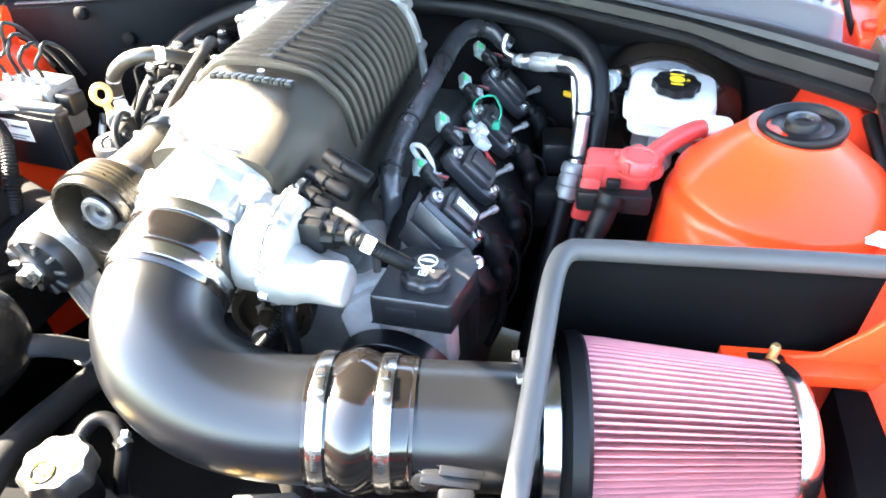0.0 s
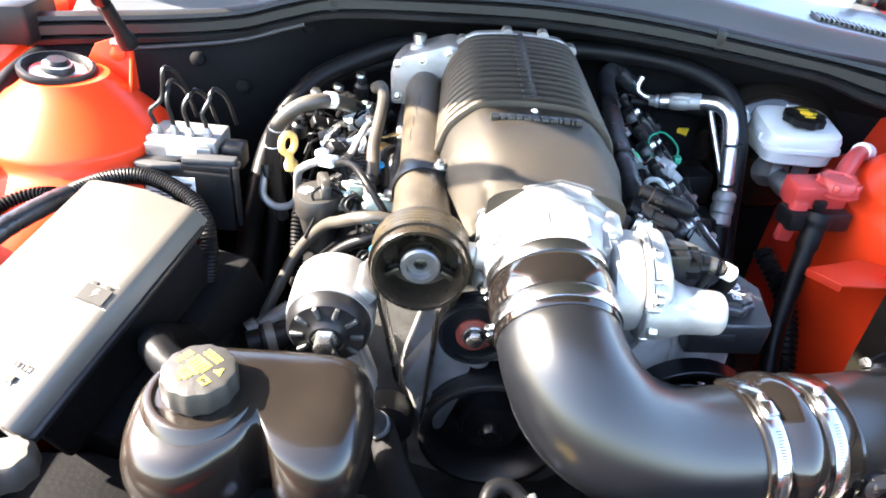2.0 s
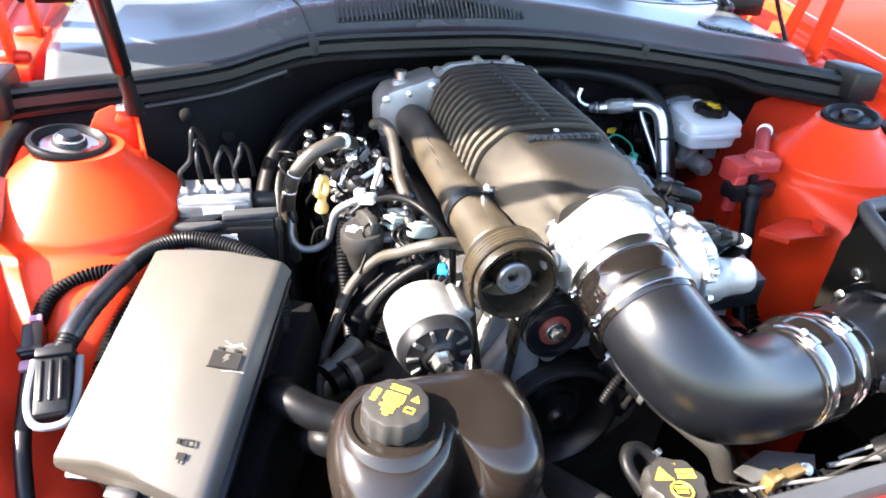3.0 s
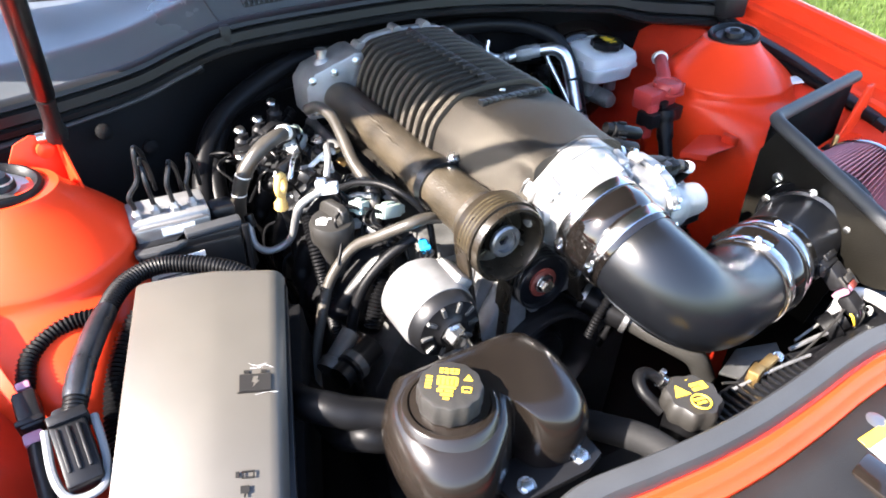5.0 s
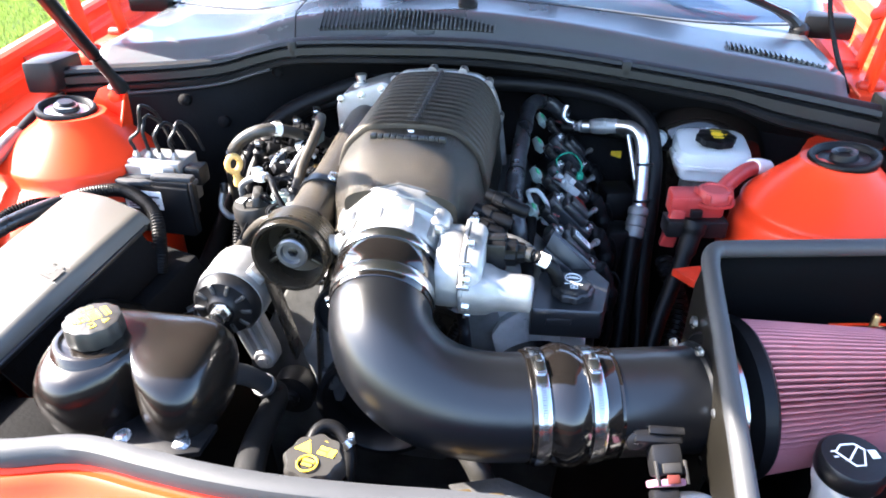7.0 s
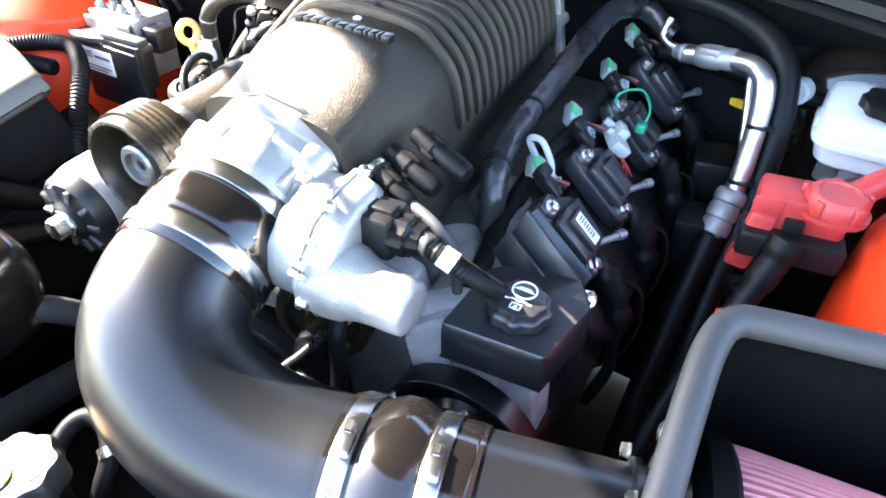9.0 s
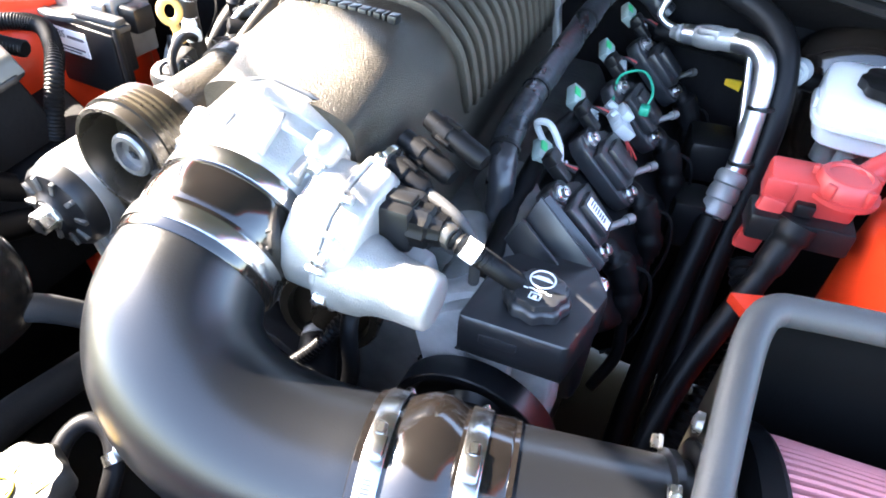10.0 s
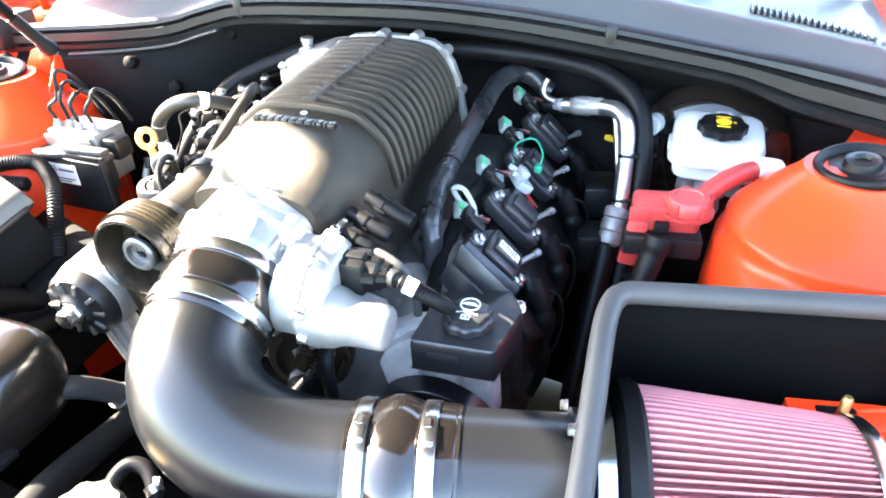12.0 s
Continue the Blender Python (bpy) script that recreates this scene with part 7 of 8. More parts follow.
part("bolt_symbol", bm, FUSE, lidp, "pale lightning mark")
for pts in (((0.016, 0.012), (0.008, 0.016), (0.002, 0.0145), (-0.006, 0.018)), ((0.010, 0.018), (0.004, 0.013), (-0.004, 0.0125)), ((0.020, -0.012), (0.010, -0.0115), (0.000, -0.0135))):
    bm = bmesh.new()
    sweep(bm, spline([mk @ Vector((x, y, 0.0)) for x, y in pts], 4), 0.00014, 5)
    part("scratch", bm, WHITE_LABEL, lidp, "fine pale scratch")
bm = bmesh.new()
box(bm, mf @ Vector((W * 0.45, -0.246, -0.030)), (0.03, 0.012, 0.02), 0.003, mf.to_3x3())
part("latch", bm, BLACK_PLASTIC, fx)

# black baffle in the corner before the fuse box
bf = thing("corner_baffle", (-0.47, -0.44, 0.60), "matte black baffle with a bolted bracket in the bay's corner", "baffle")
bm = bmesh.new()
slab(bm, [(-0.60, -0.50), (-0.365, -0.52), (-0.355, -0.36), (-0.42, -0.345), (-0.60, -0.36)], 0.655, 0.668, 0.004)
box(bm, (-0.53, -0.43, 0.672), (0.012, 0.13, 0.014), 0.003, 4)
part("panel", bm, FOAM, bf)
bm = bmesh.new()
slab(bm, [(-0.395, -0.470), (-0.368, -0.474), (-0.366, -0.430), (-0.393, -0.428)], 0.668, 0.674, 0.002)
part("bracket", bm, RUBBER_GREY, bf, "grey bracket plate")
bm = bmesh.new()
bolt(bm, (-0.455, -0.470, 0.668), (0, -0.1, 1), 0.007, 0.012)
part("bolt", bm, ZINC, bf)

# conduit over the fuse box
cd = thing("conduit", (-0.45, -0.10, 0.80), "ribbed black wiring conduit with a taped stretch behind the fuse box", "wiring loom")
path = [(-0.352, -0.175, 0.760), (-0.350, -0.165, 0.795), (-0.360, -0.145, 0.824), (-0.388, -0.118, 0.836), (-0.440, -0.090, 0.840), (-0.482, -0.104, 0.840), (-0.513, -0.155, 0.839), (-0.538, -0.215, 0.836), (-0.552, -0.258, 0.826)]
bm = bmesh.new()
loom(bm, path, 0.0098, 0.0040, 12, 0.06)
part("ribbed_sleeve", bm, RUBBER, cd)
bm = bmesh.new()
sweep(bm, spline(path, 8)[46:62], [0.0104, 0.0114, 0.0111, 0.0115, 0.0110, 0.0115, 0.0111, 0.0114, 0.0110, 0.0115, 0.0111, 0.0116, 0.0110, 0.0114, 0.0112, 0.0104], 14)
part("tape", bm, TAPE, cd, "wrinkled black tape")
hose_thing("conduit", "second ribbed conduit beside the fuse box", "wiring loom", [(-0.41, -0.135, 0.835), (-0.47, -0.150, 0.835), (-0.505, -0.185, 0.815), (-0.525, -0.235, 0.79), (-0.53, -0.30, 0.76)], 0.0090, RUBBER, corr=True)
hose_thing("conduit", "thin ribbed conduit to the fender plug", "wiring loom", [(-0.508, -0.142, 0.836), (-0.535, -0.136, 0.834), (-0.560, -0.142, 0.830), (-0.580, -0.160, 0.824), (-0.588, -0.190, 0.814)], 0.008, RUBBER, corr=True)
wp = thing("wiring_plug", (-0.555, -0.29, 0.77), "large black plug with a grey lever lock beside the fuse box", "connector")
bm = bmesh.new()
box(bm, (-0.556, -0.284, 0.806), (0.028, 0.060, 0.030), 0.003, turn(22, 0, 4))
for k in (-0.008, 0.0, 0.008):
    box(bm, (-0.556 + k, -0.288, 0.8205), (0.003, 0.040, 0.004), 0.001, turn(22, 0, 4))
box(bm, (-0.556, -0.258, 0.822), (0.031, 0.010, 0.028), 0.002, turn(22, 0, 4))
box(bm, (-0.556, -0.250, 0.816), (0.026, 0.02, 0.026), 0.005, turn(22, 0, 4))
part("shell", bm, BLACK_PLASTIC, wp)
bm = bmesh.new()
hose(bm, [(-0.5755, -0.258, 0.820), (-0.5765, -0.295, 0.806), (-0.570, -0.315, 0.797), (-0.556, -0.320, 0.795), (-0.542, -0.315, 0.797), (-0.5365, -0.295, 0.806), (-0.5375, -0.258, 0.820)], 0.0036, 6, 8)
part("lever", bm, LEVER, wp, "pale grey lever lock")
wq = thing("wiring_plug", (-0.588, -0.24, 0.77), "slim black plug with a pink lock on the red apron", "connector")
bm = bmesh.new()
box(bm, (-0.588, -0.212, 0.806), (0.020, 0.038, 0.022), 0.004, turn(22, 0, 4))
box(bm, (-0.588, -0.224, 0.802), (0.023, 0.006, 0.024), 0.002, turn(22, 0, 4))
hose(bm, [(-0.588, -0.242, 0.795), (-0.588, -0.27, 0.783), (-0.586, -0.31, 0.765), (-0.58, -0.35, 0.74)], 0.0075, 6, 10)
part("shell", bm, BLACK_PLASTIC, wq)
bm = bmesh.new()
box(bm, (-0.588, -0.238, 0.796), (0.017, 0.012, 0.018), 0.003, turn(22, 0, 4))
part("lock", bm, PINK_CONN, wq, "pink lock")
bm = bmesh.new()
box(bm, (-0.588, -0.190, 0.818), (0.012, 0.008, 0.010), 0.002, turn(22, 0, 4))
part("tip", bm, PINK_CONN, wq, "pink tip")
fh = thing("fender_cable", (-0.645, -0.09, 0.84), "black cable with a silver foil sleeve along the fender", "cable")
bm = bmesh.new()
hose(bm, [(-0.64, 0.09, 0.915), (-0.648, 0.03, 0.905), (-0.645, -0.04, 0.885), (-0.642, -0.10, 0.872), (-0.64, -0.18, 0.852), (-0.635, -0.30, 0.82)], 0.011, 8, 10)
part("cable", bm, RUBBER, fh)
bm = bmesh.new()
hose(bm, [(-0.6455, -0.025, 0.892), (-0.6435, -0.06, 0.884), (-0.642, -0.095, 0.874)], 0.0130, 5, 10)
part("foil_sleeve", bm, ALU_DARK, fh, "crumpled silver foil sleeve")
hose_thing("fender_cable", "black rubber cable along the fender channel", "cable", [(0.662, 0.11, 0.896), (0.663, 0.03, 0.884), (0.663, -0.05, 0.872), (0.661, -0.14, 0.857), (0.655, -0.24, 0.838)], 0.0085, RUBBER)
bl = thing("side_marker_cap", (-0.47, -0.47, 0.74), "round dull black cap in front of the fuse box", "cap")
bm = bmesh.new()
lathe(bm, (-0.425, -0.438, 0.752), (0, 0, 1), [(0, 0.020), (0.004, 0.0215), (0.020, 0.021), (0.025, 0.017), (0.026, 0.002)], 36, lobes=8, lobe=0.05)
part("lid", bm, FUSE, bl)

# ---- anti-lock brake unit ----
ab = thing("abs_unit", (-0.41, -0.03, 0.74), "anti-lock brake unit with an aluminium block and black control box", "brake unit")
m = Matrix.Translation((-0.460, -0.032, -0.009)) @ Matrix.Rotation(radians(-2), 4, "Z")
bm = bmesh.new()
slab(bm, [(0, -0.008), (0.086, -0.008), (0.086, 0.048), (0, 0.048)], 0.80, 0.877, 0.003, m)
slab(bm, [(0.008, -0.010), (0.078, -0.010), (0.078, 0.0), (0.008, 0.0)], 0.80, 0.872, 0.002, m)
part("valve_block", bm, ALU, ab, "machined aluminium block")
bm = bmesh.new()
slab(bm, [(0.0, -0.034), (0.112, -0.034), (0.112, -0.008), (0.0, -0.008)], 0.800, 0.858, 0.003, m)
part("control_box", bm, BLACK_PLASTIC, ab, "black plastic control box")
bm = bmesh.new()
slab(bm, [(0.002, -0.018), (0.084, -0.018), (0.084, -0.0105), (0.002, -0.0105)], 0.840, 0.873, 0.003, m)
part("joint_plate", bm, DARK_METAL, ab, "dark joint plate")
bm = bmesh.new()
slab(bm, [(-0.002, -0.037), (0.112, -0.037), (0.114, -0.018), (-0.002, -0.018)], 0.770, 0.850, 0.004, m)
part("front_case", bm, BLACK_PLASTIC, ab)
bm = bmesh.new()
slab(bm, [(-0.004, -0.040), (0.020, -0.044), (0.040, -0.040), (0.050, -0.034), (0.118, -0.030), (0.118, -0.010), (0.052, -0.012), (0.040, -0.026), (-0.004, -0.026)], 0.850, 0.858, 0.003, m)
slab(bm, [(0.052, -0.034), (0.116, -0.030), (0.116, -0.014), (0.052, -0.016)], 0.857, 0.866, 0.003, m)
part("edge", bm, RUBBER_GREY, ab, "pale worn rim")
bm = bmesh.new()
slab(bm, [(0.114, -0.036), (0.121, -0.036), (0.121, -0.030), (0.114, -0.030)], 0.778, 0.860, 0.002, m)
box(bm, m @ Vector((0.102, 0.012, 0.855)), (0.028, 0.03, 0.03), 0.004)
part("flank", bm, BLACK_PLASTIC, ab)
lm2 = axes(m @ Vector((0.006, -0.0375, 0.842)), m.to_3x3() @ Vector((1, 0, 0)), (0, 0, 1))
bm = bmesh.new()
slab(bm, [(0, -0.030), (0.062, -0.030), (0.062, 0), (0, 0)], 0, 0.0008, 0, lm2)
lb = part("label", bm, WHITE_LABEL, ab, "white printed label")
words("lettering", "ABS", lm2 @ Matrix.Translation((0.016, -0.008, 0.001)), 0.013, INK, lb)
bm = bmesh.new()
bars(bm, lm2 @ Matrix.Translation((0, 0, 0.0008)), [(0.030, -0.011, 0.028, 0.0035), (0.006, -0.0235, 0.050, 0.002), (0.006, -0.0275, 0.042, 0.002)])
part("print", bm, INK, lb)
bm = bmesh.new()
slab(bm, [(0.030, -0.0192), (0.066, -0.0192), (0.066, -0.0182), (0.030, -0.0182)], 0.861, 0.870, 0, m)
part("plate", bm, WHITE_LABEL, ab, "small white plate")
for i, (h0, h1, lean) in enumerate(((0.030, 0.074, 0.014), (0.040, 0.058, -0.004), (0.036, 0.050, 0.004), (0.030, 0.052, 0.006))):
    a = m @ Vector((0.010 + 0.0205 * i, 0.006 + 0.004 * (i % 2), 0.876))
    bm = bmesh.new()
    hose(bm, [a, a + Vector((-0.001, 0, 0.016)), a + Vector((-0.003, -0.002, h0)), a + Vector((lean * 0.7, 0.006, h0 + 0.014)), a + Vector((lean, 0.010, h1)), a + Vector((lean + 0.003, 0.020, h1 + 0.002)), a + Vector((lean + 0.010, 0.036, h1 - 0.016)), a + Vector((lean + 0.014, 0.052, h1 - 0.055))], 0.0027, 7, 8)
    ln = part("brake_line", bm, BLACK_PLASTIC, ab, "thin black steel brake line")
    bm = bmesh.new()
    lathe(bm, a - Vector((0, 0, 0.002)), (0, 0, 1), [(0, 0.0062), (0.008, 0.0062), (0.010, 0.004), (0.014, 0.0034)], 6)
    part("flare_nut", bm, ALU, ln, "bright flare nut")

# ---- oil filler, dipstick and hoses on the near bank ----
oc = thing("oil_cap", (-0.243, -0.080, 0.80), "black oil filler cap with a white symbol", "oil cap")
bm = bmesh.new()
lathe(bm, (-0.243, -0.080, 0.760), (0, -0.08, 1), [(0, 0.022), (0.044, 0.023), (0.050, 0.027), (0.070, 0.028), (0.076, 0.0255), (0.0775, 0.020), (0.0775, 0.002)], 36)
cap = part("cap", bm, CAP, oc)
bm = bmesh.new()
slab(bm, [(-0.024, 0.0), (0.024, 0.0), (0.021, 0.015), (0.012, 0.020), (-0.012, 0.020), (-0.021, 0.015)], -0.006, 0.006, 0.0025, axes((-0.237, -0.080, 0.834), (0.30, -0.95, 0.0), (0.10, 0.03, 1)))
part("grip", bm, CAP, cap, "raised finger grip")
bm = bmesh.new()
m = axes((-0.2545, -0.086, 0.8378), (0.85, -0.5, 0), (0.5, 0.85, 0.06))
bars(bm, m, [(-0.008, -0.004, 0.014, 0.006), (-0.004, 0.003, 0.007, 0.003), (0.006, 0.003, 0.004, 0.002), (-0.007, -0.009, 0.012, 0.0025)])
part("symbol", bm, WHITE_LABEL, cap, "white oil symbol")
dp = thing("dipstick", (-0.285, -0.04, 0.80), "yellow loop-handled oil dipstick", "dipstick")
bm = bmesh.new()
rc0 = Vector((-0.2865, -0.038, 0.8725))
ringp = [rc0 + Vector((0.0065 * math.cos(a), 0.0075 * math.cos(a), 0.0125 * math.sin(a))) for a in [2 * math.pi * k / 24 for k in range(25)]]
sweep(bm, ringp, 0.0044, 10, cap=False)
sweep(bm, [rc0 + Vector((0, 0.001, -0.013)), rc0 + Vector((0, 0.006, -0.026)), rc0 + Vector((0, 0.008, -0.030)), rc0 + Vector((0, 0.010, -0.036))], [0.0050, 0.0056, 0.0085, 0.0090], 12)
part("handle", bm, YELLOW_LOOP, dp)
bm = bmesh.new()
hose(bm, [rc0 + Vector((0, 0.010, -0.034)), rc0 + Vector((0.008, 0.012, -0.068)), rc0 + Vector((0.012, 0.014, -0.13))], 0.0045, 5, 8)
part("tube", bm, BLACK_PLASTIC, dp)

hh = thing("heater_hose", (-0.28, 0.05, 0.80), "dusty brown-black coolant hose looping over the head", "hose")
bm = bmesh.new()
hose(bm, [(-0.200, 0.150, 0.840), (-0.219, 0.111, 0.866), (-0.2506, 0.0444, 0.8998), (-0.285, 0.026, 0.896), (-0.313, 0.021, 0.870), (-0.325, 0.028, 0.830), (-0.326, 0.035, 0.785), (-0.320, 0.04, 0.72)], 0.0098, 8, 14)
part("tube", bm, SUNLIT_DUSTY_HOSE, hh)
bm = bmesh.new()
lathe(bm, (-0.2455, 0.0515, 0.8975), (-0.62, -0.72, 0.30), [(0, 0.0100), (0, 0.0106), (0.013, 0.0106), (0.013, 0.0100)], 20)
part("band", bm, WHITE_LABEL, hh, "white paper band")
for c, a in (((-0.3155, 0.0215, 0.866), (-0.3, 0.08, -1)), ((-0.3235, 0.0255, 0.840), (-0.1, 0.1, -1))):
    bm = bmesh.new()
    lathe(bm, c, a, [(0, 0.0098), (0, 0.0101), (0.0016, 0.0101), (0.0016, 0.0098)], 20)
    part("mark", bm, WHITE_LABEL, hh, "thin white mark")
br = thing("breather_hose", (-0.19, 0.0, 0.82), "smooth dusty breather pipe from the gear case to the head, coloured as sunlit", "hose")
bm = bmesh.new()
hose(bm, [(-0.196, 0.100, 0.902), (-0.186, 0.080, 0.911), (-0.180, 0.050, 0.907), (-0.181, 0.016, 0.893), (-0.184, -0.024, 0.873), (-0.181, -0.062, 0.857), (-0.182, -0.078, 0.846), (-0.184, -0.086, 0.828), (-0.185, -0.088, 0.80)], 0.0078, 8, 14)
part("tube", bm, SUNLIT_DUSTY_HOSE, br)
bm = bmesh.new()
lathe(bm, (-0.1815, -0.071, 0.852), (-0.05, -0.75, -0.6), [(0, 0.0090), (0, 0.0100), (0.010, 0.0100), (0.010, 0.0090)], 18)
part("clip", bm, BLACK_PLASTIC, br, "black spring clip")
hose_thing("hose", "black hose arching over the alternator", "hose", [(-0.135, -0.165, 0.848), (-0.158, -0.170, 0.857), (-0.182, -0.168, 0.854), (-0.207, -0.146, 0.834), (-0.231, -0.119, 0.809), (-0.262, -0.115, 0.770), (-0.285, -0.13, 0.725), (-0.305, -0.15, 0.68), (-0.315, -0.18, 0.64)], 0.0070, SUNLIT_DUSTY_HOSE, n=12)
hose_thing("hose", "thin black hose under the arching hose", "hose", [(-0.165, -0.155, 0.825), (-0.205, -0.15, 0.80), (-0.24, -0.15, 0.76), (-0.26, -0.16, 0.70), (-0.265, -0.19, 0.64)], 0.007, RUBBER)
hose_thing("loom", "ribbed black loom beside the oil filler", "wiring loom", [(-0.262, -0.050, 0.83), (-0.268, -0.085, 0.80), (-0.266, -0.11, 0.74), (-0.262, -0.12, 0.68)], 0.0075, RUBBER, corr=True)
hose_thing("loom", "taped black loom behind the alternator", "wiring loom", [(-0.165, -0.09, 0.80), (-0.185, -0.125, 0.80), (-0.21, -0.15, 0.77), (-0.235, -0.17, 0.72)], 0.010, RUBBER, corr=True)
hose_thing("coolant_hose", "thick black moulded hose between fuse box and coolant tank", "hose", [(-0.352, -0.20, 0.70), (-0.362, -0.255, 0.742), (-0.364, -0.290, 0.770), (-0.352, -0.313, 0.779), (-0.334, -0.328, 0.776), (-0.317, -0.336, 0.772), (-0.300, -0.345, 0.768)], 0.0165, RUBBER)
hose_thing("vent_tube", "thin black vent tube arching beside the drive tube", "hose", [(-0.222, -0.072, 0.868), (-0.208, -0.095, 0.882), (-0.192, -0.123, 0.889), (-0.176, -0.150, 0.884), (-0.160, -0.162, 0.866), (-0.150, -0.165, 0.845), (-0.148, -0.175, 0.80)], 0.0042, RUBBER, n=10)
uv = thing("vent_tube", (-0.30, -0.03, 0.78), "bent silver vent tube with a pale plug", "pipe")
bm = bmesh.new()
hose(bm, [(-0.324, -0.008, 0.822), (-0.3265, -0.016, 0.806), (-0.3255, -0.024, 0.790), (-0.312, -0.028, 0.778), (-0.292, -0.032, 0.782), (-0.280, -0.036, 0.796), (-0.2755, -0.046, 0.825), (-0.272, -0.052, 0.843), (-0.262, -0.056, 0.854), (-0.248, -0.060, 0.862), (-0.236, -0.062, 0.866)], 0.0050, 7, 10)
part("tube", bm, ALU, uv)
bm = bmesh.new()
lathe(bm, (-0.3245, -0.0065, 0.825), (0.15, -0.45, -1), [(0, 0.0062), (0.014, 0.0062), (0.016, 0.005)], 14)
part("end_sleeve", bm, BLACK_PLASTIC, uv, "dull black end sleeve")
bm = bmesh.new()
box(bm, (-0.235, -0.062, 0.866), (0.026, 0.016, 0.013), 0.003, turn(0, -10, -32))
box(bm, (-0.242, -0.056, 0.873), (0.012, 0.014, 0.008), 0.002, turn(0, 0, -32))
part("plug", bm, WHITE_PLASTIC, uv, "white plug")

# plugs among the near bank's wiring
rng = random.Random(11)
for i, (p, mtl, lab) in enumerate((((-0.212, 0.118, 0.862), SHELL, "grey-green translucent wiring plug on the head"), ((-0.222, 0.092, 0.856), GREY_CONN, "pale grey wiring plug near the gear case"), ((-0.176, -0.040, 0.852), BLUE_CONN, "small bright blue plug clip"), ((-0.1627, -0.1763, 0.8224), BLUE_CONN, "small bright blue plug clip beside the vent tube"), ((-0.2525, 0.0725, 0.827), WHITE_PLASTIC, "white wiring plug upright on the head"), ((-0.200, -0.078, 0.838), SHELL, "pale grey wiring plug by the oil cap"), ((-0.290, 0.10, 0.855), BLACK_PLASTIC, "black wiring plug behind the hose"), ((-0.245, 0.125, 0.868), BLACK_PLASTIC, "black wiring plug on the head"), ((-0.172, -0.100, 0.835), SHELL, "grey-green translucent plug under the vent tube"))):
    v = thing("wiring_plug", p, lab, "connector", "near-bank plugs")
    r = turn(rng.uniform(-25, 25), rng.uniform(-25, 25), rng.uniform(0, 90))
    bm = bmesh.new()
    k = 0.62 if mtl is BLUE_CONN else 1.0
    box(bm, p, (0.030 * k, 0.020 * k, 0.017 * k), 0.003, r)
    box(bm, Vector(p) + r @ Vector((0.016 * k, 0, 0)), (0.012 * k, 0.014 * k, 0.012 * k), 0.002, r)
    box(bm, Vector(p) + r @ Vector((0, 0, 0.009 * k)), (0.016 * k, 0.009 * k, 0.005 * k), 0.001, r)
    part("shell", bm, mtl, v)
    for j in range(3):
        bm = bmesh.new()
        a = Vector(p) + r @ Vector((-0.014 * k, -0.005 + 0.005 * j, 0))
        wx, wy = rng.uniform(-0.03, 0.03), rng.uniform(-0.04, 0.04)
        hose(bm, [a, a + r @ Vector((-0.012, 0.003 * j, 0.005)), a + r @ Vector((-0.022, 0.008, 0.0)) + Vector((wx * 0.4, wy * 0.5, -0.004)), a + Vector((wx, wy, -0.022)), a + Vector((wx * 1.4, wy * 1.5, -0.05))], 0.0018, 5, 6)
        part("wire", bm, RUBBER, v)

# injector rail ends, bolts and brackets that glint in the near bank
nb = thing("fuel_rail", (-0.18, 0.05, 0.80), "dull metal fuel rail with injectors beside the drive tube", "fuel rail")
bm = bmesh.new()
sweep(bm, [(-0.158, -0.10, 0.832), (-0.158, 0.20, 0.838)], 0.009, 12)
part("rail", bm, ALU_DARK, nb)
for y in (-0.07, 0.02, 0.11, 0.18):
    bm = bmesh.new()
    lathe(bm, (-0.160, y, 0.836), (-0.3, 0, -1), [(0, 0.009), (0.02, 0.010), (0.024, 0.007), (0.05, 0.007)], 14)
    part("injector", bm, BLACK_PLASTIC, nb)
for q in ([(-0.235, 0.024, 0.842), (-0.2289, 0.0317, 0.846), (-0.212, 0.034, 0.856), (-0.1928, 0.0364, 0.866), (-0.186, 0.037, 0.860)], [(-0.206, 0.034, 0.858), (-0.201, 0.018, 0.858), (-0.203, 0.004, 0.850)], [(-0.2081, -0.0572, 0.842), (-0.198, -0.070, 0.850), (-0.1879, -0.0879, 0.8544)], [(-0.206, -0.060, 0.842), (-0.202, -0.072, 0.826), (-0.201, -0.082, 0.812)]):
    bm = bmesh.new()
    hose(bm, q, 0.0036, 6, 8)
    part("bent_bracket", bm, WHITE_PLASTIC if q[0][1] > 0 else ALU, nb, "bright bent bracket")
for c, sz, rz in (((-0.229, 0.032, 0.846), (0.016, 0.012, 0.012), 30), ((-0.213, -0.088, 0.822), (0.012, 0.012, 0.010), 10), ((-0.194, -0.100, 0.815), (0.018, 0.014, 0.010), 40)):
    bm = bmesh.new()
    box(bm, c, sz, 0.002, turn(15, 10, rz))
    part("tab", bm, ALU, nb, "bright metal tab")
for x, y, z in ((-0.255, 0.15, 0.870), (-0.285, 0.135, 0.865), (-0.225, 0.17, 0.882), (-0.300, 0.085, 0.85), (-0.20, 0.06, 0.862)):
    bm = bmesh.new()
    lathe(bm, (x, y, z - 0.02), (0.1, -0.2, 1), [(0, 0.011), (0.018, 0.011), (0.022, 0.007), (0.030, 0.007)], 12)
    part("fitting", bm, BLACK_PLASTIC, nb)
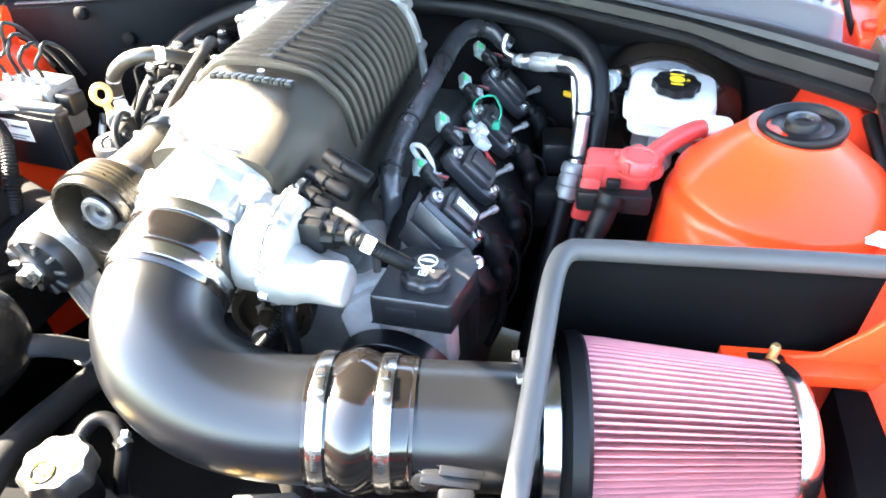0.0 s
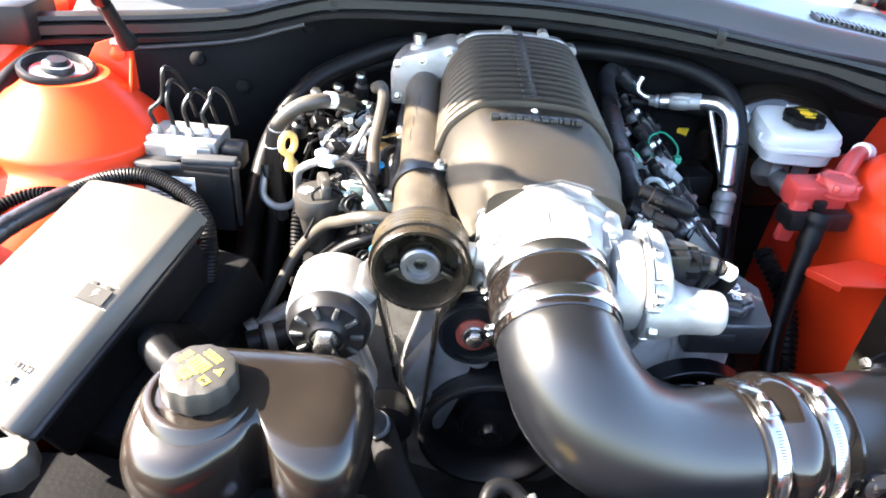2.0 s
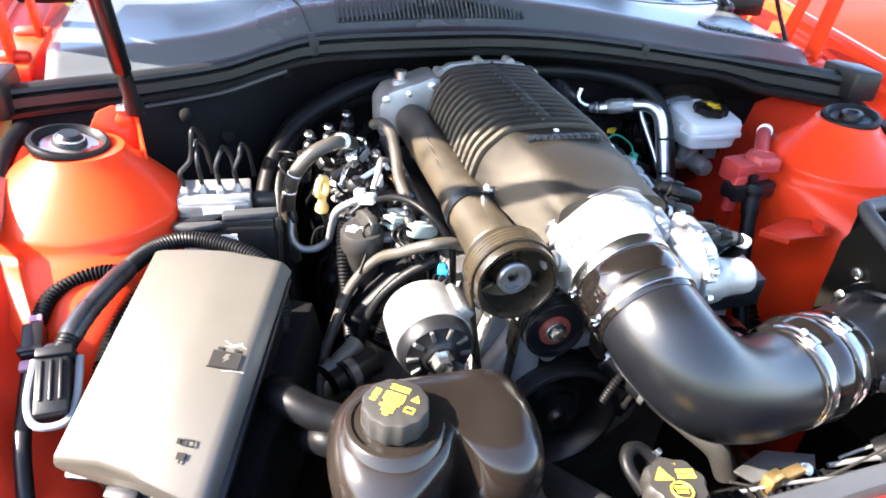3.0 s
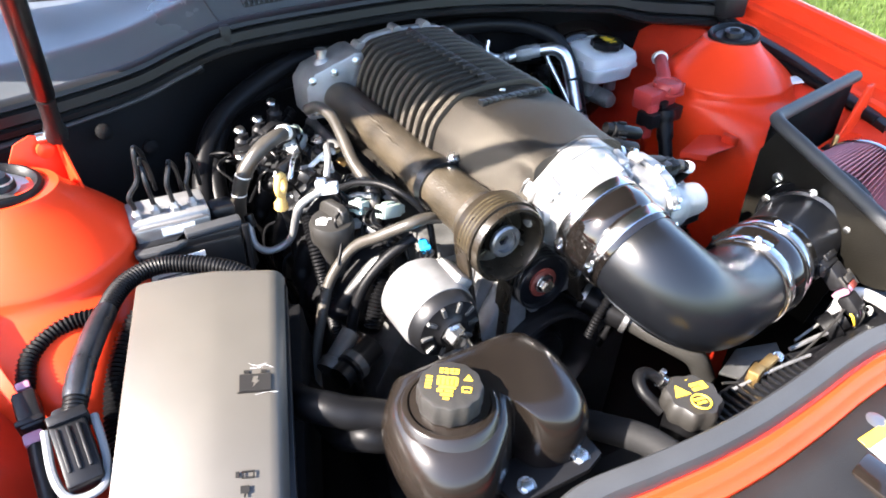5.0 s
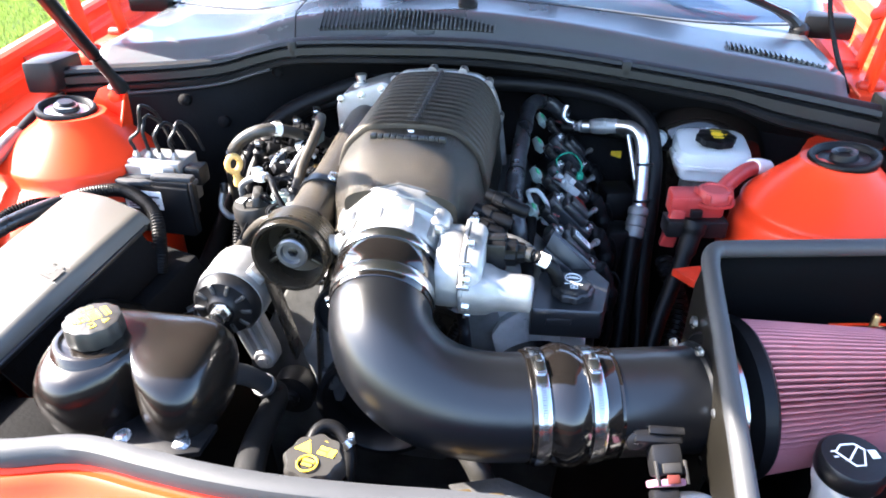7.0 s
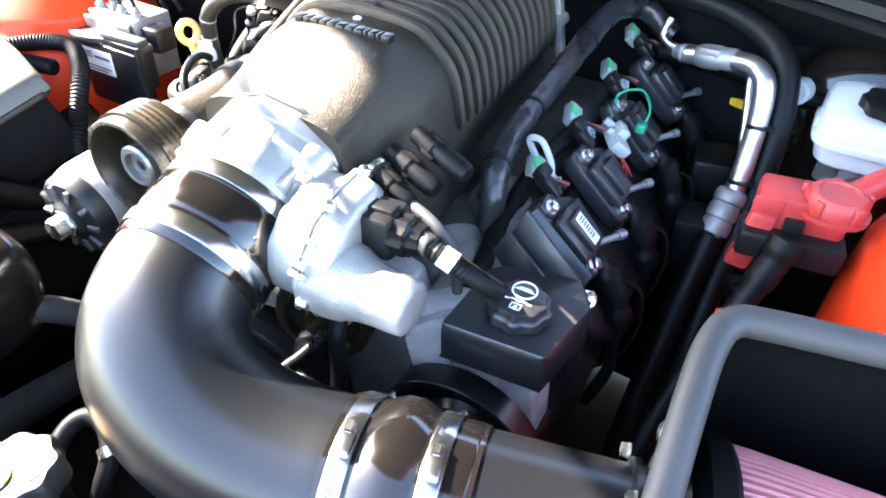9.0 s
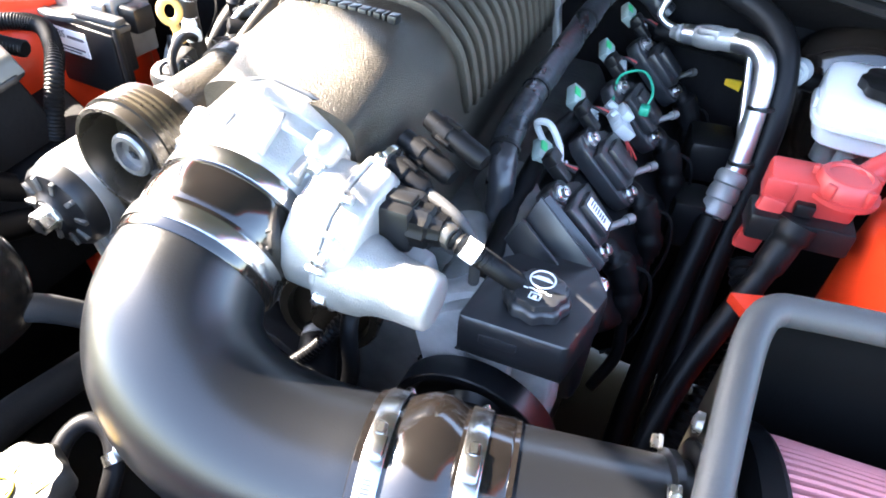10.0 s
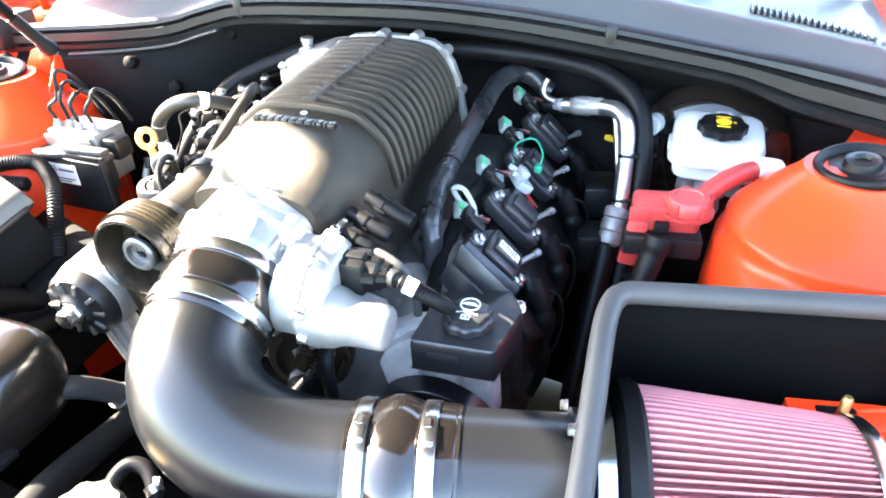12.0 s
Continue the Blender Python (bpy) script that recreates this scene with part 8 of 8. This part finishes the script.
for x, y, z in ((-0.255, 0.15, 0.880), (-0.285, 0.135, 0.875), (-0.225, 0.17, 0.892), (-0.300, 0.085, 0.86), (-0.20, 0.06, 0.872)):
    bm = bmesh.new()
    bolt(bm, (x, y, z), (0.1, -0.2, 1), 0.006, 0.006)
    part("bolt", bm, ZINC, nb)
cl = thing("bank_bracket", (-0.21, 0.02, 0.79), "bent metal brackets and clips among the near bank's wiring", "bracket")
for pts, r, mtl, nm in ((((-0.185, 0.045, 0.868), (-0.198, 0.030, 0.876), (-0.205, 0.010, 0.868), (-0.215, -0.005, 0.850)), 0.0042, ALU, "bent_stay"),
                        (((-0.230, 0.060, 0.862), (-0.236, 0.045, 0.868), (-0.248, 0.032, 0.860), (-0.255, 0.020, 0.845)), 0.0034, ZINC, "bent_stay"),
                        (((-0.212, 0.100, 0.872), (-0.222, 0.088, 0.880), (-0.236, 0.085, 0.876), (-0.246, 0.092, 0.860)), 0.0045, BLACK_PLASTIC, "wire_loop"),
                        (((-0.250, 0.110, 0.868), (-0.262, 0.098, 0.876), (-0.276, 0.100, 0.870), (-0.284, 0.112, 0.85)), 0.0040, BLACK_PLASTIC, "wire_loop"),
                        (((-0.165, 0.02, 0.850), (-0.172, -0.01, 0.856), (-0.168, -0.04, 0.850), (-0.165, -0.07, 0.838)), 0.0060, BLACK_PLASTIC, "wire_loop")):
    bm = bmesh.new()
    hose(bm, pts, r, 6, 8)
    part(nm, bm, mtl, cl)
for x, y, z, rx, rz, mtl, nm in ((-0.176, 0.030, 0.846, 20, 30, BRASS, "tan_tab"), (-0.170, 0.060, 0.850, -15, 10, BRASS, "tan_tab"), (-0.236, 0.012, 0.848, 25, 50, BLACK_PLASTIC, "clip_block"), (-0.252, 0.045, 0.852, -20, 15, BLACK_PLASTIC, "clip_block"), (-0.222, -0.030, 0.846, 10, 70, BLACK_PLASTIC, "clip_block"), (-0.268, 0.075, 0.854, 30, 35, BLACK_PLASTIC, "clip_block"), (-0.196, -0.058, 0.838, 15, 20, BLACK_PLASTIC, "clip_block"), (-0.230, 0.105, 0.862, -10, 60, BLACK_PLASTIC, "clip_block")):
    bm = bmesh.new()
    r = turn(rx, rx * 0.7, rz)
    if nm == "tan_tab":
        slab(bm, [(-0.012, -0.008), (0.010, -0.009), (0.014, 0.004), (0.002, 0.010), (-0.011, 0.006)], 0, 0.002, 0.0006, Matrix.Translation((x, y, z)) @ r.to_4x4())
    else:
        box(bm, (x, y, z), (0.026, 0.016, 0.014), 0.003, r)
        box(bm, Vector((x, y, z)) + r @ Vector((0.012, 0, 0.004)), (0.010, 0.012, 0.010), 0.002, r)
    part(nm, bm, mtl, cl)
pf = thing("purge_fitting", (-0.28, -0.20, 0.68), "silver hose fitting and black coupling beside the alternator", "hose fitting")
bm = bmesh.new()
lathe(bm, (-0.245, -0.195, 0.715), (-0.8, -0.35, -0.1), [(0, 0.016), (0.03, 0.016), (0.032, 0.019), (0.044, 0.019), (0.046, 0.015), (0.06, 0.015)], 20)
part("coupling", bm, RUBBER, pf)
bm = bmesh.new()
lathe(bm, (-0.262, -0.165, 0.72), (-0.7, -0.5, -0.3), [(0, 0.012), (0.04, 0.012), (0.042, 0.016), (0.055, 0.016)], 16)
lathe(bm, (-0.272, -0.207, 0.712), (-0.8, -0.35, -0.1), [(0, 0.0195), (0.010, 0.0195)], 20)
part("sleeve", bm, BLOCK, pf)

# ---- red terminal cover ----
tc = thing("terminal_cover", (0.39, -0.01, 0.79), "red plastic battery terminal cover on a black base", "terminal cover")
bm = bmesh.new()
slab(bm, [(0.352, -0.030), (0.425, -0.020), (0.430, 0.010), (0.415, 0.022), (0.350, 0.012)], 0.832, 0.866, 0.005)
box(bm, (0.358, -0.028, 0.818), (0.022, 0.012, 0.060), 0.004, turn(0, 8, 5))
part("cover", bm, RED_CONN, tc)
bm = bmesh.new()
lathe(bm, (0.410, -0.008, 0.855), (0, 0, 1), [(0, 0.029), (0.004, 0.029), (0.0045, 0.025), (0.015, 0.0245), (0.019, 0.021), (0.0195, 0.017), (0.0175, 0.016), (0.0175, 0.003)], 40)
part("round_cap", bm, RED_CONN, tc)
for k in range(5):
    bm = bmesh.new()
    a = k * 1.26 + 0.4
    box(bm, (0.410 + 0.0255 * math.cos(a), -0.008 + 0.0255 * math.sin(a), 0.866), (0.005, 0.008, 0.014), 0.0015, turn(0, 0, math.degrees(a)))
    part("cap_lug", bm, RED_CONN, tc)
bm = bmesh.new()
box(bm, (0.362, -0.028, 0.855), (0.024, 0.004, 0.018), 0.001, 7)
part("hinge_tab", bm, RED_CONN, tc)
bm = bmesh.new()
box(bm, (0.388, -0.022, 0.822), (0.085, 0.035, 0.026), 0.004, 7)
box(bm, (0.386, -0.028, 0.843), (0.016, 0.01, 0.012), 0.002, 7)
part("base", bm, BLACK_PLASTIC, tc)
bm = bmesh.new()
sweep(bm, spline([(0.415, 0.000, 0.860), (0.440, 0.032, 0.871), (0.465, 0.062, 0.875), (0.491, 0.089, 0.873)], 6), 0.0115, 14)
part("cable_sleeve", bm, RED_CONN, tc, "red cable sleeve")
bm = bmesh.new()
sweep(bm, spline([(0.478, 0.076, 0.877), (0.491, 0.089, 0.873), (0.508, 0.108, 0.864)], 5), 0.0128, 14)
part("tape", bm, WHITE_LABEL, tc, "white tape round the cable")
hose_thing("battery_lead", "taped black battery lead below the terminal cover", "cable", [(0.386, -0.034, 0.832), (0.378, -0.050, 0.800), (0.362, -0.080, 0.755), (0.342, -0.12, 0.70), (0.33, -0.17, 0.64)], [0.017] * 4 + [0.014] * 6 + [0.0115] * 23, RUBBER)
bm = bmesh.new()
box(bm, (0.302, 0.272, 0.803), (0.020, 0.004, 0.026), 0.001, turn(15, 0, 8))
single("warning_label", bm, YELLOW, "small yellow warning label in the dark behind the pipe", "label")
bm = bmesh.new()
box(bm, (0.300, 0.18, 0.76), (0.05, 0.06, 0.05), 0.006, 12)
box(bm, (0.300, 0.10, 0.72), (0.04, 0.05, 0.06), 0.006, 12)
single("relay_box", bm, BLACK_PLASTIC, "black relay box on the apron in shadow", "relay box")

# ---- washer filler ----
wf = thing("washer_filler", (0.462, -0.428, 0.70), "white washer-fluid neck with a black symbol cap", "washer filler")
bm = bmesh.new()
lathe(bm, (0.468, -0.424, 0.66), (-0.05, 0.0, 1), [(0, 0.020), (0.09, 0.021), (0.11, 0.026), (0.13, 0.027)], 28)
part("neck", bm, WHITE_PLASTIC, wf)
bm = bmesh.new()
lathe(bm, (0.461, -0.428, 0.785), (-0.05, -0.08, 1), [(0, 0.0275), (0.003, 0.029), (0.018, 0.029), (0.022, 0.026), (0.0225, 0.002)], 36)
cap = part("cap", bm, BLACK_PLASTIC, wf)
bm = bmesh.new()
box(bm, (0.496, -0.420, 0.797), (0.022, 0.018, 0.006), 0.002, turn(0, 8, 10))
part("tab", bm, RUBBER_GREY, cap, "pale grey pull tab")
bm = bmesh.new()
m = axes((0.460, -0.430, 0.8080), (0.97, 0.2, 0.05), (-0.2, 0.97, 0.08))
sweep(bm, [m @ Vector((x, y, 0)) for x, y in ((-0.014, 0.006), (-0.006, 0.013), (0.006, 0.013), (0.012, 0.006), (0.004, -0.010), (-0.004, -0.010), (-0.014, 0.006))], 0.0009, 6)
sweep(bm, [m @ Vector((x, y, 0)) for x, y in ((-0.007, -0.004), (0.008, 0.010))], 0.0009, 6)
bars(bm, m, [(0.014, -0.004, 0.007, 0.009), (-0.018 + 0.0, 0.000, 0.004, 0.0015), (-0.018, 0.006, 0.004, 0.0015)])
part("symbol", bm, WHITE_LABEL, cap, "white washer symbol")

# ---- odds and ends by the radiator ----
hose_thing("wire", "thin bare wire hanging under the intake tube", "cable", [(0.075, -0.45, 0.715), (0.12, -0.462, 0.708), (0.18, -0.468, 0.718), (0.25, -0.462, 0.735), (0.285, -0.455, 0.742)], 0.0016, GREY_HOSE, n=6)
rv = thing("drain_bracket", (0.13, -0.462, 0.69), "small brassy bracket and fittings on the radiator support", "bracket")
bm = bmesh.new()
box(bm, (0.115, -0.462, 0.715), (0.022, 0.014, 0.03), 0.003, 15)
box(bm, (0.142, -0.458, 0.722), (0.03, 0.012, 0.008), 0.002, 10)
part("clip", bm, BRASS, rv)
bm = bmesh.new()
bolt(bm, (0.160, -0.458, 0.722), (0, -0.3, 1), 0.005, 0.006)
part("screw", bm, ZINC, rv)
cs = thing("condenser_bracket", (0.15, -0.44, 0.67), "dull metal bracket plate with bright edge strips above the radiator", "bracket")
bm = bmesh.new()
slab(bm, [(0.098, -0.430), (0.150, -0.412), (0.205, -0.430), (0.190, -0.448), (0.150, -0.438), (0.112, -0.450)], 0.700, 0.704, 0.001)
part("plate", bm, BLOCK, cs)
for a0, a1, rr in (((0.075, -0.462, 0.714), (0.205, -0.472, 0.716), 0.0022), ((0.205, -0.448, 0.706), (0.300, -0.460, 0.712), 0.0030), ((0.232, -0.438, 0.700), (0.310, -0.440, 0.715), 0.0020)):
    bm = bmesh.new()
    hose(bm, [a0, Vector(a0).lerp(Vector(a1), 0.5) + Vector((0, 0, 0.003)), a1], rr, 5, 8)
    part("edge_strip", bm, ALU, cs, "bright metal strip")
up = thing("upper_pipe", (0.33, -0.47, 0.70), "pale pipe stub and clamp at the radiator's corner", "pipe")
bm = bmesh.new()
hose(bm, [(0.296, -0.440, 0.718), (0.318, -0.434, 0.726), (0.340, -0.434, 0.732), (0.355, -0.444, 0.732), (0.360, -0.470, 0.730), (0.365, -0.50, 0.720)], 0.0078, 6, 12)
part("stub", bm, CAST_PALE, up, "pale bent pipe")
bm = bmesh.new()
lathe(bm, (0.390, -0.443, 0.700), (0.05, -0.05, 1), [(-0.055, 0.014), (0, 0.014), (0.004, 0.017), (0.022, 0.017), (0.026, 0.013), (0.027, 0.007), (0.024, 0.006), (0.024, 0.001)], 20)
part("valve_cap", bm, CAP, up, "dull brown valve cap")
bm = bmesh.new()
lathe(bm, (0.275, -0.446, 0.705), (0.6, -0.3, 0.5), [(0, 0.018), (0.018, 0.018), (0.02, 0.012), (0.03, 0.012)], 18)
part("coupling", bm, RUBBER, up)
rh = thing("radiator_hose", (0.055, -0.30, 0.66), "black upper radiator hose with a pale clamped end under the elbow", "hose")
bm = bmesh.new()
hose(bm, [(0.026, -0.205, 0.722), (0.036, -0.238, 0.720), (0.052, -0.272, 0.712), (0.073, -0.306, 0.703)], 0.0175, 8, 16)
part("sleeve", bm, RUBBER, rh)
bm = bmesh.new()
hose(bm, [(0.072, -0.302, 0.704), (0.086, -0.328, 0.696), (0.103, -0.354, 0.688), (0.125, -0.378, 0.672), (0.14, -0.39, 0.64)], 0.0140, 6, 16)
part("neck", bm, GREY_HOSE, rh, "dusty pipe end")
for c in ((0.040, -0.246, 0.7185), (0.068, -0.299, 0.7045)):
    bm = bmesh.new()
    lathe(bm, c, (0.50, -0.84, -0.2), [(0, 0.0178), (0.001, 0.0188), (0.007, 0.0188), (0.008, 0.0178)], 24)
    part("clip", bm, DARK_METAL, rh)
hose_thing("hose", "looped black hose under the throttle body", "hose", [(0.088, -0.262, 0.800), (0.094, -0.282, 0.786), (0.098, -0.288, 0.750), (0.090, -0.284, 0.712), (0.076, -0.278, 0.680), (0.06, -0.27, 0.64)], 0.0072, RUBBER)
hose_thing("hose", "ribbed black hose slanting below the throttle body", "hose", [(0.084, -0.262, 0.785), (0.070, -0.276, 0.760), (0.055, -0.282, 0.739), (0.034, -0.286, 0.712), (0.022, -0.285, 0.68)], 0.0058, RUBBER, corr=True)
tp = thing("water_outlet", (0.06, -0.25, 0.70), "smooth dark water outlet drum under the throttle body", "water outlet")
bm = bmesh.new()
lathe(bm, (0.042, -0.205, 0.752), (0.25, -1, 0.05), [(0, 0.045), (0.046, 0.045), (0.049, 0.043), (0.049, 0.036), (0.042, 0.034), (0.042, 0.016), (0.055, 0.014), (0.055, 0.002)], 40)
part("housing", bm, PULLEY, tp)
for a in (0.4, 2.4, 4.5):
    bm = bmesh.new()
    bolt(bm, (0.045 + 0.036 * math.cos(a), -0.25, 0.755 + 0.036 * math.sin(a)), (0.25, -1, 0), 0.005, 0.007)
    part("bolt", bm, ZINC, tp)
